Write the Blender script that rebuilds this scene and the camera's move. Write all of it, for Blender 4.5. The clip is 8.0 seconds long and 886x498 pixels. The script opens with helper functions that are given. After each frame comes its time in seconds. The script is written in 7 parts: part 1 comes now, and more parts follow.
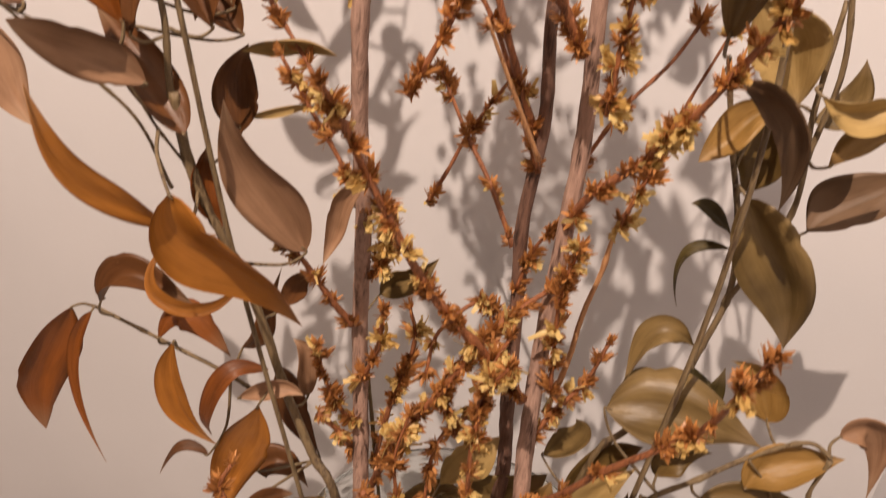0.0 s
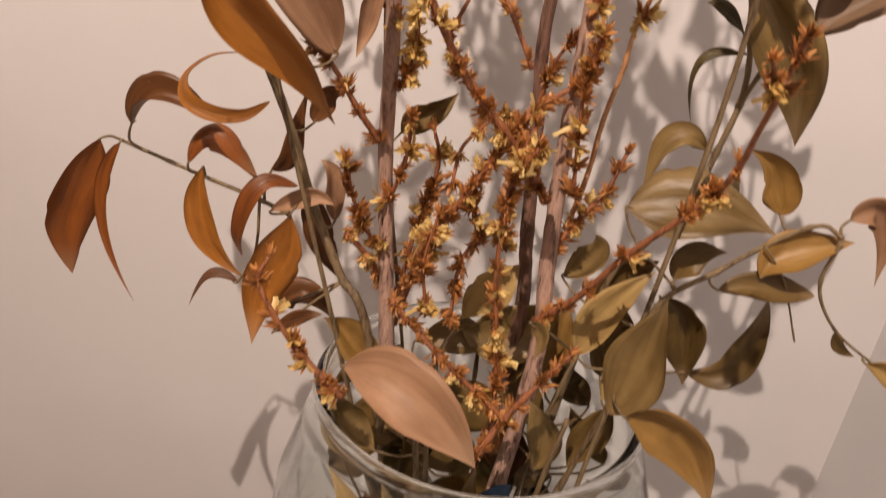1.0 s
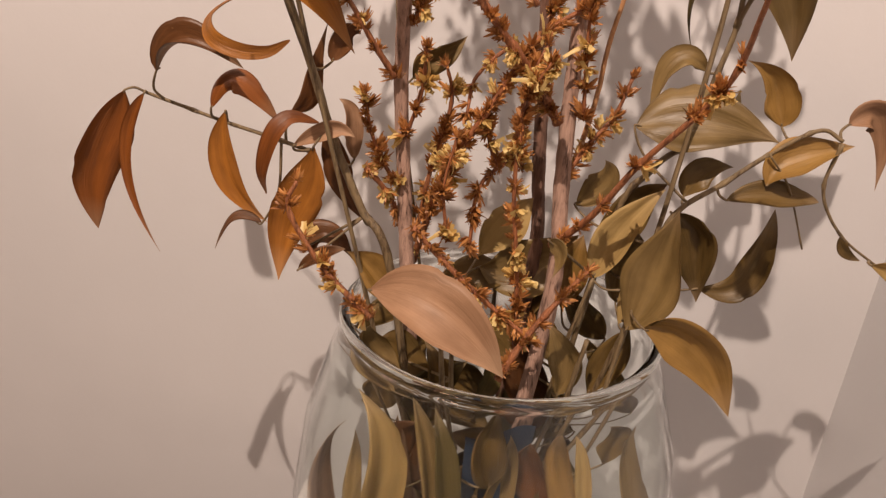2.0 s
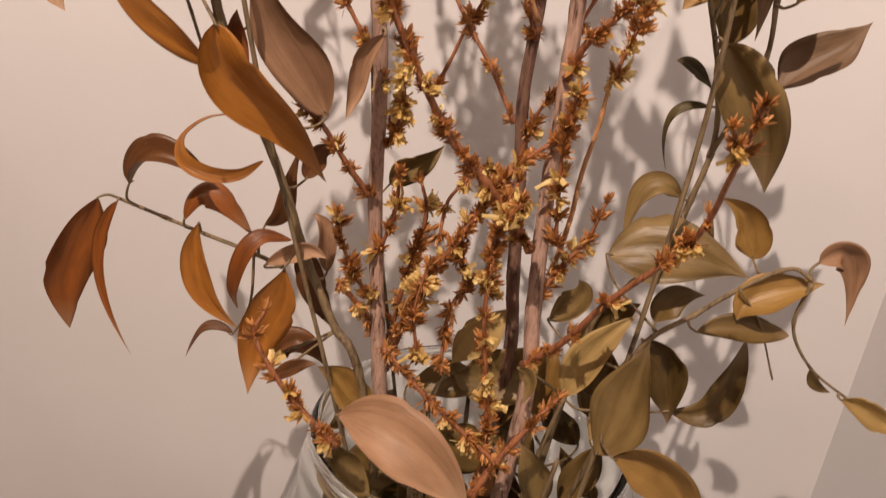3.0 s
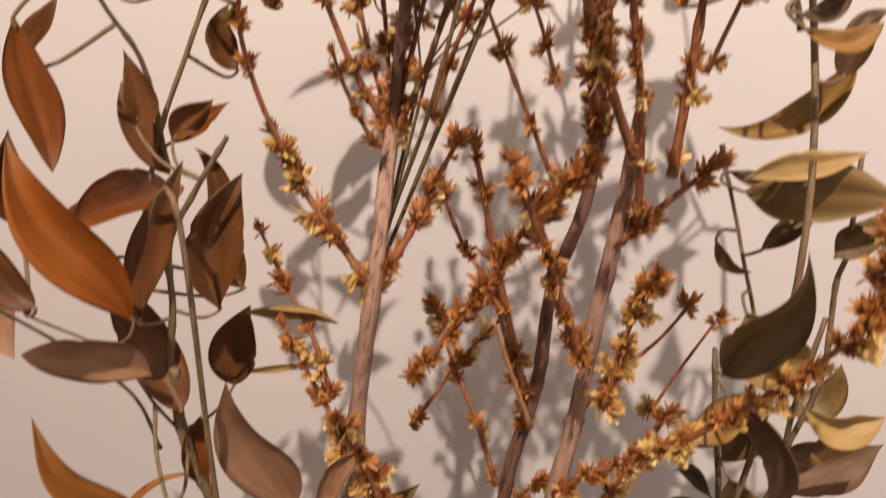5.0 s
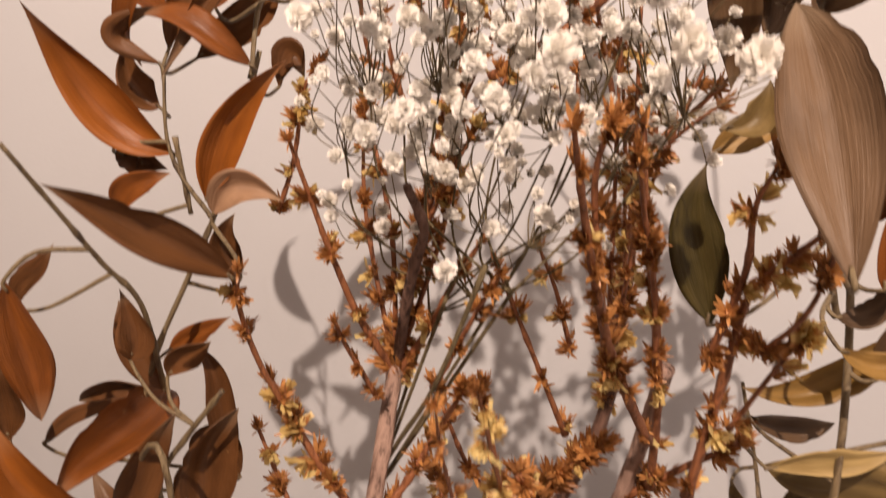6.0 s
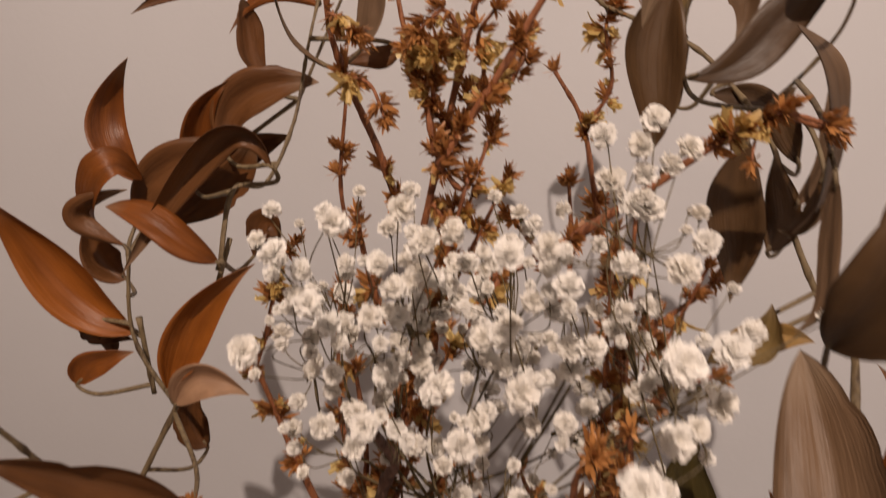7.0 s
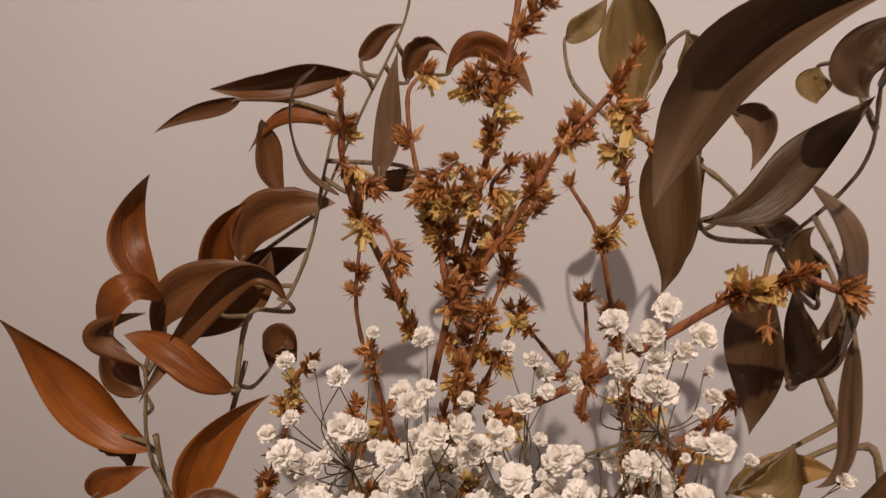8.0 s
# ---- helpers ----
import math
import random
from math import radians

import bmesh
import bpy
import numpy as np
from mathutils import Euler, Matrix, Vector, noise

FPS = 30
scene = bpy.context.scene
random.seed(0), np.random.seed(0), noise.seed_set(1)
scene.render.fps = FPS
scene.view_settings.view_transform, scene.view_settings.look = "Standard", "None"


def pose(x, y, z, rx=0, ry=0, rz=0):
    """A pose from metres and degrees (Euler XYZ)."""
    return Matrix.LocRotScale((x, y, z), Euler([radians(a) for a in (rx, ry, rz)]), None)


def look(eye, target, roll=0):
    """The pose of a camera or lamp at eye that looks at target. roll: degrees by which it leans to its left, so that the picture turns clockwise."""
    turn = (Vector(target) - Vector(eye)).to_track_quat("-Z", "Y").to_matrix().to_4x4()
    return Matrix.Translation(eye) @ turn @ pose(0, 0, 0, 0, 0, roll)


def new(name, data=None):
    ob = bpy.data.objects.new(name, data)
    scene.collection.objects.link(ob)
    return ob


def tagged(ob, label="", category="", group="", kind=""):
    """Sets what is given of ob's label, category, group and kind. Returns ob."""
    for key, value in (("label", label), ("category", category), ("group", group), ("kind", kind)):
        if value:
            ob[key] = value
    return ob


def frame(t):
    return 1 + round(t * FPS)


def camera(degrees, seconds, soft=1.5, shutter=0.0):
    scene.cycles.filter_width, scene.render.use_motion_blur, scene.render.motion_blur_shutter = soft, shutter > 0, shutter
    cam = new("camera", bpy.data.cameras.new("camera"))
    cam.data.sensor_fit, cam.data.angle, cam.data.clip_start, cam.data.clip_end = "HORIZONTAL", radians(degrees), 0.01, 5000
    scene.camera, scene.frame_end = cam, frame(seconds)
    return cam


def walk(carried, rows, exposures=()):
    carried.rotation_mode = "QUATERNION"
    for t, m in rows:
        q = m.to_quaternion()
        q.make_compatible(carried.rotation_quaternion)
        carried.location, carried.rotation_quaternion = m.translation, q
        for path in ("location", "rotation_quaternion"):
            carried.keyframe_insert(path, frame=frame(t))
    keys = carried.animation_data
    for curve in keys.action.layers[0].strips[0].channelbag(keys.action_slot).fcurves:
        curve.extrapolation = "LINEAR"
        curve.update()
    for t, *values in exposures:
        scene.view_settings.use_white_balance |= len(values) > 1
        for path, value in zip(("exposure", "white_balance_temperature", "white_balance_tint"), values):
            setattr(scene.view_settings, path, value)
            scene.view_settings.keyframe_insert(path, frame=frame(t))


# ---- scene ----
cam = camera(65.0, 8.0, soft=1.3, shutter=0.42)
PATH = [
    (0, (-0.0132, -0.2191, 0.4951), (-0.0233, 0.0540, 0.3713), 6.84),
    (0.5, (-0.0175, -0.2352, 0.4637), (-0.0241, 0.0371, 0.3381), 7.12),
    (1, (-0.0207, -0.2588, 0.4307), (-0.0232, 0.0140, 0.3058), 6.70),
    (1.2, (-0.0224, -0.2692, 0.4195), (-0.0233, 0.0059, 0.2998), 6.04),
    (2.3, (-0.0281, -0.2855, 0.3971), (-0.0291, -0.0089, 0.2808), 4.32),
    (2.5, (-0.0272, -0.2790, 0.4138), (-0.0272, -0.0022, 0.2980), 4.50),
    (3, (-0.0214, -0.2658, 0.4421), (-0.0206, 0.0125, 0.3299), 5.66),
    (3.5, (-0.0288, -0.2545, 0.4695), (-0.0240, 0.0235, 0.3568), 6.20),
    (4, (-0.0339, -0.2345, 0.5009), (-0.0270, 0.0439, 0.3894), 7.00),
    (4.5, (-0.0373, -0.2145, 0.5231), (-0.0327, 0.0692, 0.4255), 8.75),
    (4.7, (-0.0387, -0.2071, 0.5346), (-0.0343, 0.0783, 0.4423), 9.64),
    (5.8, (-0.0503, -0.1741, 0.6197), (-0.0399, 0.1066, 0.5144), 13.80),
    (6, (-0.0531, -0.1651, 0.6260), (-0.0515, 0.1169, 0.5237), 13.45),
    (6.2, (-0.0534, -0.1628, 0.6377), (-0.0519, 0.1192, 0.5354), 12.47),
    (6.5, (-0.0539, -0.1585, 0.6501), (-0.0507, 0.1271, 0.5581), 12.95),
    (7, (-0.0590, -0.1385, 0.6670), (-0.0599, 0.1455, 0.5705), 15.02),
    (7.5, (-0.0645, -0.1260, 0.6810), (-0.0767, 0.1584, 0.5863), 14.31),
    (8, (-0.0638, -0.1313, 0.6899), (-0.0765, 0.1552, 0.6017), 14.46),
]
walk(cam, [(t, look(eye, target, roll)) for t, eye, target, roll in PATH], exposures=[(0.0, -0.30, 6500, 10), (2.5, -0.30, 6500, 10), (4.7, -0.45, 6500, 10), (6.0, -0.65, 6400, 10), (6.5, -0.95, 6350, 10), (7.0, -1.42, 6300, 10), (8.0, -1.48, 6250, 10)])

# ---- light: a small warm lamp high above, an added broad fill under the ceiling, in a closed pale room ----
world = bpy.data.worlds.new("world")
world.use_nodes = True
world.node_tree.nodes["Background"].inputs[0].default_value = (1.0, 0.78, 0.62, 1)
world.node_tree.nodes["Background"].inputs[1].default_value = 0.05
scene.world = world
def disk_lamp(name, eye, target, size, watts, colour):
    data = bpy.data.lights.new(name, "AREA")
    data.shape, data.size, data.energy, data.color = "DISK", size, watts, colour
    ob = new(name, data)
    ob.matrix_world = look(eye, target)


disk_lamp("spot_lamp", (-0.27, -0.56, 1.28), (0.0, 0.05, 0.40), 0.014, 21.5, (1.0, 0.78, 0.63))
# Unseen warm fill, added to lift and tint the shadows.
disk_lamp("fill_lamp", (-0.95, -1.3, 1.72), (-0.7, -0.9, 0.0), 0.5, 9.0, (1.0, 0.62, 0.42))


# ---- materials ----
def nodes_of(name):
    m = bpy.data.materials.new(name)
    m.use_nodes = True
    return m, m.node_tree.nodes, m.node_tree.links, m.node_tree.nodes["Principled BSDF"]


def add(nodes, kind, **inputs):
    n = nodes.new(kind)
    for k, v in inputs.items():
        n.inputs[k.replace("_", " ")].default_value = v
    return n


def ramp_of(nodes, stops):
    r = nodes.new("ShaderNodeValToRGB")
    while len(r.color_ramp.elements) < len(stops):
        r.color_ramp.elements.new(0.5)
    for e, (p, c) in zip(r.color_ramp.elements, stops):
        e.position, e.color = p, (*c, 1)
    return r


def paint_material(name, colour, rough=0.75, bump=0.15):
    m, n, l, b = nodes_of(name)
    co = n.new("ShaderNodeTexCoord")
    big = add(n, "ShaderNodeTexNoise", Scale=3.0, Detail=4.0)
    fine = add(n, "ShaderNodeTexNoise", Scale=260.0, Detail=3.0)
    l.new(co.outputs["Object"], big.inputs["Vector"])
    l.new(co.outputs["Object"], fine.inputs["Vector"])
    r = ramp_of(n, [(0.3, [c * 0.93 for c in colour]), (0.7, [min(1, c * 1.04) for c in colour])])
    l.new(big.outputs["Fac"], r.inputs["Fac"])
    l.new(r.outputs["Color"], b.inputs["Base Color"])
    bp = add(n, "ShaderNodeBump", Strength=bump, Distance=0.0006)
    l.new(fine.outputs["Fac"], bp.inputs["Height"])
    l.new(bp.outputs["Normal"], b.inputs["Normal"])
    b.inputs["Roughness"].default_value = rough
    return m


def leaf_material(name, dark, light, rough=0.40, glow=0.18, back=False):
    """Dried leaf: fine parallel veins along it, blotches, paler rim and tip, some light let through; the back is
    duller, and paler partly for light put into its colour.
    """
    # Paler back: some own tone, mostly the brightness of lit sides in the colour.
    if back:
        dark = [0.5 * c + k for c, k in zip(dark, (0.085, 0.043, 0.016))]
        light = [0.5 * c + k for c, k in zip(light, (0.165, 0.092, 0.038))]
        rough = 0.55
    m, n, l, b = nodes_of(name)
    uv = n.new("ShaderNodeUVMap")
    sep = n.new("ShaderNodeSeparateXYZ")
    l.new(uv.outputs["UV"], sep.inputs[0])
    info = n.new("ShaderNodeObjectInfo")
    shift = add(n, "ShaderNodeVectorMath")
    l.new(uv.outputs["UV"], shift.inputs[0])
    l.new(info.outputs["Random"], shift.inputs[1])
    stretch = n.new("ShaderNodeMapping")
    stretch.inputs["Scale"].default_value = (26.0, 1.6, 1.0)
    l.new(shift.outputs[0], stretch.inputs["Vector"])
    veins = add(n, "ShaderNodeTexNoise", Scale=1.0, Detail=3.0, Roughness=0.6)
    l.new(stretch.outputs[0], veins.inputs["Vector"])
    blot = add(n, "ShaderNodeTexNoise", Scale=2.6, Detail=4.0)
    l.new(shift.outputs[0], blot.inputs["Vector"])
    both = add(n, "ShaderNodeMath")
    both.operation = "MULTIPLY_ADD"
    l.new(veins.outputs["Fac"], both.inputs[0])
    both.inputs[1].default_value = 0.30
    l.new(blot.outputs["Fac"], both.inputs[2])
    more = add(n, "ShaderNodeMath")
    more.operation = "MULTIPLY_ADD"
    l.new(info.outputs["Random"], more.inputs[0])
    more.inputs[1].default_value = 0.22
    l.new(both.outputs[0], more.inputs[2])
    r = ramp_of(n, [(0.42, dark), (0.90, light)])
    l.new(more.outputs[0], r.inputs["Fac"])
    tip = ramp_of(n, [(0.80, (0, 0, 0)), (1.0, (1, 1, 1))])
    l.new(sep.outputs["Y"], tip.inputs["Fac"])
    mix = n.new("ShaderNodeMix")
    mix.data_type = "RGBA"
    l.new(tip.outputs["Color"], mix.inputs["Factor"])
    l.new(r.outputs["Color"], mix.inputs["A"])
    mix.inputs["B"].default_value = (*[min(1, 0.6 * c + 0.16 * k) for c, k in zip(light, (1.0, 0.75, 0.5))], 1)
    l.new(mix.outputs["Result"], b.inputs["Base Color"])
    bp = add(n, "ShaderNodeBump", Strength=0.6, Distance=0.0011)
    l.new(both.outputs[0], bp.inputs["Height"])
    l.new(bp.outputs["Normal"], b.inputs["Normal"])
    b.inputs["Roughness"].default_value = rough
    b.inputs["Specular IOR Level"].default_value = 0.4
    tl = n.new("ShaderNodeBsdfTranslucent")
    l.new(mix.outputs["Result"], tl.inputs["Color"])
    ms = n.new("ShaderNodeMixShader")
    ms.inputs[0].default_value = glow
    l.new(b.outputs[0], ms.inputs[1])
    l.new(tl.outputs[0], ms.inputs[2])
    l.new(ms.outputs[0], n["Material Output"].inputs["Surface"])
    return m


def bark_material(name, dark, light, along=500.0, rough=0.75):
    """Bark with streaks; the grain is at true size."""
    m, n, l, b = nodes_of(name)
    co = n.new("ShaderNodeTexCoord")
    mp = n.new("ShaderNodeMapping")
    mp.inputs["Scale"].default_value = (along, along, along * 0.14)
    l.new(co.outputs["Object"], mp.inputs["Vector"])
    grain = add(n, "ShaderNodeTexNoise", Scale=1.0, Detail=4.0, Roughness=0.65)
    l.new(mp.outputs[0], grain.inputs["Vector"])
    big = add(n, "ShaderNodeTexNoise", Scale=60.0, Detail=2.0)
    l.new(co.outputs["Object"], big.inputs["Vector"])
    both = add(n, "ShaderNodeMath")
    both.operation = "MULTIPLY_ADD"
    l.new(big.outputs["Fac"], both.inputs[0])
    both.inputs[1].default_value = 0.5
    l.new(grain.outputs["Fac"], both.inputs[2])
    r = ramp_of(n, [(0.55, dark), (0.72, [0.35 * a + 0.65 * c for a, c in zip(dark, light)]), (0.95, light)])
    l.new(both.outputs[0], r.inputs["Fac"])
    l.new(r.outputs["Color"], b.inputs["Base Color"])
    bp = add(n, "ShaderNodeBump", Strength=1.0, Distance=0.0014)
    l.new(grain.outputs["Fac"], bp.inputs["Height"])
    l.new(bp.outputs["Normal"], b.inputs["Normal"])
    b.inputs["Roughness"].default_value = rough
    return m


def petal_material(name, dark, light, glow=0.25, rough=0.6):
    m, n, l, b = nodes_of(name)
    info = n.new("ShaderNodeObjectInfo")
    geo = n.new("ShaderNodeNewGeometry")
    mixv = add(n, "ShaderNodeMath")
    mixv.operation = "MULTIPLY_ADD"
    l.new(info.outputs["Random"], mixv.inputs[0])
    mixv.inputs[1].default_value = 0.45
    sc = add(n, "ShaderNodeMath")
    sc.operation = "MULTIPLY"
    l.new(geo.outputs["Random Per Island"], sc.inputs[0])
    sc.inputs[1].default_value = 0.55
    l.new(sc.outputs[0], mixv.inputs[2])
    r = ramp_of(n, [(0.0, dark), (1.0, light)])
    l.new(mixv.outputs[0], r.inputs["Fac"])
    l.new(r.outputs["Color"], b.inputs["Base Color"])
    b.inputs["Roughness"].default_value = rough
    tl = n.new("ShaderNodeBsdfTranslucent")
    l.new(r.outputs["Color"], tl.inputs["Color"])
    ms = n.new("ShaderNodeMixShader")
    ms.inputs[0].default_value = glow
    l.new(b.outputs[0], ms.inputs[1])
    l.new(tl.outputs[0], ms.inputs[2])
    l.new(ms.outputs[0], n["Material Output"].inputs["Surface"])
    return m


WALL = paint_material("wall_paint", (0.622, 0.622, 0.644))
ROOM = paint_material("room_paint", (0.66, 0.63, 0.61))
TABLE = paint_material("table_lacquer", (0.62, 0.60, 0.58), 0.4, 0.05)
LEAF_TONES = {
    "brown": ((0.080, 0.022, 0.004), (0.239, 0.074, 0.013)),
    "orange": ((0.159, 0.054, 0.006), (0.424, 0.168, 0.028)),
    "russet": ((0.159, 0.045, 0.006), (0.360, 0.114, 0.017)),
    "dark": ((0.054, 0.021, 0.007), (0.155, 0.063, 0.021)),
    "tan": ((0.185, 0.098, 0.052), (0.385, 0.228, 0.135)),
    "olive": ((0.095, 0.060, 0.020), (0.250, 0.170, 0.066)),
    "khaki": ((0.053, 0.033, 0.009), (0.159, 0.100, 0.032)),
    "gold": ((0.138, 0.075, 0.016), (0.329, 0.193, 0.055)),
    "cream": ((0.265, 0.172, 0.058), (0.477, 0.337, 0.136)),
    "taupe": ((0.074, 0.042, 0.022), (0.175, 0.105, 0.058)),
    "umber": ((0.038, 0.019, 0.008), (0.108, 0.058, 0.025)),
    "green": ((0.034, 0.026, 0.007), (0.090, 0.067, 0.020)),
}
LEAF = {k: (leaf_material("leaf_" + k, a, b, 0.5 if k in ("tan", "cream", "taupe") else 0.40), leaf_material("leaf_back_" + k, a, b, back=True)) for k, (a, b) in LEAF_TONES.items()}
BARK = bark_material("branch_bark", (0.060, 0.028, 0.019), (0.46, 0.30, 0.235))
BARK_DARK = bark_material("dark_branch_bark", (0.035, 0.015, 0.010), (0.22, 0.120, 0.085))
TWIG = bark_material("red_twig_bark", (0.105, 0.034, 0.013), (0.34, 0.128, 0.052), 700.0, 0.5)
TWIG_PALE = bark_material("pale_twig_bark", (0.32, 0.14, 0.05), (0.60, 0.33, 0.16), 700.0, 0.55)
STALK = bark_material("leaf_stalk_bark", (0.060, 0.036, 0.018), (0.22, 0.16, 0.085), 500.0, 0.55)
FINE = bark_material("fine_stalk_bark", (0.070, 0.048, 0.020), (0.20, 0.150, 0.075), 900.0)
SCALE = petal_material("bud_scale", (0.16, 0.050, 0.012), (0.82, 0.40, 0.130), 0.22, 0.42)
PETAL = petal_material("dried_petal", (0.50, 0.28, 0.060), (0.96, 0.83, 0.40), 0.35, 0.45)
WHITE = petal_material("white_petal", (0.87, 0.83, 0.76), (0.96, 0.95, 0.93), 0.32)
glass, gn, gl, gb = nodes_of("clear_glass")
gb.inputs["Base Color"].default_value = (0.93, 0.965, 0.96, 1)
gb.inputs["Transmission Weight"].default_value = 1.0
gb.inputs["Roughness"].default_value = 0.0
gb.inputs["IOR"].default_value = 1.47
BLUE = paint_material("blue_paper", (0.008, 0.024, 0.055), 0.5, 0.3)


# ---- builders ----
def mesh_of(name, bm, mats, smooth=True):
    me = bpy.data.meshes.new(name)
    bm.to_mesh(me)
    bm.free()
    for m in mats:
        me.materials.append(m)
    if smooth:
        me.polygons.foreach_set("use_smooth", [True] * len(me.polygons))
    return me


def thing(name, at, label, category, group=""):
    ob = new(name)
    ob.empty_display_size = 0.02
    ob.location = at
    return tagged(ob, label, category, group)


def hang(name, me, parent, m, label=""):
    """Links a mesh as one part of a thing, at the world pose m."""
    ob = new(name, me)
    base = Vector(parent.location)
    ob.parent = parent
    ob.matrix_parent_inverse = Matrix.Translation(-base)
    ob.matrix_basis = m
    return tagged(ob, label)


def box(name, a, b, material, label="", kind="structure", category="", edge=0.0):
    bm = bmesh.new()
    bmesh.ops.create_cube(bm, size=1)
    size, mid = Vector(b) - Vector(a), (Vector(a) + Vector(b)) / 2
    bmesh.ops.transform(bm, matrix=Matrix.Translation(mid) @ Matrix.Diagonal((*size, 1)), verts=bm.verts)
    if edge:
        bmesh.ops.bevel(bm, geom=bm.edges[:], offset=edge, segments=2, affect="EDGES")
    ob = new(name, mesh_of(name, bm, [material], False))
    return tagged(ob, label, category, "", kind)


def spline(points, steps=8):
    """A smooth line through the points (Catmull-Rom)."""
    p = [Vector(q) for q in points]
    p = [p[0] * 2 - p[1]] + p + [p[-1] * 2 - p[-2]]
    out = []
    for a, b, c, d in zip(p, p[1:], p[2:], p[3:]):
        for k in range(steps):
            t = k / steps
            out.append(0.5 * (2 * b + (c - a) * t + (2 * a - 5 * b + 4 * c - d) * t * t + (3 * b - a - 3 * c + d) * t ** 3))
    return out + [p[-2]]


def tube(name, line, r0, r1, material, parent, sides=8, rough=0.06, seed=0, knots=0.0, label=""):
    """A tapered stem along a line, a little uneven, with knots."""
    rnd = random.Random(seed)
    bm = bmesh.new()
    rings, base = [], line[0]
    side = Vector((1, 0.3, 0.1))
    travelled = 0.0
    for i, q in enumerate(line):
        ahead = (line[min(i + 1, len(line) - 1)] - line[max(i - 1, 0)]).normalized()
        side = (side - ahead * side.dot(ahead)).normalized()
        up = ahead.cross(side)
        if i:
            travelled += (q - line[i - 1]).length
        f = i / (len(line) - 1)
        r = r0 + (r1 - r0) * f
        if knots:
            r *= 1 + (0.35 if r0 < 0.002 else 0.10) * max(0.0, math.cos(travelled / knots * math.tau + math.sin(90 * travelled))) ** 12
        ring = []
        for k in range(sides):
            a = math.tau * k / sides
            rr = r * (1 + rough * rnd.uniform(-1, 1))
            ring.append(bm.verts.new(q - base + (side * math.cos(a) + up * math.sin(a)) * rr))
        rings.append(ring)
    for a, b in zip(rings, rings[1:]):
        for k in range(sides):
            bm.faces.new((a[k], a[(k + 1) % sides], b[(k + 1) % sides], b[k]))
    bm.faces.new(rings[0][::-1])
    bm.faces.new(rings[-1])
    return hang(name, mesh_of(name, bm, [material]), parent, Matrix.Translation(base), label)


def leaf(parent, kind, base, mid, tip, width, facing, twist=0.0, cup=0.18, seed=0):
    """A dried leaf: pointed at both ends, bowed through mid, cupped across and twisted along, with real thickness."""
    rnd = random.Random(seed)
    base, mid, tip, facing = Vector(base), Vector(mid), Vector(tip), Vector(facing).normalized()
    bm = bmesh.new()
    uv = bm.loops.layers.uv.new("UVMap")
    n_along, n_across, thick = 22, 8, 0.00022
    ctrl = mid * 2 - (base + tip) / 2
    width *= rnd.uniform(0.92, 1.06)
    cup *= rnd.uniform(0.6, 2.4) * rnd.choice((1, 1, 1, -1))
    twist = twist + rnd.uniform(-28, 28)
    hook, sway = rnd.uniform(-0.10, 0.10), rnd.uniform(-0.035, 0.035)
    long = (tip - base).length
    wob, ph = rnd.uniform(0.02, 0.06), rnd.uniform(0, 6)
    full, sharp = rnd.uniform(0.34, 0.54), rnd.uniform(1.7, 2.5)
    flip_tip = rnd.choice((0.0, 0.05, 0.09, -0.05)) * long
    fold, roll = rnd.choice((0.05, 0.12, 0.30, 0.45)), rnd.choice((0.0, 0.0, 0.35, 0.6)) * rnd.choice((1, -1))
    tear = [(rnd.uniform(0.25, 0.9), rnd.choice((-1, 1)), rnd.uniform(0.04, 0.16)) for _ in range(rnd.choice((0, 1, 2)))]
    grid = []
    for i in range(n_along + 1):
        t = i / n_along
        q = base * (1 - t) ** 2 + ctrl * 2 * t * (1 - t) + tip * t * t
        ahead = ((ctrl - base) * (1 - t) + (tip - ctrl) * t)
        ahead = ahead.normalized() if ahead.length > 1e-6 else (tip - base).normalized()
        side = ahead.cross(facing)
        side = side.normalized() if side.length > 0.05 else ahead.orthogonal().normalized()
        side = Matrix.Rotation(radians(twist) * (t - 0.5), 3, ahead) @ side
        nor = side.cross(ahead).normalized()
        w = width * 0.5 * (t / full) ** (full * sharp) * ((1 - t) / (1 - full)) ** ((1 - full) * sharp) + 0.0003 * (1 - t)
        q = q + nor * flip_tip * max(0.0, (t - 0.62) / 0.38) ** 2
        q = q + nor * long * hook * (t * t - t) * (1 + t) + side * long * sway * math.sin(2 * math.pi * t)
        row = []
        for k in range(n_across + 1):
            u = k / n_across * 2 - 1
            edge = 1 + wob * math.sin(9 * t + ph + u)
            for where, side_of, deep in tear:
                if side_of * u > 0.7:
                    edge -= deep * math.exp(-((t - where) / 0.035) ** 2)
            lift = (u * u) * w * cup + 0.09 * w * math.sin(10 * t + 3 * u + ph) * u - 0.10 * w * (1 - abs(u)) ** 3
            lift += fold * w * (abs(u) - 0.4) + roll * w * max(0.0, u * (1 if roll > 0 else -1) - 0.35) ** 2 * 1.6
            edge *= 1 - 0.10 * abs(roll) * abs(u)
            row.append((q - base + side * u * w * edge + nor * lift, nor, (u * 0.5 + 0.5, t)))
        grid.append(row)
    sheets = []
    for sgn in (0.5, -0.5):
        sheets.append([[bm.verts.new(c + nrm * thick * sgn) for c, nrm, _ in row] for row in grid])
    for sheet, flip in zip(sheets, (False, True)):
        for i in range(n_along):
            for k in range(n_across):
                ids = [(i, k), (i, k + 1), (i + 1, k + 1), (i + 1, k)]
                ids = ids[::-1] if flip else ids
                face = bm.faces.new([sheet[a][b] for a, b in ids])
                face.material_index = int(flip)
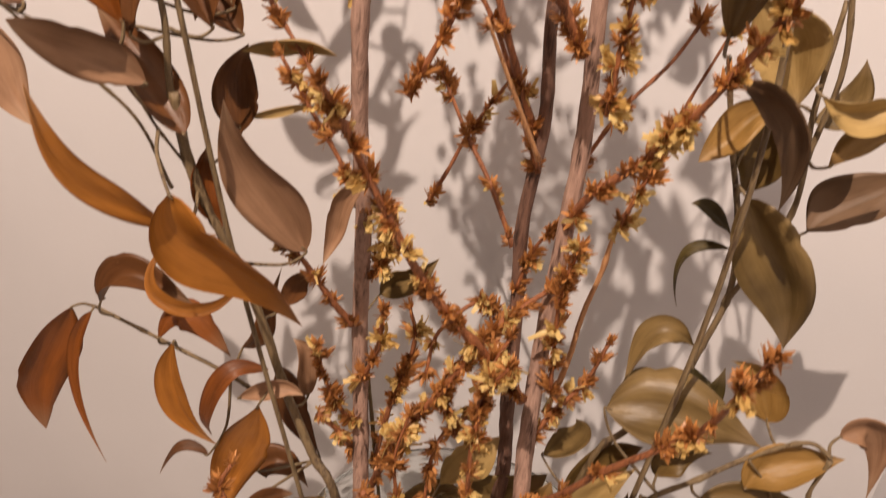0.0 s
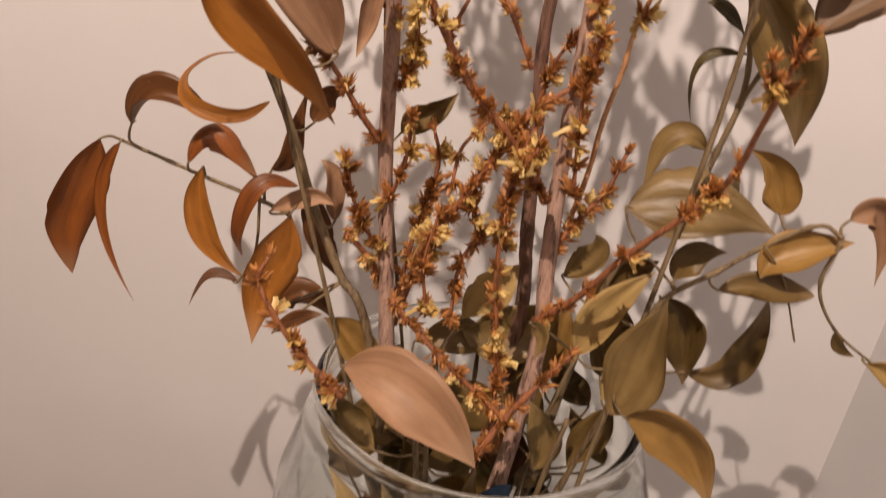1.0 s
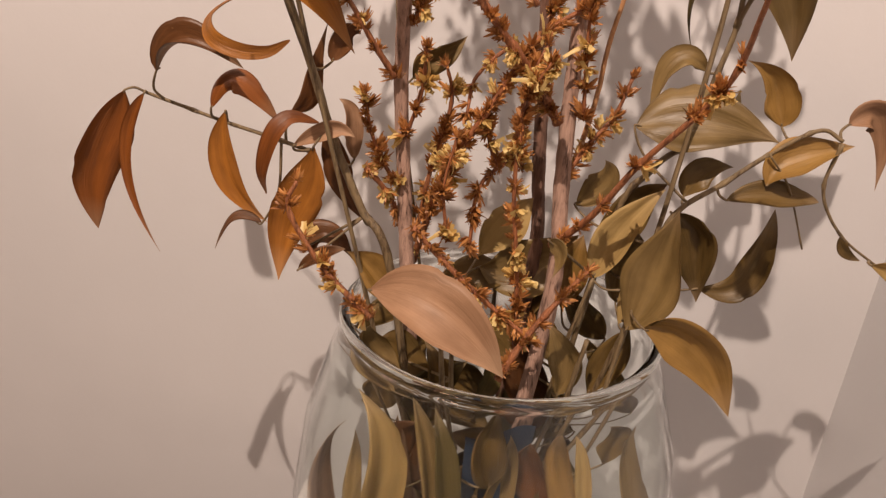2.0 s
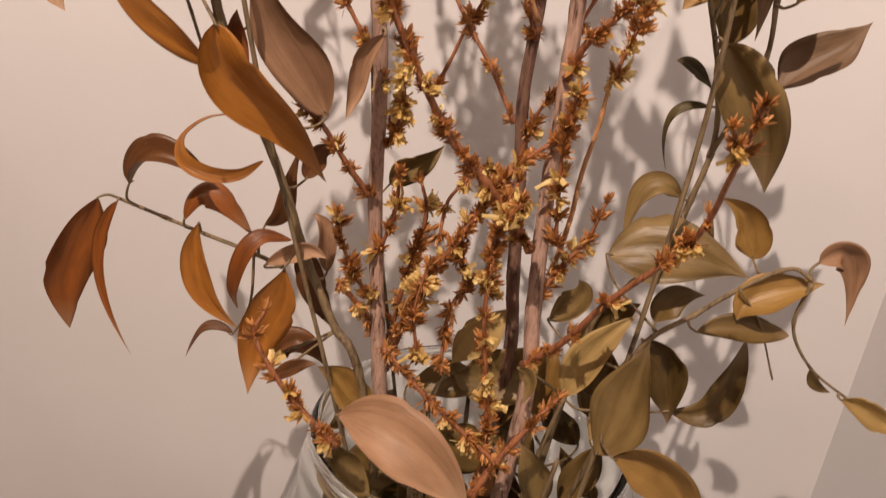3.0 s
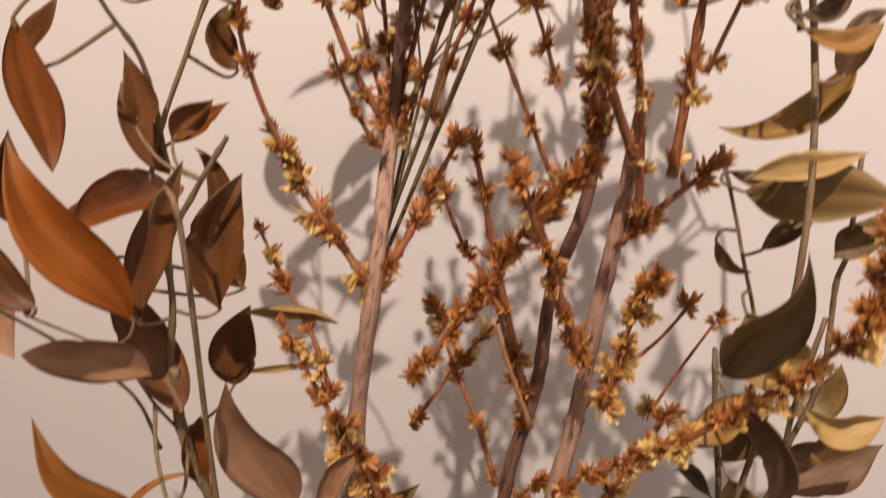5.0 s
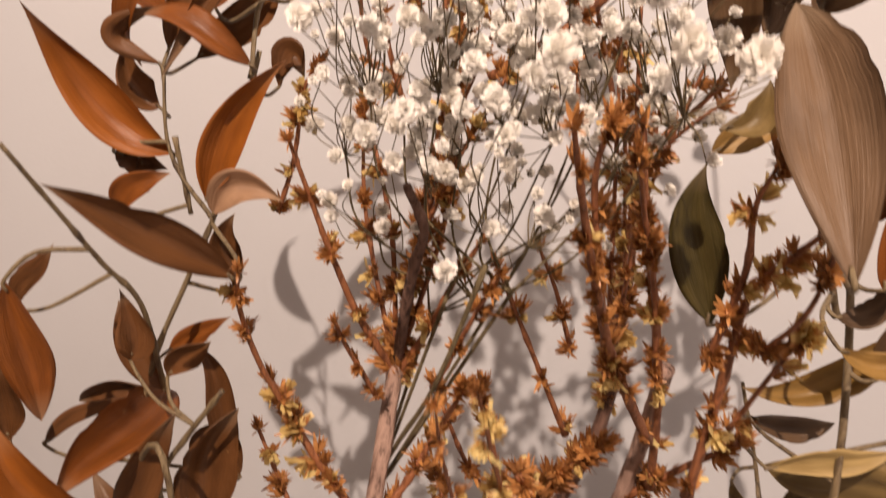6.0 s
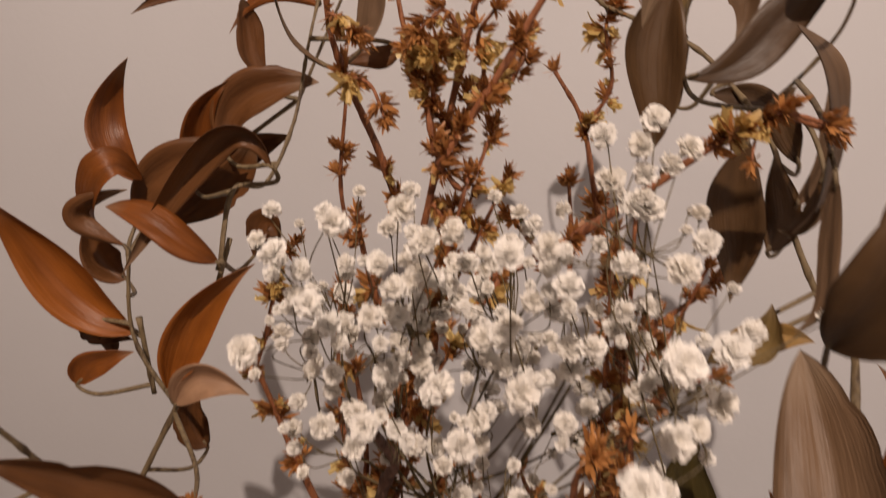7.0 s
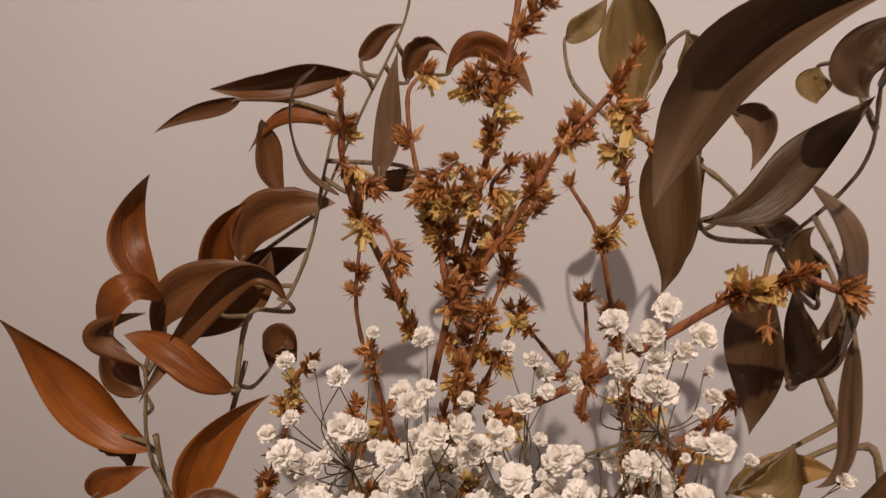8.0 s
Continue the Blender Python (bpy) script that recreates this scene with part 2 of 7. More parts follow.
                for loop, (a, b) in zip(face.loops, ids):
                    loop[uv].uv = grid[a][b][2]
    for i in range(n_along):
        for k in (0, n_across):
            face = bm.faces.new((sheets[0][i][k], sheets[0][i + 1][k], sheets[1][i + 1][k], sheets[1][i][k]))
            for loop in face.loops:
                loop[uv].uv = grid[i][k][2]
    return hang("leaf", mesh_of("leaf", bm, list(LEAF[kind])), parent, Matrix.Translation(base))


def curl(parent, kind, points, centre, width, tilt, seed):
    """A leaf rolled up on itself like a wood shaving: its line runs round a centre and its faces look away from it."""
    rnd = random.Random(seed)
    line, centre = spline(points, 7), Vector(centre)
    base, last, n_across = line[0], len(line) - 1, 5
    bm = bmesh.new()
    uv = bm.loops.layers.uv.new("UVMap")
    grid = []
    for i, q in enumerate(line):
        t = i / last
        ahead = (line[min(i + 1, last)] - line[max(i - 1, 0)]).normalized()
        out = (q - centre)
        out = (out - ahead * out.dot(ahead)).normalized()
        side = Matrix.Rotation(radians(tilt), 3, ahead) @ ahead.cross(out)
        nor = side.cross(ahead).normalized()
        w = width * 0.5 * (t / 0.45) ** 0.81 * ((1 - t) / 0.55) ** 0.99 + 0.0003
        grid.append([(q - base + side * u * w + nor * w * 0.16 * u * u * (1 + 0.3 * math.sin(9 * t)), nor, (u * 0.5 + 0.5, t)) for u in [k / n_across * 2 - 1 for k in range(n_across + 1)]])
    sheets = [[[bm.verts.new(c + nrm * 0.00022 * sgn) for c, nrm, _ in row] for row in grid] for sgn in (0.5, -0.5)]
    for sheet, flip in zip(sheets, (False, True)):
        for i in range(last):
            for k in range(n_across):
                ids = [(i, k), (i, k + 1), (i + 1, k + 1), (i + 1, k)][::-1 if flip else 1]
                face = bm.faces.new([sheet[a][b] for a, b in ids])
                face.material_index = int(flip)
                for loop, (a, b) in zip(face.loops, ids):
                    loop[uv].uv = grid[a][b][2]
    return hang("leaf", mesh_of("leaf", bm, list(LEAF[kind])), parent, Matrix.Translation(base))


def blade(bm, core, m, length, width, curl, mat, rnd, fold=0.3, end=0.08):
    """One small pointed scale or petal, folded along its middle, grown from the core."""
    rows = []
    for i in range(1, 5):
        t = i / 4
        w = width * (0, 0.7, 1.0, max(0.75, end), end)[i] * rnd.uniform(0.85, 1.15)
        z = length * t
        x = curl * length * t * t
        rows.append([bm.verts.new(m @ Vector((x - fold * w * abs(u), u * w, z))) for u in (-1, 0, 1)])
    for k in (0, 1):
        face = bm.faces.new((core, rows[0][k + 1], rows[0][k]))
        face.material_index, face.smooth = mat, True
    for a, b in zip(rows, rows[1:]):
        for k in (0, 1):
            face = bm.faces.new((a[k], a[k + 1], b[k + 1], b[k]))
            face.material_index, face.smooth = mat, True


def cluster_mesh(kind, seed):
    """bud: closed scales; star: open spiky calyx; bloom: crumpled yellow corolla in scales."""
    rnd = random.Random(seed)
    bm = bmesh.new()
    core = bm.verts.new((0, 0, 0))

    def ring(n, tilt, length, width, curl, mat, up=0.0, fold=0.3):
        for k in range(n):
            a = math.tau * (k + rnd.uniform(-0.4, 0.4)) / n
            m = Matrix.Translation((0, 0, up)) @ Matrix.Rotation(a, 4, "Z") @ Matrix.Rotation(radians(tilt + rnd.uniform(-20, 20)), 4, "Y") @ Matrix.Rotation(rnd.uniform(-0.7, 0.7), 4, "Z") @ Matrix.Translation((0.0004, 0, 0))
            blade(bm, core, m, length * rnd.uniform(0.6, 1.25), width * rnd.uniform(0.7, 1.2), curl * rnd.uniform(-0.3, 1.5), mat, rnd, fold * rnd.uniform(-1, 1.3), 0.7 if mat else 0.28)

    if kind == "bud":
        ring(7, 10, 0.0044, 0.00050, -0.20, 0)
        ring(7, 24, 0.0031, 0.00048, 0.10, 0)
        ring(4, 5, 0.0050, 0.00040, -0.1, 0)
    elif kind == "star":
        ring(7, 36, 0.0037, 0.00055, 0.30, 0)
        ring(7, 16, 0.0042, 0.00058, 0.10, 0)
        ring(5, 58, 0.0027, 0.00052, 0.45, 0)
    else:
        ring(8, 32, 0.0036, 0.00048, 0.2, 0)
        ring(4, 14, 0.0042, 0.00115, 0.2, 1, 0.0006, 0.9)
        ring(3, 30, 0.0036, 0.00105, 0.9, 1, 0.0010, 0.9)
        ring(3, 8, 0.0044, 0.00090, -0.6, 1, 0.0006, 0.9)
    return mesh_of(kind, bm, [SCALE, PETAL], False)


CLUSTER = {k: [cluster_mesh(k, 10 * j + i) for i in range(8)] for j, k in enumerate(("bud", "star", "bloom"))}


def clothe(line, parent, spacing, blooms, size, seed, first=0.06, lean=48, per=2):
    """Opposite pairs of dried buds, open calyxes and withered flowers along a twig."""
    rnd = random.Random(seed)
    total = sum((b - a).length for a, b in zip(line, line[1:]))
    want, gone, turn = total * first, 0.0, rnd.uniform(0, 6)
    for a, b in zip(line, line[1:]):
        ahead, seg = (b - a).normalized(), (b - a).length
        while want <= gone + seg:
            q = a + ahead * (want - gone)
            turn += math.pi / 2 + rnd.uniform(-0.4, 0.4)
            ripe = blooms * rnd.choice((0.1, 0.3, 0.8, 1.3))
            for k in range(per):
                for extra in range(rnd.choice((2, 3, 3, 5))):
                    side = Matrix.Rotation(turn + math.tau * k / per + rnd.uniform(-0.5, 0.5), 3, ahead) @ ahead.orthogonal().normalized()
                    way = (ahead * math.cos(radians(lean)) + side * math.sin(radians(lean + rnd.uniform(-20, 25)))).normalized()
                    r = rnd.random()
                    kind = "bloom" if r < ripe else ("star" if r < ripe + (1 - ripe) * 0.5 else "bud")
                    if kind == "bloom":
                        way = (way + Vector((0, 0, -1.3 * rnd.random()))).normalized()
                    m = Matrix.Translation(q + side * 0.0006 + ahead * rnd.uniform(-0.0030, 0.0030) * size) @ way.to_track_quat("Z", "Y").to_matrix().to_4x4() @ Matrix.Rotation(rnd.uniform(0, 6), 4, "Z") @ Matrix.Diagonal((*[size * rnd.uniform(0.55, 1.3)] * 3, 1))
                    hang({"bud": "bud", "star": "calyx", "bloom": "withered_flower"}[kind], rnd.choice(CLUSTER[kind]), parent, m)
            want += spacing * rnd.choice((1.4, 2.2, 3.0, 4.0))
        gone += seg
    end = line[-1]
    ahead = (line[-1] - line[-3]).normalized()
    for k in range(2):
        m = Matrix.Translation(end) @ (ahead + Vector([rnd.uniform(-0.5, 0.5) for _ in range(3)])).to_track_quat("Z", "Y").to_matrix().to_4x4() @ Matrix.Diagonal((*[size] * 3, 1))
        hang("bud", rnd.choice(CLUSTER["bud" if k else "star"]), parent, m)


def twig(parent, points, r0, r1, spacing=0.0062, blooms=0.2, size=1.0, seed=0, material=None, lean=48):
    line = spline(points)
    wood = tube("twig", line, r0 * 0.82, r1 * 0.82, material or TWIG, parent, 7, 0.08, seed, spacing * 2)
    if spacing < 0.03:
        clothe(line, wood, spacing, blooms, size, seed + 1, 0.04, lean)


def white_mesh(seed):
    """A double white blossom: a fluffy ball of many small ragged petals over a green calyx."""
    rnd = random.Random(seed)
    bm = bmesh.new()
    core = bm.verts.new((0, 0, 0))
    for n, tilt, length in ((8, 100, 0.0019), (11, 80, 0.0023), (11, 60, 0.0025), (9, 40, 0.0026), (7, 22, 0.0026), (4, 6, 0.0024)):
        for k in range(n):
            a = math.tau * (k + rnd.uniform(-0.5, 0.5)) / n
            m = Matrix.Rotation(a, 4, "Z") @ Matrix.Rotation(radians(tilt + rnd.uniform(-14, 14)), 4, "Y") @ Matrix.Rotation(rnd.uniform(-0.9, 0.9), 4, "Z")
            top = length * rnd.uniform(0.8, 1.12)
            wide = rnd.uniform(0.0006, 0.00085)
            rows = []
            for t, w in ((0.4, 0.45), (0.75, 1.0), (1.0, 0.8)):
                rows.append([bm.verts.new(m @ Vector((rnd.uniform(-0.22, 0.22) * wide + (t * t) * 0.0003, u * wide * w, top * t * (1 - 0.10 * rnd.random())))) for u in (-1, 0, 1)])
            for j in (0, 1):
                bm.faces.new((core, rows[0][j + 1], rows[0][j]))
            for p, q in zip(rows, rows[1:]):
                for j in (0, 1):
                    bm.faces.new((p[j], p[j + 1], q[j + 1], q[j]))
    for k in range(5):
        m = Matrix.Translation((0, 0, -0.0022)) @ Matrix.Rotation(math.tau * k / 5, 4, "Z") @ Matrix.Rotation(radians(24), 4, "Y")
        blade(bm, core, m, 0.0017, 0.0005, 0.0, 1, rnd, 0.3)
    return mesh_of("blossom", bm, [WHITE, FINE], False)


WHITES = [white_mesh(100 + i) for i in range(8)]


def blossom(parent, fork, at, size, seed):
    """A white blossom on a thread-thin stalk that rises from the fork."""
    rnd = random.Random(seed)
    fork, at = Vector(fork), Vector(at)
    way = (at - fork).normalized()
    way = (way * 0.6 + Vector((rnd.uniform(-0.6, 0.6), -0.4 + rnd.uniform(-0.5, 0.5), 0.6 + rnd.uniform(-0.4, 0.3)))).normalized()
    far = (at - fork).length
    bend = fork.lerp(at, 0.5) + Vector([rnd.uniform(-0.14, 0.14) * far for _ in range(3)]) + Vector((0, 0, -0.06 * far))
    line = spline([fork, bend, at - way * 0.0016 * size], 6)
    stalk_ob = tube("stalk", line, 0.00017, 0.00011, FINE, parent, 5, 0.05, seed)
    m = Matrix.Translation(at) @ way.to_track_quat("Z", "Y").to_matrix().to_4x4() @ Matrix.Rotation(rnd.uniform(0, 6), 4, "Z") @ Matrix.Diagonal((size, size, size * rnd.uniform(0.85, 1.1), 1))
    hang("blossom", WHITES[seed % 8], stalk_ob, m)


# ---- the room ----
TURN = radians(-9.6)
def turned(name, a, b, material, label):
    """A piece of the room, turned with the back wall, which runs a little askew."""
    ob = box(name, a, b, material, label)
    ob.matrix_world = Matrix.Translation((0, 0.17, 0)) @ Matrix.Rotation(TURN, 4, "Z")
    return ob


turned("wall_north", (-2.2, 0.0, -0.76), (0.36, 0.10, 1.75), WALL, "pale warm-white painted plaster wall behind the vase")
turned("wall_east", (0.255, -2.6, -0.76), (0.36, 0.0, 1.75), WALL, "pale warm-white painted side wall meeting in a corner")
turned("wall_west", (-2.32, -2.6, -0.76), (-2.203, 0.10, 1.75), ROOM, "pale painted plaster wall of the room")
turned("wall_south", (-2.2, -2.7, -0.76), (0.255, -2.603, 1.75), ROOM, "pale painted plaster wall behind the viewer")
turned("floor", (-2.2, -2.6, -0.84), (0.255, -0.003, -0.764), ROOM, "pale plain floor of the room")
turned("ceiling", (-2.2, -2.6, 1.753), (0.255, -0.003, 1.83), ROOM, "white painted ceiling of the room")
side_table = thing("side_table", (-0.05, -0.05, -0.76), "pale lacquered side table carrying the vase", "table")
def table_part(name, a, b):
    ob = box(name, a, b, TABLE, "", "", "", 0.002)
    ob.parent, ob.matrix_parent_inverse = side_table, Matrix.Translation((0.05, 0.05, 0.76))
table_part("tabletop", (-0.30, -0.17, -0.03), (0.17, 0.12, 0.0))
for lx in (-0.28, 0.12):
    for ly in (-0.15, 0.07):
        table_part("leg", (lx, ly, -0.7599), (lx + 0.03, ly + 0.03, -0.0305))


# ---- the vase ----
def glass_vase():
    vase = thing("glass_vase", (0, 0, 0.0), "clear glass vase with a rolled rim and wide shoulders", "vase")
    outer = [(0.0, 0.001), (0.075, 0.001), (0.083, 0.006), (0.092, 0.05), (0.096, 0.10), (0.0945, 0.15), (0.088, 0.195), (0.0775, 0.228), (0.0715, 0.243)]
    inner = [(0.0693, 0.243), (0.0752, 0.227), (0.0857, 0.194), (0.092, 0.15), (0.0935, 0.10), (0.0895, 0.05), (0.080, 0.012), (0.0, 0.010)]
    def turn_round(name, prof, closed, label=""):
        bm, n = bmesh.new(), 72
        rings = []
        for r, z in prof:
            rings.append([bm.verts.new((0, 0, z))] * n if r == 0 else [bm.verts.new((r * math.cos(math.tau * k / n), r * math.sin(math.tau * k / n), z)) for k in range(n)])
        for a, b in zip(rings, rings[1:] + ([rings[0]] if closed else [])):
            for k in range(n):
                q = []
                for v in (a[k], a[(k + 1) % n], b[(k + 1) % n], b[k]):
                    if v not in q:
                        q.append(v)
                bm.faces.new(q)
        part_ob = hang(name, mesh_of(name, bm, [glass]), vase, Matrix(), label)
        part_ob.visible_shadow = False

    lip = [(0.0706 + 0.0027 * math.cos(a), 0.2475 + 0.0027 * math.sin(a)) for a in [radians(d) for d in range(-50, 231, 35)]]
    turn_round("vase_body", outer + lip + inner, False)
    foot = [(0.0, 0.0), (0.0742, 0.0), (0.0742, 0.0009), (0.0, 0.0009)]
    turn_round("foot", foot, False, "thick clear glass foot")



glass_vase()


def paper_wrap():
    """A crumpled blue sheet curled half round the stems."""
    rnd = random.Random(77)
    bm, rows = bmesh.new(), []
    for i in range(15):
        z = 0.0125 + 0.192 * i / 14
        row = []
        for k in range(17):
            a = radians(-118 + 62 * k / 16)
            r = 0.030 + 0.0022 * math.sin(3 * a + 40 * z) + rnd.uniform(-0.0007, 0.0007)
            top = 0.006 * math.sin(4 * a) * (i / 14) ** 4
            row.append(Vector((0.004 + r * math.cos(a), 0.006 + r * math.sin(a), z + top)))
        rows.append(row)
    sheets = [[[bm.verts.new(v + Vector((0, s * 0.0002, 0))) for v in row] for row in rows] for s in (1, -1)]
    for sheet, turn in zip(sheets, (1, -1)):
        for a, b in zip(sheet, sheet[1:]):
            for k in range(16):
                bm.faces.new([a[k], a[k + 1], b[k + 1], b[k]][::turn])
    ob = new("paper_wrap", mesh_of("paper_wrap", bm, [BLUE]))
    tagged(ob, "crumpled dark blue paper curled round the stems inside the vase", "paper")


paper_wrap()

# ---- leafy sprays ----

def stalk(spray, points, r0, r1, material, seed):
    line = spline(points)
    STEMS.setdefault(spray.name, []).extend(line)
    tube("stem", line, r0, r1, material, spray, 8, 0.07, seed, 0.02)


def grow(spray, kind, base, mid, tip, width, facing, twist, cup, seed, joined=1):
    """A leaf with its thin stalk, joined to the nearest place of the spray's stems."""
    blade_ob = leaf(spray, kind, base, mid, tip, width, facing, twist, cup, seed)
    base = Vector(base)
    near = min(STEMS[spray.name], key=lambda q: (q - base).length)
    gap = (near - base).length
    if joined and 0.002 < gap:
        way = (base - Vector(mid)).normalized() * min(gap * 0.3, 0.006)
        tube("leaf_stalk", spline([near, near.lerp(base, 0.6) + way * 0.7, base + way * 0.1, base - way * 0.4], 5), 0.0007, 0.0004, STALK, blade_ob, 6, 0.05, seed)


STEMS = {}

left_spray = thing("leaf_spray", (-0.012, 0.006, 0.014), "dried brown leaf spray with curling leaves leaning over the vase", "leaf spray", "leaf sprays")
stalk(left_spray, [(-0.0120, 0.0060, 0.0140), (-0.0300, 0.0000, 0.1300), (-0.0509, 0.0000, 0.2645), (-0.0659, 0.0067, 0.2914), (-0.0786, 0.0100, 0.3194), (-0.0901, 0.0100, 0.3553), (-0.0988, 0.0033, 0.3832), (-0.1088, -0.0017, 0.4139), (-0.1122, -0.0050, 0.4397)], 0.00215, 0.00157, STALK, 1)
stalk(left_spray, [(-0.0940, -0.0000, 0.3795), (-0.1083, -0.0017, 0.4095), (-0.1137, -0.0033, 0.4381), (-0.1137, -0.0050, 0.4595), (-0.1153, -0.0067, 0.4808), (-0.1086, -0.0083, 0.4985), (-0.0999, -0.0100, 0.5169)], 0.00142, 0.00071, STALK, 2)
stalk(left_spray, [(-0.0896, 0.0100, 0.3154), (-0.1066, 0.0183, 0.3174), (-0.1345, 0.0267, 0.3220), (-0.1708, 0.0350, 0.3301)], 0.00103, 0.00078, STALK, 3)
stalk(left_spray, [(-0.1169, -0.0000, 0.4051), (-0.1217, -0.0125, 0.4324), (-0.1363, -0.0250, 0.4525), (-0.1431, -0.0375, 0.4661), (-0.1450, -0.0500, 0.4772)], 0.00062, 0.00041, STALK, 4)
stalk(left_spray, [(-0.1103, -0.0000, 0.4127), (-0.1155, -0.0100, 0.4285), (-0.1238, -0.0200, 0.4495), (-0.1430, -0.0300, 0.4628)], 0.00055, 0.00039, STALK, 5)
grow(left_spray, "brown", (-0.1786, 0.0300, 0.3313), (-0.1922, 0.0300, 0.3016), (-0.1989, 0.0300, 0.2620), 0.0215, (0.27, -0.96, -0.08), 10, 0.18, 6, 1)
grow(left_spray, "brown", (-0.1698, 0.0300, 0.3306), (-0.1815, 0.0300, 0.2984), (-0.1647, 0.0200, 0.2566), 0.0061, (-0.04, -0.99, 0.13), 20, 0.18, 7, 1)
grow(left_spray, "dark", (-0.1587, 0.0200, 0.3429), (-0.1441, 0.0200, 0.3570), (-0.1203, 0.0200, 0.3474), 0.0159, (-0.08, -0.71, 0.70), 20, 0.3, 8, 1)
curl(left_spray, "orange", [(-0.0983, 0.0120, 0.3613), (-0.1063, 0.0040, 0.3570), (-0.1173, 0.0000, 0.3575), (-0.1278, 0.0030, 0.3616), (-0.1313, 0.0120, 0.3680), (-0.1236, 0.0200, 0.3751), (-0.1115, 0.0260, 0.3770)], (-0.1161, 0.0140, 0.3664), 0.0062, 40, 9)
grow(left_spray, "brown", (-0.1356, 0.0200, 0.3287), (-0.1236, 0.0200, 0.3436), (-0.1046, 0.0200, 0.3238), 0.0141, (0.13, -0.55, 0.83), 30, 0.3, 11, 1)
grow(left_spray, "orange", (-0.1295, 0.0200, 0.3275), (-0.1303, 0.0200, 0.3023), (-0.1121, 0.0200, 0.2765), 0.0124, (-0.02, -1.00, -0.01), 30, 0.18, 12, 1)
grow(left_spray, "tan", (-0.0943, 0.0000, 0.3199), (-0.0803, 0.0000, 0.3274), (-0.0685, 0.0000, 0.3255), 0.0081, (-0.06, -0.96, 0.28), 0, 0.18, 14, 1)
grow(left_spray, "orange", (-0.0849, -0.0050, 0.3216), (-0.0929, -0.0050, 0.2960), (-0.0998, -0.0050, 0.2602), 0.0195, (-0.09, -1.00, 0.02), 20, 0.18, 15, 1)
grow(left_spray, "dark", (-0.1121, 0.0100, 0.2801), (-0.1249, 0.0100, 0.2808), (-0.1319, 0.0100, 0.2655), 0.0047, (-0.51, -0.51, 0.69), 20, 0.18, 16, 1)
grow(left_spray, "dark", (-0.0945, 0.0200, 0.2649), (-0.0834, 0.0200, 0.2726), (-0.0695, 0.0200, 0.2590), 0.0151, (0.18, -0.62, 0.76), 0, 0.18, 17, 1)
grow(left_spray, "dark", (-0.0928, 0.0000, 0.2626), (-0.0840, 0.0000, 0.2699), (-0.0716, 0.0000, 0.2744), 0.0073, (-0.34, -0.71, 0.62), 0, 0.18, 18, 1)
grow(left_spray, "orange", (-0.0988, -0.0400, 0.4195), (-0.0903, -0.0300, 0.3953), (-0.0717, 0.0000, 0.3633), 0.0178, (0.50, -0.80, -0.33), 15, 0.22, 19, 1)
grow(left_spray, "tan", (-0.0717, 0.0080, 0.3836), (-0.0860, 0.0000, 0.4108), (-0.0942, -0.0100, 0.4410), 0.0195, (0.22, -0.95, -0.21), 10, 0.25, 20, 1)
grow(left_spray, "orange", (-0.1038, -0.0300, 0.4047), (-0.1200, -0.0450, 0.4208), (-0.1274, -0.0550, 0.4499), 0.0095, (0.80, -0.59, 0.09), 40, 0.18, 21, 1)
grow(left_spray, "tan", (-0.1135, -0.0200, 0.4450), (-0.1254, -0.0300, 0.4537), (-0.1357, -0.0500, 0.4642), 0.0133, (0.80, -0.60, -0.01), 10, 0.18, 22, 1)
grow(left_spray, "dark", (-0.1072, -0.0100, 0.4278), (-0.1239, 0.0000, 0.4442), (-0.1444, 0.0100, 0.4627), 0.0148, (0.25, -0.70, 0.67), 10, 0.18, 23, 1)
grow(left_spray, "tan", (-0.2005, 0.0300, 0.4528), (-0.1943, 0.0300, 0.4326), (-0.1839, 0.0300, 0.4110), 0.0161, (0.47, -0.86, 0.19), 30, 0.18, 24, 1)
grow(left_spray, "dark", (-0.0997, 0.0200, 0.4216), (-0.1005, 0.0200, 0.4388), (-0.0964, 0.0200, 0.4528), 0.0165, (0.15, -0.99, -0.02), 40, 0.18, 25, 1)
grow(left_spray, "brown", (-0.0990, 0.0000, 0.3932), (-0.1060, 0.0000, 0.4070), (-0.1047, 0.0000, 0.4216), 0.0099, (0.71, -0.69, 0.14), 0, 0.18, 26, 1)
grow(left_spray, "cream", (-0.0984, 0.0200, 0.4507), (-0.0827, 0.0200, 0.4563), (-0.0651, 0.0200, 0.4543), 0.0078, (0.07, -0.74, -0.67), 30, 0.18, 27, 0)
grow(left_spray, "cream", (-0.0966, 0.0200, 0.4278), (-0.0823, 0.0200, 0.4321), (-0.0692, 0.0200, 0.4348), 0.0037, (0.08, -0.94, -0.32), 0, 0.18, 28, 0)
grow(left_spray, "dark", (-0.0664, 0.0200, 0.2809), (-0.0785, 0.0200, 0.3053), (-0.0846, 0.0200, 0.3261), 0.0131, (0.61, -0.75, 0.25), 0, 0.18, 29, 1)
grow(left_spray, "dark", (-0.0821, 0.0200, 0.3530), (-0.0766, 0.0200, 0.3641), (-0.0698, 0.0200, 0.3651), 0.0095, (0.10, -0.99, -0.11), 0, 0.18, 30, 1)
grow(left_spray, "dark", (-0.0996, 0.0200, 0.3300), (-0.0901, 0.0200, 0.3438), (-0.0835, 0.0200, 0.3705), 0.0098, (0.37, -0.92, -0.15), 0, 0.18, 31, 1)
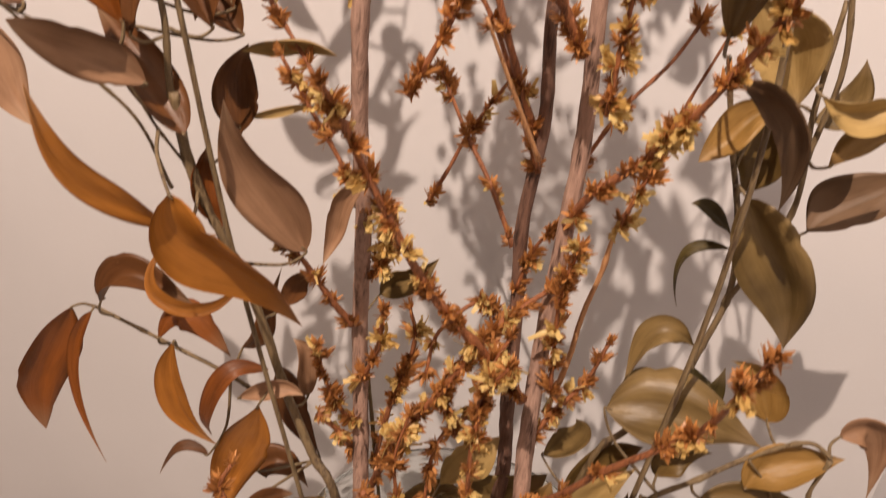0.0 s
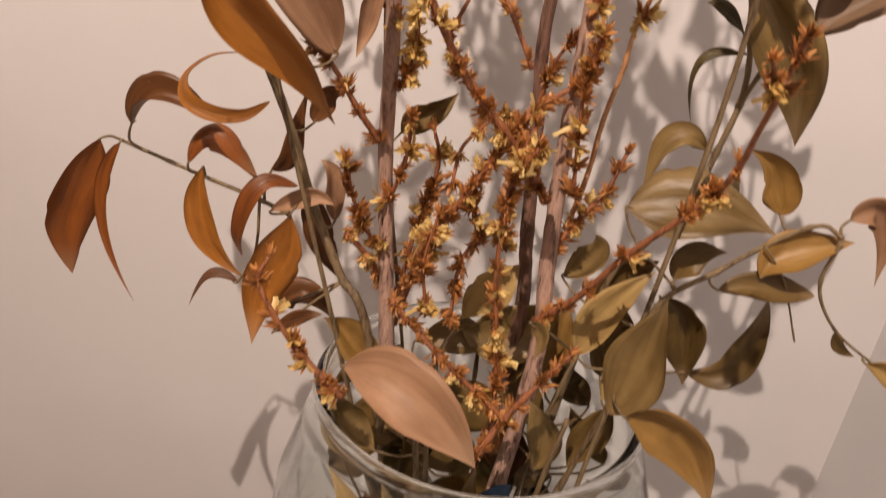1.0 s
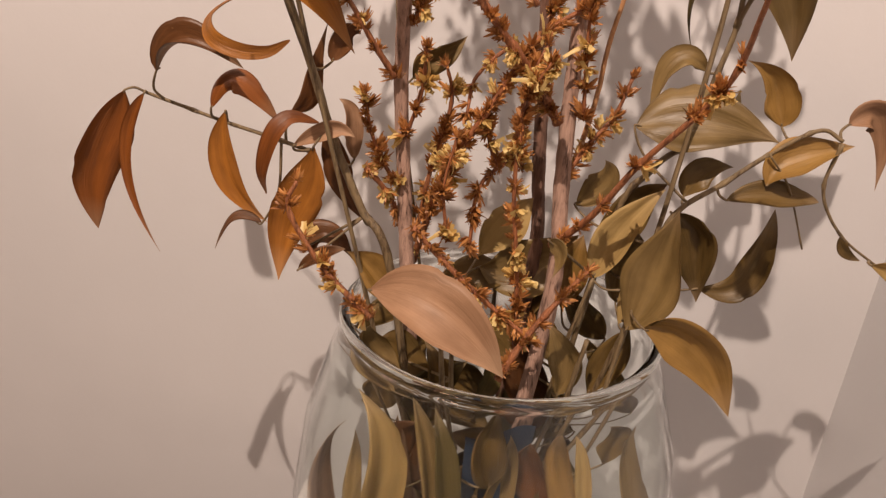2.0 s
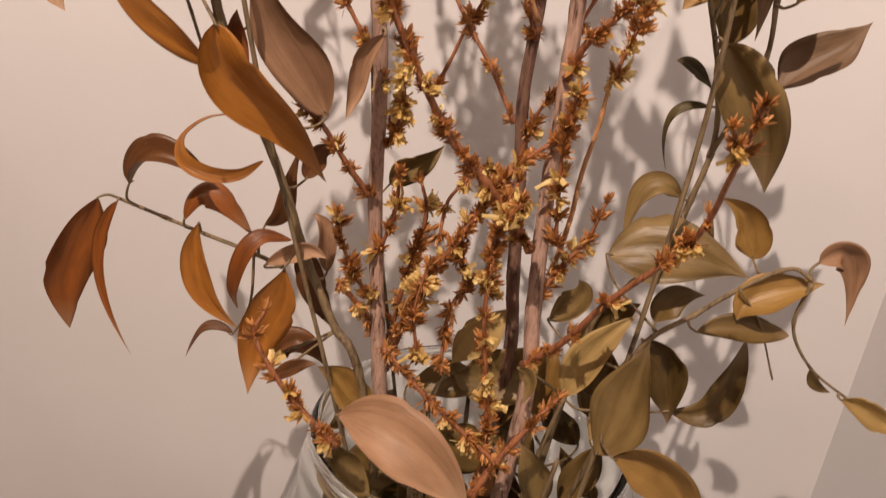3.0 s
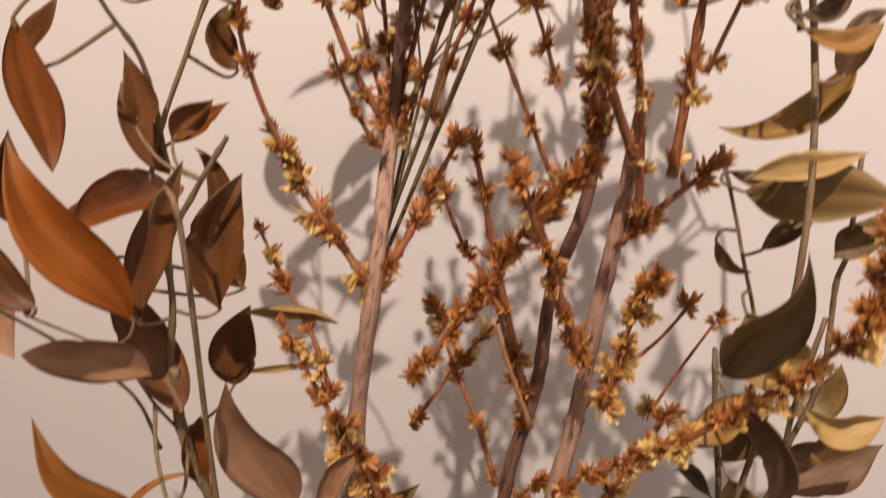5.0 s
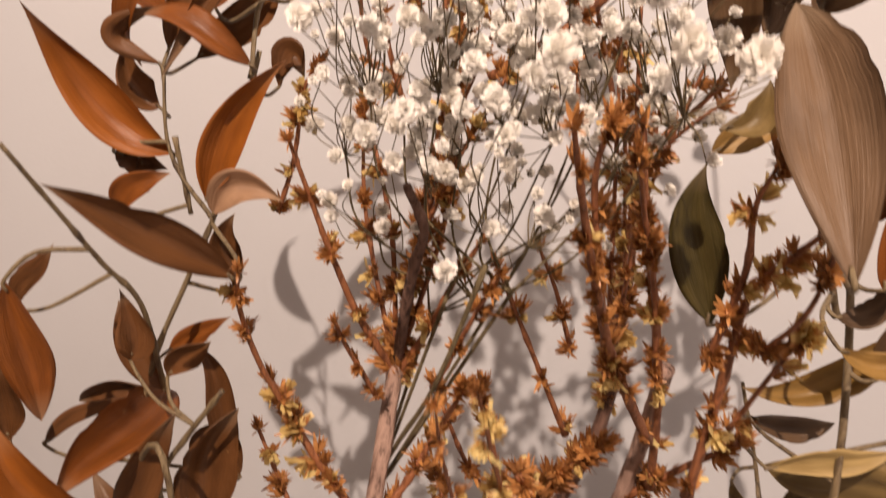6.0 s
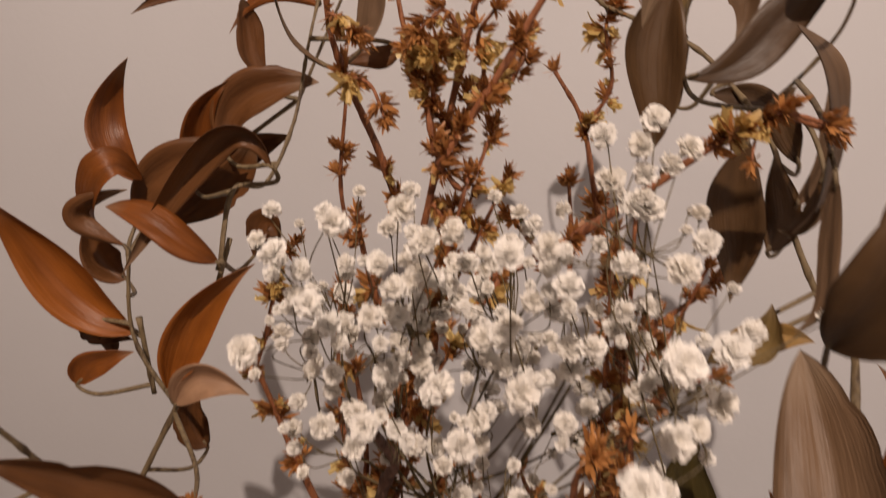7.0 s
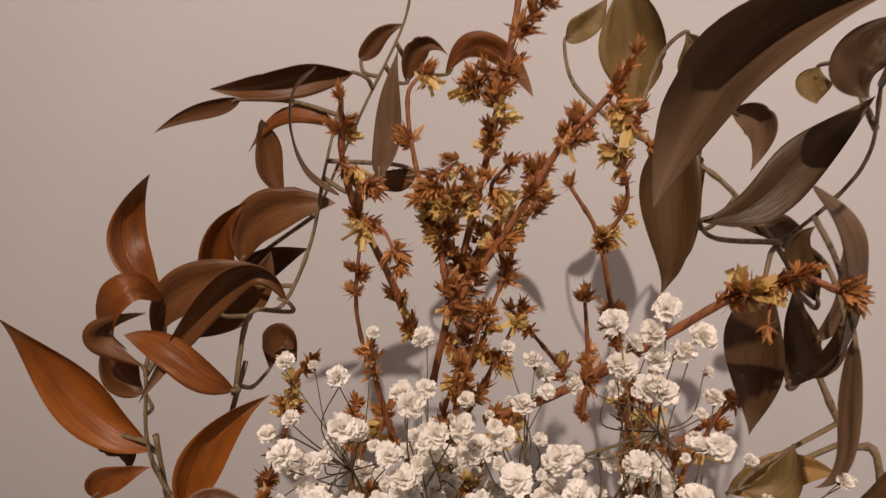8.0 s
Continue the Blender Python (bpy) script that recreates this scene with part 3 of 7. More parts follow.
grow(left_spray, "tan", (-0.0717, 0.0200, 0.3105), (-0.0733, 0.0200, 0.3274), (-0.0783, 0.0200, 0.3376), 0.0100, (0.65, -0.74, 0.16), 0, 0.18, 32, 1)
grow(left_spray, "dark", (-0.1010, 0.0000, 0.4602), (-0.1050, 0.0000, 0.4796), (-0.1004, 0.0050, 0.5042), 0.0178, (0.46, -0.88, 0.09), 15, 0.25, 33, 1)
grow(left_spray, "dark", (-0.1222, -0.0100, 0.4567), (-0.1199, -0.0100, 0.4797), (-0.1116, -0.0100, 0.5091), 0.0128, (-0.01, -1.00, 0.00), 25, 0.25, 34, 1)
grow(left_spray, "russet", (-0.1192, -0.0200, 0.4615), (-0.1331, -0.0300, 0.4846), (-0.1492, -0.0300, 0.5095), 0.0159, (0.55, -0.82, 0.17), 10, 0.2, 35, 1)
grow(left_spray, "dark", (-0.1637, 0.0000, 0.4761), (-0.1675, 0.0000, 0.4884), (-0.1666, 0.0000, 0.5050), 0.0131, (0.66, -0.75, 0.07), 0, 0.18, 36, 1)
grow(left_spray, "dark", (-0.1304, 0.0200, 0.4897), (-0.1436, 0.0200, 0.4877), (-0.1551, 0.0200, 0.4785), 0.0090, (0.02, -1.00, -0.04), 0, 0.18, 37, 1)
grow(left_spray, "dark", (-0.1413, -0.0300, 0.4655), (-0.1518, -0.0300, 0.4741), (-0.1599, -0.0300, 0.4895), 0.0101, (0.43, -0.84, 0.33), 0, 0.18, 38, 1)
grow(left_spray, "dark", (-0.1185, 0.0000, 0.5106), (-0.1142, 0.0000, 0.5182), (-0.1077, 0.0000, 0.5246), 0.0085, (0.19, -0.97, -0.14), 0, 0.18, 39, 1)
grow(left_spray, "dark", (-0.1293, 0.0000, 0.5129), (-0.1291, 0.0000, 0.5224), (-0.1340, 0.0000, 0.5338), 0.0094, (0.39, -0.92, 0.09), 0, 0.18, 40, 1)

short_spray = thing("leaf_spray", (0.006, -0.006, 0.014), "short dried olive leaf spray lying at the vase mouth", "leaf spray", "leaf sprays")
stalk(short_spray, [(0.0060, -0.0060, 0.0140), (-0.0100, -0.0100, 0.1300), (-0.0200, -0.0150, 0.2200), (-0.0200, -0.0100, 0.2620)], 0.00150, 0.00100, STALK, 41)
stalk(short_spray, [(0.0060, -0.0060, 0.0140), (0.0200, -0.0000, 0.1300), (0.0300, 0.0000, 0.2200), (0.0400, 0.0000, 0.2700)], 0.00150, 0.00100, STALK, 42)
grow(short_spray, "tan", (-0.0567, -0.0300, 0.2701), (-0.0289, -0.0450, 0.2725), (-0.0008, -0.0540, 0.2483), 0.0255, (-0.12, -0.81, 0.57), 15, 0.12, 46, 1)
grow(short_spray, "gold", (-0.0472, 0.0000, 0.2527), (-0.0593, 0.0000, 0.2640), (-0.0717, 0.0000, 0.2729), 0.0174, (0.46, -0.69, 0.56), 0, 0.18, 44, 1)
grow(short_spray, "cream", (-0.0106, 0.0300, 0.2635), (-0.0005, 0.0300, 0.2797), (0.0127, 0.0300, 0.2955), 0.0210, (0.03, -1.00, -0.02), 0, 0.18, 45, 1)
grow(short_spray, "olive", (-0.0095, 0.0300, 0.2574), (0.0128, 0.0300, 0.2593), (0.0367, 0.0300, 0.2784), 0.0284, (-0.12, -0.96, 0.27), 0, 0.18, 46, 1)
grow(short_spray, "khaki", (-0.0314, 0.0300, 0.2475), (-0.0092, 0.0300, 0.2542), (0.0081, 0.0300, 0.2510), 0.0197, (-0.04, -0.89, 0.46), 0, 0.18, 47, 1)
grow(short_spray, "gold", (0.0321, 0.0200, 0.2427), (0.0334, 0.0200, 0.2632), (0.0375, 0.0200, 0.2815), 0.0171, (-0.09, -1.00, 0.01), 0, 0.18, 48, 1)
grow(short_spray, "olive", (0.0299, -0.0100, 0.2129), (0.0305, -0.0100, 0.2335), (0.0211, -0.0100, 0.2507), 0.0170, (0.28, -0.96, 0.07), 0, 0.18, 49, 1)
grow(short_spray, "khaki", (0.0467, 0.0000, 0.2085), (0.0544, 0.0000, 0.2288), (0.0604, 0.0000, 0.2481), 0.0163, (-0.26, -0.96, 0.09), 0, 0.18, 50, 1)
grow(short_spray, "olive", (-0.0426, -0.0200, 0.2214), (-0.0558, -0.0200, 0.2353), (-0.0587, -0.0200, 0.2496), 0.0173, (0.70, -0.59, 0.40), 0, 0.18, 51, 1)
grow(short_spray, "khaki", (-0.0274, 0.0000, 0.2081), (-0.0445, 0.0000, 0.2228), (-0.0555, 0.0000, 0.2281), 0.0188, (0.30, -0.86, 0.42), 0, 0.18, 52, 1)
grow(short_spray, "khaki", (0.0119, 0.0200, 0.2110), (-0.0065, 0.0200, 0.2229), (-0.0188, 0.0200, 0.2349), 0.0256, (0.26, -0.91, 0.33), 0, 0.18, 53, 1)
grow(short_spray, "green", (-0.0086, -0.0200, 0.2122), (-0.0021, -0.0200, 0.2252), (-0.0060, -0.0200, 0.2399), 0.0086, (-0.16, -0.99, 0.01), 0, 0.18, 54, 1)
grow(short_spray, "olive", (-0.0474, -0.0450, 0.1138), (-0.0479, -0.0450, 0.1823), (-0.0547, -0.0450, 0.2302), 0.0201, (0.32, -0.95, 0.02), 0, 0.18, 55, 1)
grow(short_spray, "taupe", (-0.0674, -0.0300, 0.0945), (-0.0762, -0.0300, 0.1612), (-0.0725, -0.0300, 0.2108), 0.0153, (0.80, -0.59, 0.04), 0, 0.18, 56, 1)
grow(short_spray, "olive", (-0.0261, -0.0500, 0.1244), (-0.0268, -0.0500, 0.1925), (-0.0378, -0.0500, 0.2371), 0.0126, (0.71, -0.70, 0.07), 0, 0.18, 57, 1)
grow(short_spray, "green", (-0.0052, -0.0500, 0.1267), (-0.0187, -0.0500, 0.1870), (-0.0241, -0.0500, 0.2300), 0.0114, (0.46, -0.88, 0.08), 0, 0.18, 58, 1)
grow(short_spray, "gold", (0.0439, -0.0500, 0.1321), (0.0310, -0.0500, 0.1889), (0.0248, -0.0500, 0.2291), 0.0128, (0.11, -0.99, 0.02), 0, 0.18, 59, 1)
grow(short_spray, "khaki", (0.0167, 0.0100, 0.1620), (0.0009, 0.0100, 0.1715), (-0.0171, 0.0100, 0.1771), 0.0267, (0.29, -0.70, 0.66), 0, 0.18, 60, 1)
grow(short_spray, "olive", (0.0677, 0.0200, 0.1504), (0.0706, 0.0200, 0.1699), (0.0618, 0.0200, 0.1875), 0.0183, (-0.02, -1.00, -0.00), 0, 0.18, 61, 1)
grow(short_spray, "olive", (0.0149, -0.0200, 0.2939), (0.0203, -0.0200, 0.2889), (0.0185, -0.0200, 0.2771), 0.0070, (-0.53, -0.84, -0.11), 0, 0.18, 62, 1)
grow(short_spray, "khaki", (-0.0456, 0.0200, 0.2056), (-0.0350, 0.0200, 0.2236), (-0.0193, 0.0200, 0.2413), 0.0169, (-0.51, -0.77, 0.38), 0, 0.2, 63, 1)
grow(short_spray, "khaki", (-0.0706, 0.0300, 0.2174), (-0.0534, 0.0300, 0.2291), (-0.0370, 0.0300, 0.2470), 0.0144, (-0.07, -0.99, 0.08), 0, 0.2, 64, 1)
grow(short_spray, "khaki", (0.0367, 0.0300, 0.2064), (0.0229, 0.0300, 0.2225), (0.0095, 0.0300, 0.2381), 0.0215, (0.54, -0.70, 0.47), 0, 0.2, 65, 1)
grow(short_spray, "olive", (0.0109, 0.0300, 0.2248), (0.0176, 0.0300, 0.2421), (0.0305, 0.0300, 0.2530), 0.0137, (-0.33, -0.92, 0.23), 0, 0.2, 66, 1)
grow(short_spray, "khaki", (0.0580, 0.0300, 0.2224), (0.0445, 0.0300, 0.2346), (0.0337, 0.0300, 0.2500), 0.0172, (-0.11, -0.99, -0.09), 0, 0.2, 67, 1)
grow(short_spray, "green", (-0.0374, 0.0000, 0.1902), (-0.0274, 0.0000, 0.2081), (-0.0121, 0.0000, 0.2226), 0.0181, (-0.13, -0.99, 0.10), 0, 0.2, 68, 1)
grow(short_spray, "khaki", (0.0035, 0.0200, 0.1783), (-0.0157, 0.0200, 0.1945), (-0.0285, 0.0200, 0.2107), 0.0244, (0.59, -0.56, 0.58), 0, 0.2, 69, 1)
grow(short_spray, "khaki", (0.0448, 0.0200, 0.1823), (0.0258, 0.0200, 0.1913), (0.0090, 0.0200, 0.2108), 0.0212, (0.27, -0.90, 0.33), 0, 0.2, 70, 1)
grow(short_spray, "olive", (0.0693, 0.0200, 0.1955), (0.0574, 0.0200, 0.2153), (0.0469, 0.0200, 0.2278), 0.0146, (-0.17, -0.98, -0.12), 0, 0.2, 71, 1)
grow(short_spray, "khaki", (-0.0624, 0.0200, 0.1829), (-0.0511, 0.0200, 0.1982), (-0.0462, 0.0200, 0.2192), 0.0193, (0.04, -1.00, -0.02), 0, 0.2, 72, 1)
grow(short_spray, "taupe", (-0.0357, -0.0200, 0.0726), (-0.0423, -0.0200, 0.1548), (-0.0419, -0.0200, 0.2058), 0.0178, (0.59, -0.81, 0.03), 0, 0.2, 73, 1)
grow(short_spray, "olive", (0.0110, -0.0300, 0.0868), (0.0060, -0.0300, 0.1662), (0.0085, -0.0300, 0.2156), 0.0148, (-0.11, -0.99, -0.00), 0, 0.2, 74, 1)
grow(short_spray, "taupe", (0.0388, -0.0100, 0.0633), (0.0261, -0.0100, 0.1443), (0.0251, -0.0100, 0.1976), 0.0195, (-0.43, -0.90, -0.04), 0, 0.2, 75, 1)
grow(short_spray, "olive", (0.0871, -0.0100, 0.0732), (0.0755, -0.0100, 0.1569), (0.0613, -0.0100, 0.2078), 0.0140, (0.07, -1.00, 0.01), 0, 0.2, 76, 1)
grow(short_spray, "khaki", (-0.0121, 0.0200, 0.0126), (-0.0028, 0.0200, 0.1107), (0.0009, 0.0200, 0.1743), 0.0295, (0.35, -0.94, -0.03), 0, 0.2, 77, 1)
grow(short_spray, "khaki", (0.0882, 0.0300, 0.0105), (0.0567, 0.0300, 0.1066), (0.0360, 0.0300, 0.1658), 0.0262, (0.06, -1.00, 0.02), 0, 0.2, 78, 1)
grow(short_spray, "olive", (-0.0610, -0.0100, 0.0521), (-0.0657, -0.0100, 0.1386), (-0.0585, -0.0100, 0.1928), 0.0147, (-0.22, -0.97, 0.00), 0, 0.2, 79, 1)
grow(short_spray, "cream", (0.0505, -0.0400, 0.1046), (0.0432, -0.0400, 0.1734), (0.0332, -0.0400, 0.2171), 0.0084, (0.12, -0.99, 0.02), 0, 0.2, 80, 1)
grow(short_spray, "khaki", (-0.0405, 0.0300, -0.0041), (-0.0347, 0.0300, 0.0928), (-0.0254, 0.0300, 0.1559), 0.0307, (0.43, -0.90, -0.04), 0, 0.2, 81, 1)
stalk(short_spray, [(-0.0120, 0.0080, 0.0140), (-0.0240, 0.0160, 0.1200), (-0.0330, 0.0220, 0.2000), (-0.0390, 0.0260, 0.2450)], 0.00160, 0.00110, STALK, 82)
stalk(short_spray, [(-0.0080, -0.0080, 0.0140), (-0.0160, -0.0160, 0.1200), (-0.0220, -0.0220, 0.2000), (-0.0260, -0.0260, 0.2450)], 0.00160, 0.00110, STALK, 83)
stalk(short_spray, [(0.0080, 0.0080, 0.0140), (0.0160, 0.0160, 0.1200), (0.0220, 0.0220, 0.2000), (0.0260, 0.0260, 0.2450)], 0.00160, 0.00110, STALK, 84)
stalk(short_spray, [(0.0120, -0.0040, 0.0140), (0.0240, -0.0080, 0.1200), (0.0330, -0.0110, 0.2000), (0.0390, -0.0130, 0.2450)], 0.00160, 0.00110, STALK, 85)
stalk(short_spray, [(0.0000, 0.0120, 0.0140), (0.0000, 0.0240, 0.1200), (0.0000, 0.0330, 0.2000), (0.0000, 0.0390, 0.2450)], 0.00160, 0.00110, STALK, 86)

crowd = random.Random(31)
for n in range(34):
    a, r, z = crowd.uniform(0, math.tau), crowd.uniform(0.018, 0.058), crowd.uniform(0.05, 0.185)
    x, y = r * math.cos(a), r * math.sin(a)
    foot_at = Vector((x, y, z))
    tip_at = Vector((x * crowd.uniform(0.6, 1.1), y * crowd.uniform(0.6, 1.1), z + crowd.uniform(0.035, 0.055)))
    grow(short_spray, crowd.choice(("green", "khaki", "dark", "umber")), foot_at, foot_at.lerp(tip_at, 0.5) + Vector((crowd.uniform(-0.008, 0.008), crowd.uniform(-0.008, 0.008), 0)), tip_at, crowd.uniform(0.012, 0.022), (crowd.uniform(-0.8, 0.8), -1.0, crowd.uniform(-0.2, 0.5)), 15, 0.2, 600 + n, 1)

right_spray = thing("leaf_spray", (0.014, 0.004, 0.014), "dried olive-green leaf spray with broad leaves arching over the rim", "leaf spray", "leaf sprays")
stalk(right_spray, [(0.0140, 0.0040, 0.0140), (0.0300, 0.0000, 0.1300), (0.0527, 0.0000, 0.2222), (0.0576, -0.0050, 0.2509), (0.0644, -0.0100, 0.3016), (0.0838, -0.0100, 0.3210), (0.1009, -0.0100, 0.3358), (0.1150, -0.0125, 0.3459), (0.1236, -0.0150, 0.3428)], 0.00154, 0.00077, STALK, 87)
stalk(right_spray, [(0.1235, -0.0150, 0.3416), (0.1216, -0.0150, 0.3225), (0.1335, -0.0150, 0.3047), (0.1542, -0.0150, 0.2908)], 0.00083, 0.00047, STALK, 88)
stalk(right_spray, [(0.0975, -0.0130, 0.3353), (0.1089, -0.0130, 0.3218), (0.1211, -0.0130, 0.2962)], 0.00047, 0.00035, STALK, 89)
grow(right_spray, "cream", (0.0400, 0.0000, 0.2699), (0.0481, 0.0000, 0.2944), (0.0642, 0.0000, 0.3135), 0.0165, (-0.21, -0.97, 0.12), 0, 0.18, 90, 1)
grow(right_spray, "khaki", (0.0450, 0.0200, 0.2763), (0.0576, 0.0200, 0.2962), (0.0711, 0.0200, 0.3099), 0.0193, (-0.33, -0.91, 0.26), 0, 0.18, 91, 1)
grow(right_spray, "olive", (0.0532, -0.0200, 0.2556), (0.0611, -0.0200, 0.2812), (0.0650, -0.0200, 0.3114), 0.0260, (-0.67, -0.73, 0.11), 0, 0.18, 92, 1)
grow(right_spray, "khaki", (0.0670, -0.0050, 0.3049), (0.0814, -0.0050, 0.2901), (0.0860, -0.0050, 0.2640), 0.0165, (-0.35, -0.93, -0.13), 0, 0.18, 93, 1)
grow(right_spray, "gold", (0.0570, -0.0300, 0.2623), (0.0790, -0.0300, 0.2546), (0.1014, -0.0300, 0.2221), 0.0211, (0.01, -1.00, 0.01), 10, 0.18, 94, 1)
grow(right_spray, "khaki", (0.0855, -0.0050, 0.2710), (0.1055, -0.0050, 0.2790), (0.1080, -0.0050, 0.3108), 0.0135, (-0.20, -0.97, 0.10), 20, 0.18, 95, 1)
grow(right_spray, "olive", (0.0469, 0.0000, 0.3391), (0.0730, -0.0050, 0.3462), (0.1023, -0.0100, 0.3390), 0.0310, (-0.16, -0.90, 0.39), 20, 0.18, 96, 1)
grow(right_spray, "gold", (0.1057, 0.0000, 0.3438), (0.1002, 0.0000, 0.3587), (0.0842, 0.0000, 0.3687), 0.0149, (-0.03, -1.00, -0.03), 0, 0.18, 97, 1)
grow(right_spray, "gold", (0.0997, -0.0130, 0.3223), (0.1079, -0.0130, 0.3343), (0.1305, -0.0130, 0.3416), 0.0164, (-0.32, -0.79, 0.52), 0, 0.18, 98, 1)
grow(right_spray, "khaki", (0.0853, -0.0130, 0.3149), (0.1043, -0.0130, 0.3177), (0.1230, -0.0130, 0.3181), 0.0134, (-0.06, -0.74, 0.67), 0, 0.18, 99, 1)
grow(right_spray, "tan", (0.1266, -0.0100, 0.3484), (0.1393, -0.0100, 0.3506), (0.1447, -0.0100, 0.3224), 0.0137, (-0.29, -0.94, -0.20), 20, 0.18, 100, 1)
grow(right_spray, "khaki", (0.1344, -0.0150, 0.3043), (0.1365, -0.0150, 0.2985), (0.1455, -0.0150, 0.2935), 0.0047, (-0.08, -0.99, -0.08), 0, 0.18, 101, 1)
grow(right_spray, "cream", (0.1469, -0.0200, 0.2941), (0.1603, -0.0200, 0.2887), (0.1766, -0.0200, 0.2821), 0.0117, (0.07, -0.98, 0.16), 0, 0.18, 102, 1)
grow(right_spray, "khaki", (0.0724, 0.0000, 0.3111), (0.0774, 0.0000, 0.3218), (0.0909, 0.0000, 0.3254), 0.0119, (-0.27, -0.90, 0.35), 0, 0.18, 103, 1)
grow(right_spray, "olive", (0.0548, 0.0100, 0.2538), (0.0573, 0.0100, 0.2778), (0.0592, 0.0100, 0.2894), 0.0158, (-0.16, -0.99, 0.02), 0, 0.18, 104, 1)
grow(right_spray, "cream", (0.0552, 0.0000, 0.2476), (0.0566, 0.0000, 0.2627), (0.0576, 0.0000, 0.2715), 0.0073, (-0.16, -0.99, 0.02), 0, 0.18, 105, 1)
grow(right_spray, "khaki", (0.0583, 0.0200, 0.2608), (0.0680, 0.0200, 0.2678), (0.0705, 0.0200, 0.2829), 0.0164, (-0.26, -0.96, 0.14), 0, 0.18, 106, 1)
grow(right_spray, "olive", (0.0313, 0.0200, 0.2968), (0.0424, 0.0200, 0.3089), (0.0407, 0.0200, 0.3196), 0.0153, (0.01, -1.00, -0.00), 0, 0.18, 107, 1)

tall_right_spray = thing("leaf_spray", (0.02, 0.014, 0.014), "tall dried olive leaf spray with folded and curled leaves", "leaf spray", "leaf sprays")
stalk(tall_right_spray, [(0.0200, 0.0140, 0.0140), (0.0300, 0.0200, 0.1300), (0.0480, 0.0200, 0.2830), (0.0629, 0.0200, 0.3165), (0.0768, 0.0200, 0.3319), (0.0816, 0.0200, 0.3572), (0.0862, 0.0200, 0.3843), (0.0818, 0.0200, 0.4112), (0.0714, 0.0200, 0.4412), (0.0629, 0.0200, 0.4685)], 0.00165, 0.00092, STALK, 108)
stalk(tall_right_spray, [(0.0749, 0.0200, 0.4333), (0.0807, 0.0233, 0.4637), (0.0629, 0.0267, 0.5046), (0.0476, 0.0300, 0.5353)], 0.00084, 0.00056, STALK, 109)
stalk(tall_right_spray, [(0.0930, 0.0100, 0.4408), (0.0936, 0.0075, 0.4709), (0.0854, 0.0050, 0.5022), (0.0834, 0.0025, 0.5145), (0.0757, 0.0000, 0.5425)], 0.00097, 0.00072, STALK, 110)
stalk(tall_right_spray, [(0.0855, 0.0200, 0.3793), (0.0956, 0.0133, 0.4202), (0.0904, 0.0100, 0.4557), (0.0893, 0.0100, 0.4898)], 0.00101, 0.00084, STALK, 111)
grow(tall_right_spray, "olive", (0.0782, 0.0100, 0.4248), (0.0910, 0.0000, 0.4042), (0.1093, 0.0150, 0.3702), 0.0244, (-0.22, -0.95, -0.21), 10, 0.25, 112, 1)
grow(tall_right_spray, "cream", (0.0642, 0.0100, 0.4869), (0.0788, 0.0100, 0.4728), (0.0850, 0.0100, 0.4560), 0.0248, (-0.36, -0.90, -0.24), 10, 0.2, 113, 1)
grow(tall_right_spray, "taupe", (0.0589, -0.0100, 0.4645), (0.0704, -0.0250, 0.4581), (0.0830, -0.0100, 0.4303), 0.0110, (-0.56, -0.72, -0.40), 40, 0.18, 114, 1)
grow(tall_right_spray, "gold", (0.0787, 0.0100, 0.4561), (0.0692, 0.0100, 0.4484), (0.0596, 0.0100, 0.4350), 0.0119, (-0.39, -0.85, 0.36), 0, 0.18, 115, 1)
grow(tall_right_spray, "khaki", (0.0840, 0.0250, 0.4495), (0.0846, 0.0250, 0.4344), (0.0805, 0.0250, 0.4212), 0.0182, (-0.39, -0.92, 0.05), 0, 0.18, 116, 1)
grow(tall_right_spray, "olive", (0.0935, 0.0150, 0.4522), (0.1036, 0.0150, 0.4600), (0.1033, 0.0150, 0.4734), 0.0122, (-0.55, -0.80, 0.25), 0, 0.18, 117, 1)
grow(tall_right_spray, "taupe", (0.1135, 0.0350, 0.4074), (0.1269, 0.0350, 0.4219), (0.1430, 0.0350, 0.4362), 0.0212, (-0.45, -0.76, 0.47), 10, 0.25, 118, 1)
grow(tall_right_spray, "gold", (0.0959, 0.0000, 0.4417), (0.1035, 0.0000, 0.4509), (0.1135, 0.0000, 0.4562), 0.0089, (-0.07, -0.99, 0.08), 0, 0.18, 119, 1)
grow(tall_right_spray, "green", (0.0819, 0.0250, 0.4065), (0.0736, 0.0250, 0.4143), (0.0647, 0.0250, 0.4157), 0.0061, (0.21, -0.89, 0.40), 0, 0.18, 120, 1)
grow(tall_right_spray, "green", (0.0848, 0.0300, 0.3983), (0.0704, 0.0325, 0.3914), (0.0737, 0.0350, 0.3687), 0.0046, (-0.88, -0.41, 0.26), 20, 0.18, 121, 1)
grow(tall_right_spray, "olive", (0.0793, 0.0200, 0.3602), (0.0648, 0.0200, 0.3630), (0.0583, 0.0200, 0.3357), 0.0116, (-0.66, -0.48, 0.57), 20, 0.3, 122, 1)
grow(tall_right_spray, "olive", (0.0748, 0.0200, 0.3239), (0.0636, 0.0200, 0.3394), (0.0560, 0.0200, 0.3325), 0.0166, (0.24, -0.82, 0.51), 0, 0.18, 123, 1)
grow(tall_right_spray, "green", (0.0792, 0.0150, 0.3535), (0.0877, 0.0150, 0.3417), (0.0918, 0.0150, 0.3551), 0.0109, (-0.03, -0.97, 0.26), 0, 0.18, 124, 1)
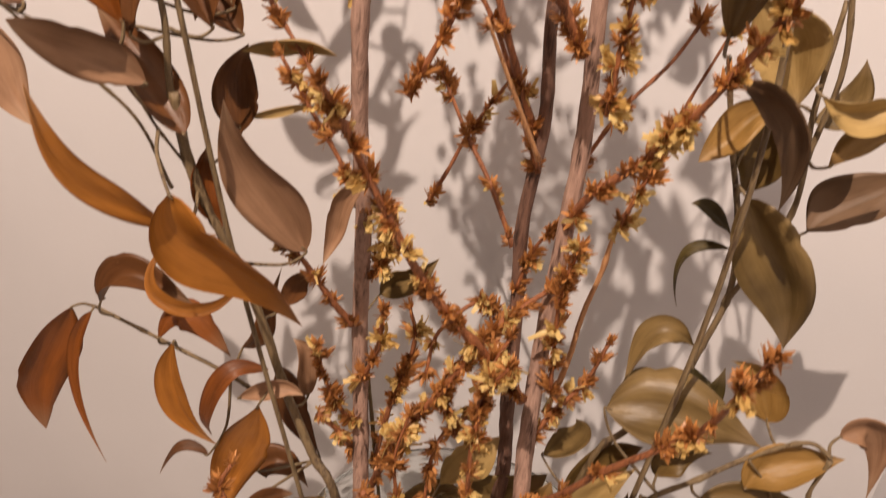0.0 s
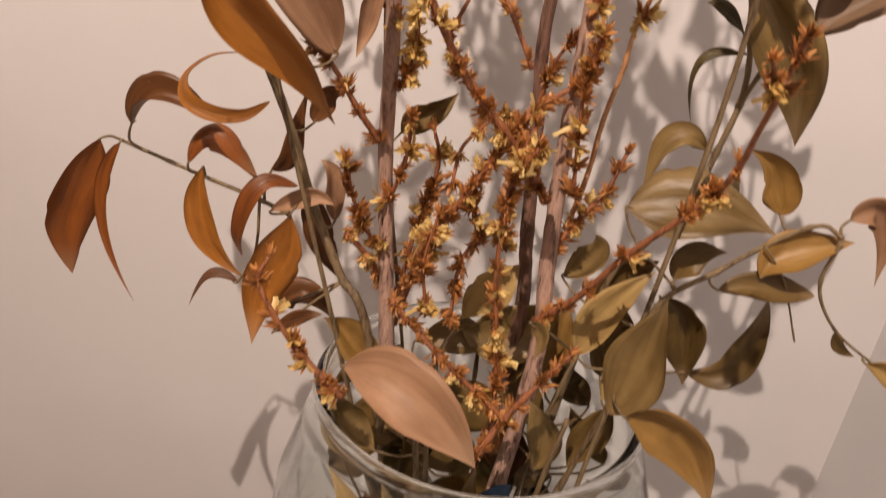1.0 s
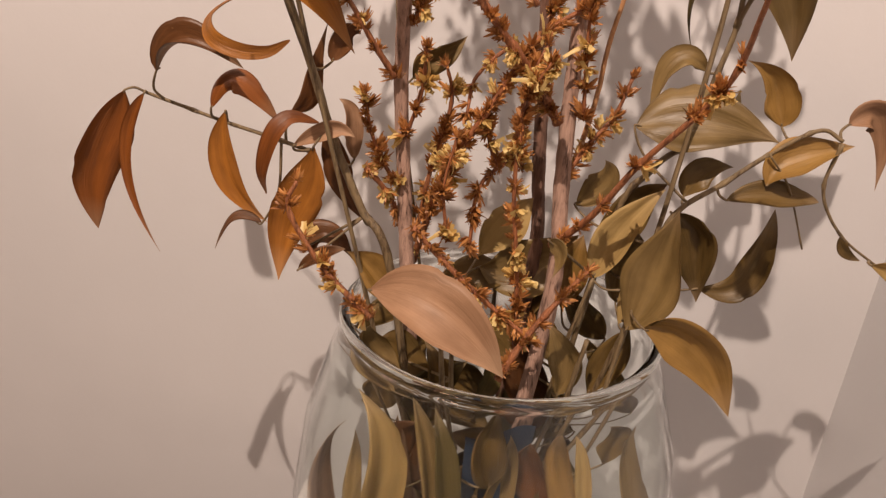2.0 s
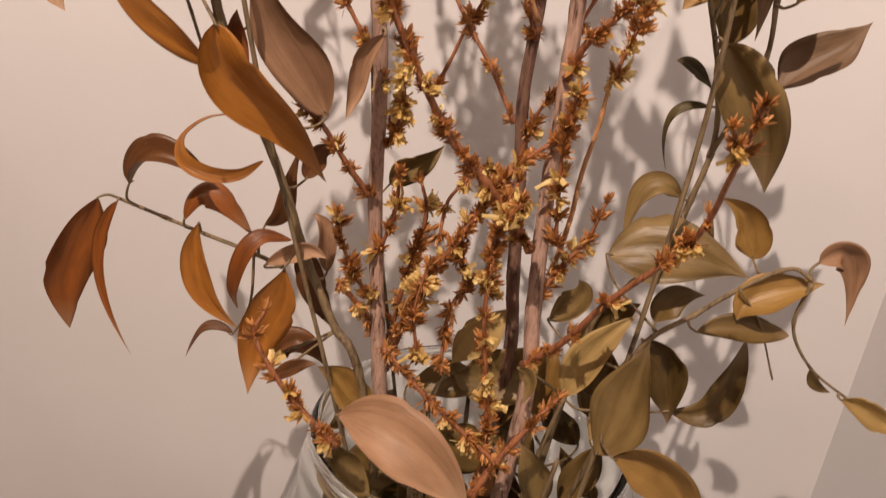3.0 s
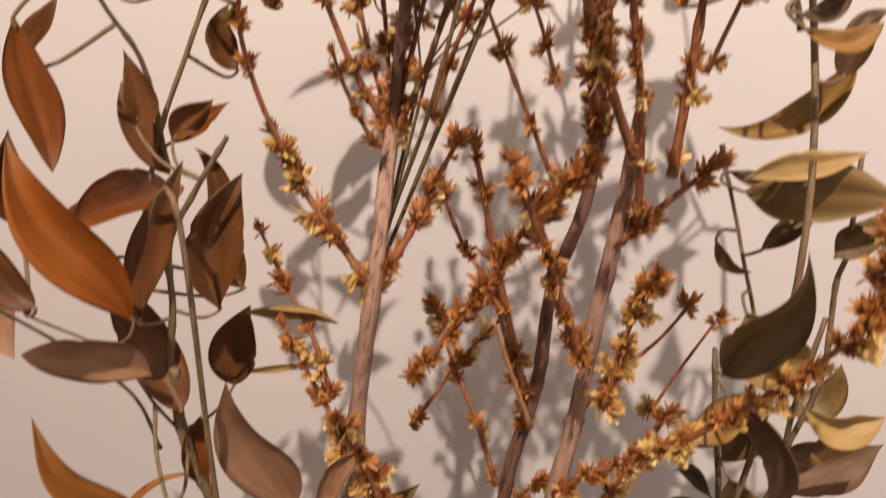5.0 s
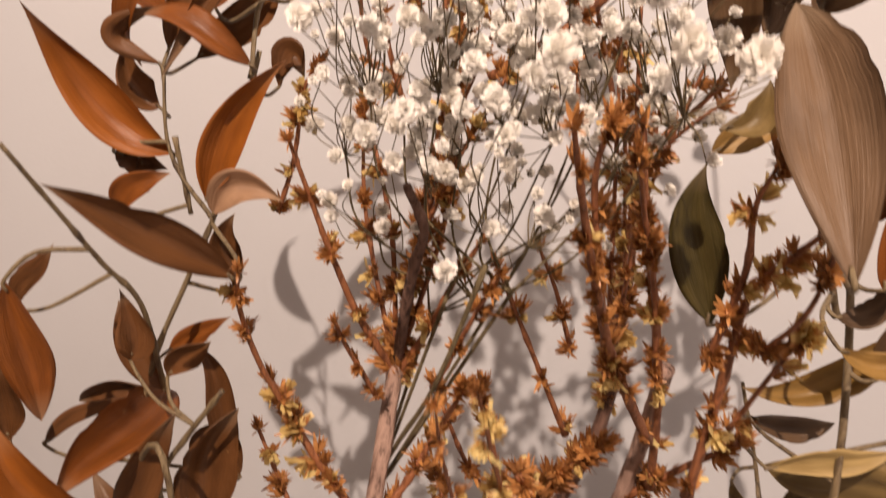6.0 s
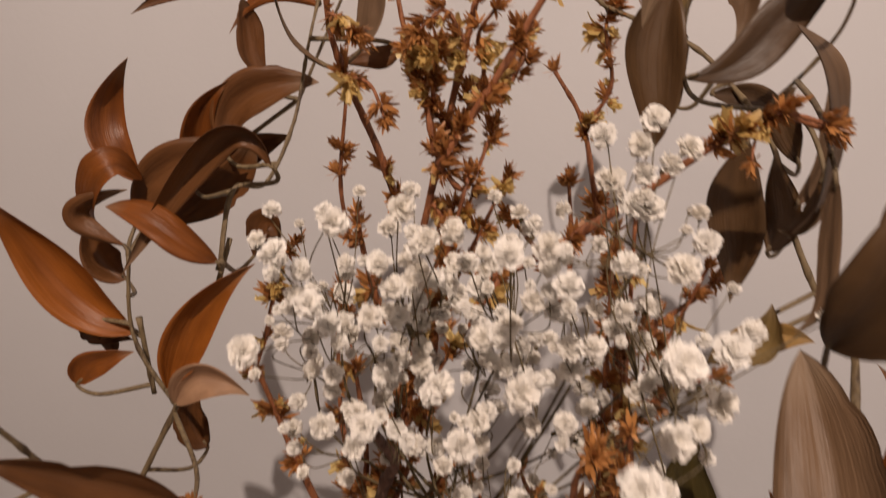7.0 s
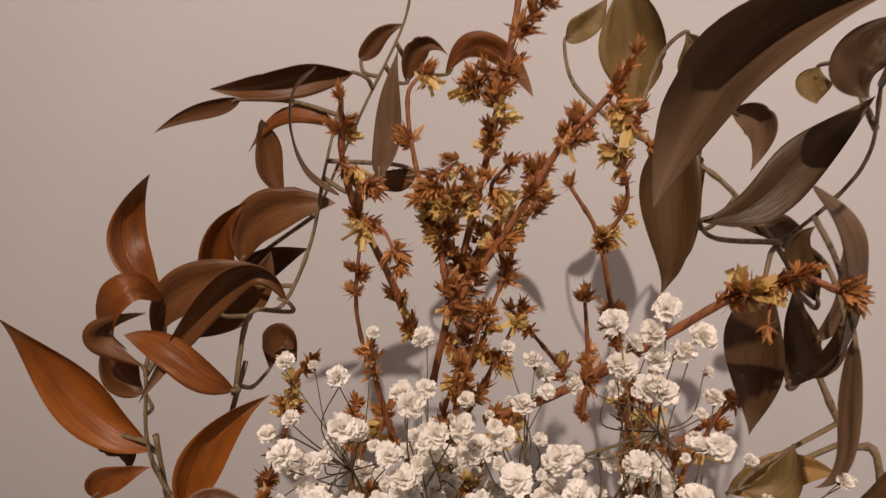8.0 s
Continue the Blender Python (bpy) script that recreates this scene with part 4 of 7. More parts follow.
grow(tall_right_spray, "olive", (0.0488, -0.0200, 0.4777), (0.0458, -0.0450, 0.5045), (0.0341, -0.0650, 0.5246), 0.0127, (-0.57, -0.50, -0.66), 15, 0.18, 125, 1)
grow(tall_right_spray, "olive", (0.0468, 0.0000, 0.5266), (0.0626, -0.0050, 0.5299), (0.0840, -0.0100, 0.5347), 0.0188, (-0.18, -0.93, -0.33), 0, 0.18, 126, 1)
grow(tall_right_spray, "cream", (0.0420, -0.0100, 0.5319), (0.0543, -0.0100, 0.5381), (0.0724, -0.0100, 0.5448), 0.0085, (0.03, -1.00, -0.06), 0, 0.18, 127, 1)
grow(tall_right_spray, "khaki", (0.0518, 0.0200, 0.5061), (0.0575, 0.0200, 0.4995), (0.0659, 0.0200, 0.4985), 0.0048, (-0.28, -0.81, -0.52), 0, 0.18, 128, 1)
grow(tall_right_spray, "khaki", (0.0621, 0.0100, 0.5082), (0.0680, 0.0100, 0.5165), (0.0763, 0.0100, 0.5237), 0.0074, (-0.25, -0.94, 0.23), 0, 0.18, 129, 1)
grow(tall_right_spray, "khaki", (0.0790, 0.0000, 0.5124), (0.0839, 0.0000, 0.5190), (0.0889, 0.0000, 0.5287), 0.0104, (-0.38, -0.90, 0.23), 0, 0.18, 130, 1)
grow(tall_right_spray, "cream", (0.0870, -0.0000, 0.4626), (0.0995, -0.0000, 0.4587), (0.1123, 0.0000, 0.4647), 0.0117, (0.00, -1.00, -0.01), 0, 0.18, 131, 1)

tall_left_spray = thing("leaf_spray", (-0.018, 0.012, 0.014), "tall dried reddish-brown leaf spray with long curling leaves", "leaf spray", "leaf sprays")
stalk(tall_left_spray, [(-0.0180, 0.0120, 0.0140), (-0.0500, 0.0000, 0.2000), (-0.0900, -0.0100, 0.3800), (-0.1100, -0.0200, 0.5000), (-0.1328, 0.0120, 0.4537), (-0.1283, 0.0120, 0.5040), (-0.1208, 0.0120, 0.5341), (-0.1156, 0.0140, 0.5554), (-0.1130, 0.0180, 0.5747), (-0.1115, 0.0220, 0.6006)], 0.00097, 0.00067, STALK, 132)
stalk(tall_left_spray, [(-0.1244, 0.0120, 0.4991), (-0.1286, 0.0020, 0.5294), (-0.1350, -0.0080, 0.5444), (-0.1424, -0.0180, 0.5614), (-0.1475, -0.0280, 0.5763)], 0.00083, 0.00053, STALK, 133)
stalk(tall_left_spray, [(-0.1174, 0.0170, 0.5532), (-0.1280, 0.0187, 0.5628), (-0.1336, 0.0203, 0.5725), (-0.1366, 0.0220, 0.5888)], 0.00069, 0.00046, STALK, 134)
stalk(tall_left_spray, [(-0.1113, 0.0170, 0.5936), (-0.1131, 0.0230, 0.6124), (-0.1069, 0.0290, 0.6150), (-0.1046, 0.0360, 0.6307), (-0.1066, 0.0440, 0.6485), (-0.1081, 0.0520, 0.6639)], 0.00067, 0.00037, STALK, 135)
stalk(tall_left_spray, [(-0.1320, 0.0220, 0.5722), (-0.1253, 0.0220, 0.5507)], 0.00069, 0.00069, STALK, 136)
stalk(tall_left_spray, [(-0.1085, 0.0520, 0.6335), (-0.1026, 0.0553, 0.6635), (-0.0971, 0.0587, 0.6888), (-0.0987, 0.0620, 0.7031)], 0.00044, 0.00030, STALK, 137)
grow(tall_left_spray, "russet", (-0.1323, 0.0220, 0.5673), (-0.1556, 0.0220, 0.5774), (-0.1707, 0.0120, 0.6010), 0.0153, (0.48, -0.82, 0.31), 10, 0.2, 138, 1)
grow(tall_left_spray, "dark", (-0.0981, -0.0180, 0.5537), (-0.1147, -0.0330, 0.5670), (-0.1294, -0.0440, 0.5764), 0.0101, (0.71, -0.68, 0.20), -15, 0.2, 139, 1)
grow(tall_left_spray, "brown", (-0.1532, -0.0180, 0.5384), (-0.1485, -0.0180, 0.5207), (-0.1425, -0.0180, 0.5003), 0.0110, (0.61, -0.77, 0.17), 0, 0.18, 140, 1)
grow(tall_left_spray, "dark", (-0.1567, -0.0080, 0.5259), (-0.1541, -0.0080, 0.5356), (-0.1479, -0.0080, 0.5458), 0.0058, (0.31, -0.94, -0.14), 0, 0.18, 141, 1)
grow(tall_left_spray, "dark", (-0.1602, 0.0120, 0.4672), (-0.1481, 0.0120, 0.4828), (-0.1289, 0.0120, 0.4938), 0.0052, (-0.17, -0.97, 0.20), 0, 0.18, 142, 1)
grow(tall_left_spray, "brown", (-0.1274, 0.0220, 0.4905), (-0.1297, -0.0080, 0.4903), (-0.1349, -0.0280, 0.4850), 0.0150, (0.46, -0.16, 0.87), 0, 0.18, 143, 1)
grow(tall_left_spray, "dark", (-0.1242, 0.0120, 0.4971), (-0.1357, 0.0120, 0.5117), (-0.1395, 0.0120, 0.5229), 0.0097, (0.51, -0.81, 0.30), 0, 0.18, 144, 1)
grow(tall_left_spray, "russet", (-0.1177, 0.0120, 0.5601), (-0.1150, 0.0120, 0.5777), (-0.1019, 0.0120, 0.6028), 0.0105, (0.37, -0.92, -0.14), 10, 0.18, 145, 1)
grow(tall_left_spray, "brown", (-0.1103, 0.0120, 0.5979), (-0.1224, 0.0070, 0.6046), (-0.1396, 0.0120, 0.6048), 0.0084, (0.16, -0.71, 0.69), 10, 0.18, 146, 1)
grow(tall_left_spray, "dark", (-0.1380, 0.0220, 0.5912), (-0.1503, 0.0220, 0.5962), (-0.1387, 0.0220, 0.6054), 0.0063, (0.92, -0.38, 0.05), 0, 0.18, 147, 1)
grow(tall_left_spray, "dark", (-0.1535, 0.0320, 0.5604), (-0.1474, 0.0320, 0.5601), (-0.1370, 0.0320, 0.5591), 0.0094, (0.03, -0.94, 0.35), 0, 0.18, 148, 1)
grow(tall_left_spray, "brown", (-0.1465, 0.0220, 0.5471), (-0.1421, 0.0220, 0.5560), (-0.1326, 0.0220, 0.5612), 0.0084, (0.05, -1.00, -0.05), 0, 0.18, 149, 1)
grow(tall_left_spray, "tan", (-0.1153, 0.0120, 0.5565), (-0.1083, 0.0120, 0.5663), (-0.0971, 0.0120, 0.5642), 0.0088, (-0.07, -0.98, 0.17), 0, 0.18, 150, 1)
grow(tall_left_spray, "dark", (-0.1118, 0.0320, 0.5300), (-0.1183, 0.0320, 0.5399), (-0.1159, 0.0320, 0.5498), 0.0091, (0.37, -0.92, 0.08), 0, 0.18, 151, 1)
grow(tall_left_spray, "dark", (-0.1062, 0.0320, 0.4630), (-0.1143, 0.0320, 0.4874), (-0.1241, 0.0320, 0.5022), 0.0091, (0.45, -0.87, 0.21), 0, 0.18, 152, 1)
grow(tall_left_spray, "dark", (-0.1031, 0.0320, 0.4542), (-0.1143, 0.0320, 0.4643), (-0.1196, 0.0320, 0.4568), 0.0144, (0.10, -0.76, 0.64), 0, 0.18, 153, 1)
grow(tall_left_spray, "brown", (-0.1277, 0.0220, 0.5046), (-0.1195, 0.0220, 0.5128), (-0.1098, 0.0220, 0.5212), 0.0071, (-0.02, -1.00, 0.02), 0, 0.18, 154, 1)
grow(tall_left_spray, "brown", (-0.1443, 0.0420, 0.6016), (-0.1618, 0.0520, 0.6117), (-0.1580, 0.0520, 0.6333), 0.0109, (0.61, -0.64, 0.47), 20, 0.18, 155, 1)
grow(tall_left_spray, "dark", (-0.1015, 0.0120, 0.6239), (-0.1163, 0.0120, 0.6259), (-0.1313, 0.0120, 0.5900), 0.0077, (0.36, -0.88, -0.32), 30, 0.3, 156, 1)
grow(tall_left_spray, "dark", (-0.1236, 0.0420, 0.6178), (-0.1194, 0.0420, 0.6329), (-0.1020, 0.0420, 0.6411), 0.0134, (-0.12, -0.99, 0.11), 0, 0.18, 157, 1)
grow(tall_left_spray, "brown", (-0.1317, 0.0420, 0.6070), (-0.1311, 0.0420, 0.6215), (-0.1232, 0.0420, 0.6366), 0.0093, (0.40, -0.91, -0.12), 0, 0.18, 158, 1)
grow(tall_left_spray, "dark", (-0.1401, 0.0320, 0.5939), (-0.1336, 0.0320, 0.6109), (-0.1183, 0.0320, 0.6217), 0.0124, (0.03, -1.00, -0.02), 0, 0.18, 159, 1)
grow(tall_left_spray, "dark", (-0.1277, 0.0520, 0.6090), (-0.1186, 0.0520, 0.6160), (-0.1085, 0.0520, 0.6233), 0.0097, (-0.09, -0.99, 0.11), 0, 0.18, 160, 1)
grow(tall_left_spray, "dark", (-0.1106, 0.0420, 0.5893), (-0.1086, 0.0420, 0.5989), (-0.1035, 0.0420, 0.5933), 0.0091, (-0.15, -0.95, 0.27), 0, 0.18, 161, 1)
grow(tall_left_spray, "dark", (-0.1062, 0.0520, 0.6736), (-0.1243, 0.0520, 0.6666), (-0.1394, 0.0420, 0.6613), 0.0094, (0.31, -0.95, -0.07), 20, 0.18, 162, 1)
grow(tall_left_spray, "dark", (-0.1349, 0.0520, 0.6589), (-0.1460, 0.0520, 0.6526), (-0.1576, 0.0520, 0.6439), 0.0044, (-0.05, -1.00, 0.08), 0, 0.18, 163, 1)
grow(tall_left_spray, "dark", (-0.1189, 0.0520, 0.6364), (-0.1246, 0.0520, 0.6455), (-0.1287, 0.0520, 0.6555), 0.0079, (0.47, -0.85, 0.24), 0, 0.18, 164, 1)
grow(tall_left_spray, "brown", (-0.1083, 0.0520, 0.6585), (-0.1198, 0.0520, 0.6593), (-0.1303, 0.0520, 0.6456), 0.0055, (-0.17, -0.94, 0.29), 0, 0.18, 165, 1)
grow(tall_left_spray, "taupe", (-0.0908, 0.0320, 0.6530), (-0.0911, 0.0320, 0.6685), (-0.0923, 0.0320, 0.6833), 0.0065, (0.34, -0.94, 0.02), 0, 0.18, 167, 1)
grow(tall_left_spray, "dark", (-0.0831, 0.0420, 0.6539), (-0.0891, 0.0420, 0.6505), (-0.0973, 0.0420, 0.6467), 0.0055, (-0.06, -0.99, 0.12), 0, 0.18, 168, 1)
grow(tall_left_spray, "dark", (-0.1069, 0.0620, 0.6763), (-0.1038, 0.0620, 0.6828), (-0.0972, 0.0620, 0.6886), 0.0055, (0.11, -0.99, -0.09), 0, 0.18, 169, 1)
grow(tall_left_spray, "dark", (-0.0934, 0.0620, 0.6739), (-0.0911, 0.0620, 0.6844), (-0.0837, 0.0620, 0.6833), 0.0058, (0.05, -1.00, -0.06), 0, 0.18, 170, 1)
grow(tall_left_spray, "brown", (-0.0844, 0.0720, 0.6782), (-0.0770, 0.0720, 0.6880), (-0.0586, 0.0720, 0.6780), 0.0074, (-0.00, -0.94, -0.33), 0, 0.18, 171, 1)
grow(tall_left_spray, "dark", (-0.1413, 0.0320, 0.5768), (-0.1501, 0.0320, 0.5821), (-0.1531, 0.0320, 0.5943), 0.0096, (0.52, -0.78, 0.35), 0, 0.18, 173, 1)
grow(tall_left_spray, "dark", (-0.1461, 0.0320, 0.5605), (-0.1440, 0.0320, 0.5564), (-0.1428, 0.0320, 0.5500), 0.0045, (0.56, -0.81, 0.18), 0, 0.18, 174, 1)
grow(tall_left_spray, "dark", (-0.1359, 0.0420, 0.5916), (-0.1229, 0.0420, 0.6052), (-0.1163, 0.0420, 0.6240), 0.0110, (0.03, -1.00, -0.02), 0, 0.18, 175, 1)

top_right_spray = thing("leaf_spray", (0.03, -0.012, 0.014), "tall dried taupe leaf spray with large broad leaves", "leaf spray", "leaf sprays")
stalk(top_right_spray, [(0.0300, -0.0120, 0.0140), (0.0500, -0.0100, 0.2000), (0.0700, -0.0100, 0.4000), (0.0600, -0.0150, 0.5200), (0.0447, 0.0220, 0.6119), (0.0349, 0.0270, 0.6214), (0.0225, 0.0320, 0.6368), (0.0113, 0.0370, 0.6557), (-0.0006, 0.0420, 0.6657), (-0.0132, 0.0470, 0.6730), (-0.0353, 0.0520, 0.6767)], 0.00115, 0.00058, STALK, 176)
stalk(top_right_spray, [(0.0035, 0.0320, 0.6609), (0.0089, 0.0253, 0.6763), (0.0085, 0.0187, 0.6873), (0.0022, 0.0120, 0.6998)], 0.00048, 0.00037, STALK, 177)
stalk(top_right_spray, [(0.0486, 0.0020, 0.5722), (0.0390, -0.0030, 0.5859), (0.0324, -0.0080, 0.5961)], 0.00090, 0.00064, STALK, 178)
grow(top_right_spray, "taupe", (-0.0009, -0.0800, 0.6031), (-0.0047, -0.0650, 0.6212), (-0.0073, -0.0480, 0.6346), 0.0129, (-0.53, -0.64, 0.55), 10, 0.22, 179, 1)
grow(top_right_spray, "umber", (-0.0029, -0.0450, 0.6359), (-0.0042, -0.0550, 0.6500), (-0.0066, -0.0500, 0.6690), 0.0146, (-0.30, -0.93, -0.22), 10, 0.2, 180, 1)
grow(top_right_spray, "green", (0.0094, -0.0210, 0.5713), (0.0000, -0.0210, 0.5884), (-0.0036, -0.0210, 0.6054), 0.0119, (-0.15, -0.99, -0.06), 0, 0.18, 181, 1)
grow(top_right_spray, "umber", (0.0000, 0.0220, 0.6560), (0.0048, 0.0220, 0.6370), (0.0105, 0.0220, 0.6180), 0.0125, (-0.32, -0.94, -0.14), 0, 0.18, 182, 1)
grow(top_right_spray, "umber", (-0.0262, 0.0270, 0.6830), (-0.0232, 0.0220, 0.6620), (-0.0203, 0.0220, 0.6450), 0.0140, (-0.33, -0.94, 0.11), 0, 0.18, 183, 1)
grow(top_right_spray, "umber", (-0.0187, 0.0170, 0.6652), (-0.0058, 0.0170, 0.6777), (0.0044, 0.0170, 0.6979), 0.0106, (-0.14, -0.98, 0.10), 0, 0.18, 184, 1)
grow(top_right_spray, "taupe", (-0.0218, -0.0380, 0.7081), (-0.0348, -0.0280, 0.6966), (-0.0367, -0.0180, 0.6721), 0.0102, (-0.53, -0.81, -0.23), 20, 0.25, 185, 1)
grow(top_right_spray, "umber", (-0.0043, 0.0020, 0.7102), (-0.0075, 0.0020, 0.7017), (-0.0033, 0.0020, 0.6964), 0.0099, (-0.39, -0.92, -0.03), 0, 0.18, 186, 1)
grow(top_right_spray, "olive", (-0.0317, 0.0720, 0.6811), (-0.0359, 0.0720, 0.6966), (-0.0440, 0.0720, 0.7141), 0.0183, (-0.13, -0.99, -0.05), 0, 0.18, 187, 1)
grow(top_right_spray, "olive", (-0.0542, 0.0720, 0.6948), (-0.0499, 0.0720, 0.7005), (-0.0468, 0.0720, 0.7083), 0.0068, (-0.03, -1.00, 0.02), 0, 0.18, 188, 1)
grow(top_right_spray, "taupe", (-0.0135, 0.0420, 0.6877), (-0.0056, 0.0420, 0.6863), (-0.0045, 0.0420, 0.6755), 0.0078, (-0.33, -0.91, -0.25), 0, 0.18, 189, 1)
grow(top_right_spray, "olive", (0.0016, 0.0420, 0.7021), (0.0018, 0.0420, 0.6982), (0.0041, 0.0420, 0.6942), 0.0081, (-0.33, -0.94, -0.11), 0, 0.18, 190, 1)
grow(top_right_spray, "taupe", (0.0063, -0.0080, 0.6559), (0.0131, -0.0080, 0.6365), (0.0110, -0.0080, 0.6256), 0.0042, (-0.84, -0.52, -0.13), 30, 0.18, 192, 1)
grow(top_right_spray, "umber", (0.0136, 0.0120, 0.6545), (0.0151, 0.0120, 0.6443), (0.0095, 0.0120, 0.6395), 0.0043, (-0.76, -0.62, 0.21), 0, 0.18, 193, 1)
grow(top_right_spray, "gold", (0.0115, 0.0220, 0.6020), (0.0206, 0.0220, 0.6111), (0.0343, 0.0220, 0.6141), 0.0092, (-0.12, -0.96, 0.24), 0, 0.18, 194, 1)
grow(top_right_spray, "umber", (-0.0095, 0.0520, 0.6577), (-0.0158, 0.0520, 0.6715), (-0.0166, 0.0520, 0.6757), 0.0072, (-0.19, -0.98, -0.07), 0, 0.18, 195, 1)
grow(top_right_spray, "olive", (-0.0255, 0.0620, 0.7035), (-0.0188, 0.0620, 0.6950), (-0.0143, 0.0620, 0.6780), 0.0105, (-0.35, -0.92, -0.15), 0, 0.18, 196, 1)
grow(top_right_spray, "umber", (-0.0052, 0.0420, 0.6630), (0.0104, 0.0420, 0.6629), (0.0186, 0.0420, 0.6562), 0.0069, (0.01, -1.00, 0.03), 0, 0.18, 197, 1)
grow(top_right_spray, "gold", (0.0714, 0.0120, 0.5665), (0.0591, 0.0120, 0.5469), (0.0382, 0.0120, 0.5422), 0.0112, (-0.43, -0.69, 0.58), 0, 0.18, 198, 1)
grow(top_right_spray, "umber", (0.0503, 0.0220, 0.5283), (0.0628, 0.0220, 0.5276), (0.0747, 0.0220, 0.5329), 0.0085, (-0.10, -0.84, 0.53), 0, 0.18, 199, 1)
grow(top_right_spray, "brown", (0.0433, -0.0180, 0.5873), (0.0406, -0.0180, 0.6063), (0.0302, -0.0180, 0.6271), 0.0081, (-0.30, -0.95, -0.10), 10, 0.18, 200, 1)
grow(top_right_spray, "brown", (0.0411, -0.0080, 0.5988), (0.0401, -0.0080, 0.6128), (0.0303, -0.0080, 0.6227), 0.0067, (-0.24, -0.97, -0.11), 20, 0.18, 201, 1)
grow(top_right_spray, "umber", (0.0428, -0.0080, 0.5753), (0.0505, -0.0080, 0.5789), (0.0505, -0.0080, 0.5906), 0.0060, (-0.44, -0.87, 0.22), 0, 0.18, 202, 1)
grow(top_right_spray, "umber", (0.0586, -0.0080, 0.5621), (0.0595, -0.0080, 0.5740), (0.0652, -0.0080, 0.5803), 0.0087, (-0.62, -0.75, 0.22), 0, 0.18, 203, 1)
grow(top_right_spray, "gold", (0.0404, -0.0180, 0.5714), (0.0506, -0.0180, 0.5694), (0.0584, -0.0180, 0.5761), 0.0068, (-0.11, -0.89, 0.43), 0, 0.18, 204, 1)
grow(top_right_spray, "umber", (0.0141, 0.0220, 0.6327), (0.0131, 0.0220, 0.6442), (0.0058, 0.0220, 0.6566), 0.0086, (-0.14, -0.99, -0.05), 0, 0.18, 205, 1)
grow(top_right_spray, "umber", (0.0125, 0.0220, 0.6539), (0.0054, 0.0220, 0.6619), (0.0054, 0.0220, 0.6698), 0.0070, (-0.13, -0.99, -0.06), 0, 0.18, 206, 1)
grow(top_right_spray, "taupe", (0.0158, 0.0220, 0.6448), (0.0164, 0.0220, 0.6589), (0.0116, 0.0220, 0.6699), 0.0044, (-0.02, -1.00, -0.00), 0, 0.18, 207, 1)
grow(top_right_spray, "olive", (0.0085, 0.0120, 0.6097), (0.0156, 0.0120, 0.6145), (0.0154, 0.0120, 0.6234), 0.0086, (-0.22, -0.97, 0.11), 0, 0.18, 208, 1)

curl(top_right_spray, "taupe", [(-0.0073, 0.0000, 0.6794), (-0.0027, -0.0050, 0.6754), (0.0016, -0.0060, 0.6694), (0.0071, -0.0020, 0.6594), (0.0113, 0.0040, 0.6483), (0.0124, 0.0120, 0.6390)], (0.0023, 0.0100, 0.6596), 0.0075, -25, 501)
curl(tall_left_spray, "taupe", [(-0.0986, 0.0300, 0.6466), (-0.1056, 0.0240, 0.6521), (-0.1096, 0.0200, 0.6603), (-0.1114, 0.0220, 0.6686), (-0.1098, 0.0300, 0.6747)], (-0.1030, 0.0300, 0.6615), 0.0052, -35, 502)
curl(tall_left_spray, "brown", [(-0.1391, 0.0300, 0.6068), (-0.1422, 0.0220, 0.6123), (-0.1465, 0.0200, 0.6084), (-0.1504, 0.0260, 0.5968), (-0.1485, 0.0340, 0.5870)], (-0.1452, 0.0300, 0.5992), 0.0075, -25, 503)
curl(left_spray, "brown", [(-0.0858, 0.0100, 0.3282), (-0.0971, 0.0040, 0.3306), (-0.1041, 0.0000, 0.3225), (-0.1082, 0.0000, 0.3077), (-0.1077, 0.0040, 0.2962)], (-0.0944, 0.0100, 0.3017), 0.0080, -30, 504)

left_branch = thing("flowering_branch", (-0.016, 0.016, 0.014), "grey-brown woody branch with dried orange buds and yellowed flowers", "branch", "flowering branches")
stalk(left_branch, [(-0.0160, 0.0160, 0.0140), (-0.0350, 0.0120, 0.1500), (-0.0423, 0.0100, 0.2410), (-0.0481, 0.0200, 0.2968), (-0.0524, 0.0250, 0.3466), (-0.0515, 0.0120, 0.3973), (-0.0538, 0.0040, 0.4368), (-0.0542, -0.0040, 0.4792), (-0.0571, 0.0090, 0.5209), (-0.0569, 0.0120, 0.5218)], 0.00403, 0.00222, BARK, 209)
stalk(left_branch, [(-0.0573, 0.0120, 0.5217), (-0.0584, 0.0007, 0.5565), (-0.0576, -0.0100, 0.5729), (-0.0630, -0.0200, 0.5855)], 0.00171, 0.00098, BARK_DARK, 210)
stalk(left_branch, [(-0.0648, 0.0120, 0.6139), (-0.0655, 0.0120, 0.6352), (-0.0659, 0.0120, 0.6612), (-0.0668, 0.0135, 0.6845), (-0.0685, 0.0150, 0.7028)], 0.00083, 0.00066, TWIG, 211)
twig(left_branch, [(-0.0546, 0.0200, 0.3485), (-0.0632, 0.0160, 0.3609), (-0.0738, 0.0120, 0.3785), (-0.0811, 0.0080, 0.3860)], 0.00195, 0.00089, 0.0035, 0.17, 1.08, 212)
twig(left_branch, [(-0.0487, 0.0120, 0.3953), (-0.0549, 0.0120, 0.4060), (-0.0612, 0.0120, 0.4185), (-0.0727, 0.0120, 0.4362), (-0.0826, 0.0120, 0.4522)], 0.00134, 0.00082, 0.0042, 0.29, 1.08, 213)
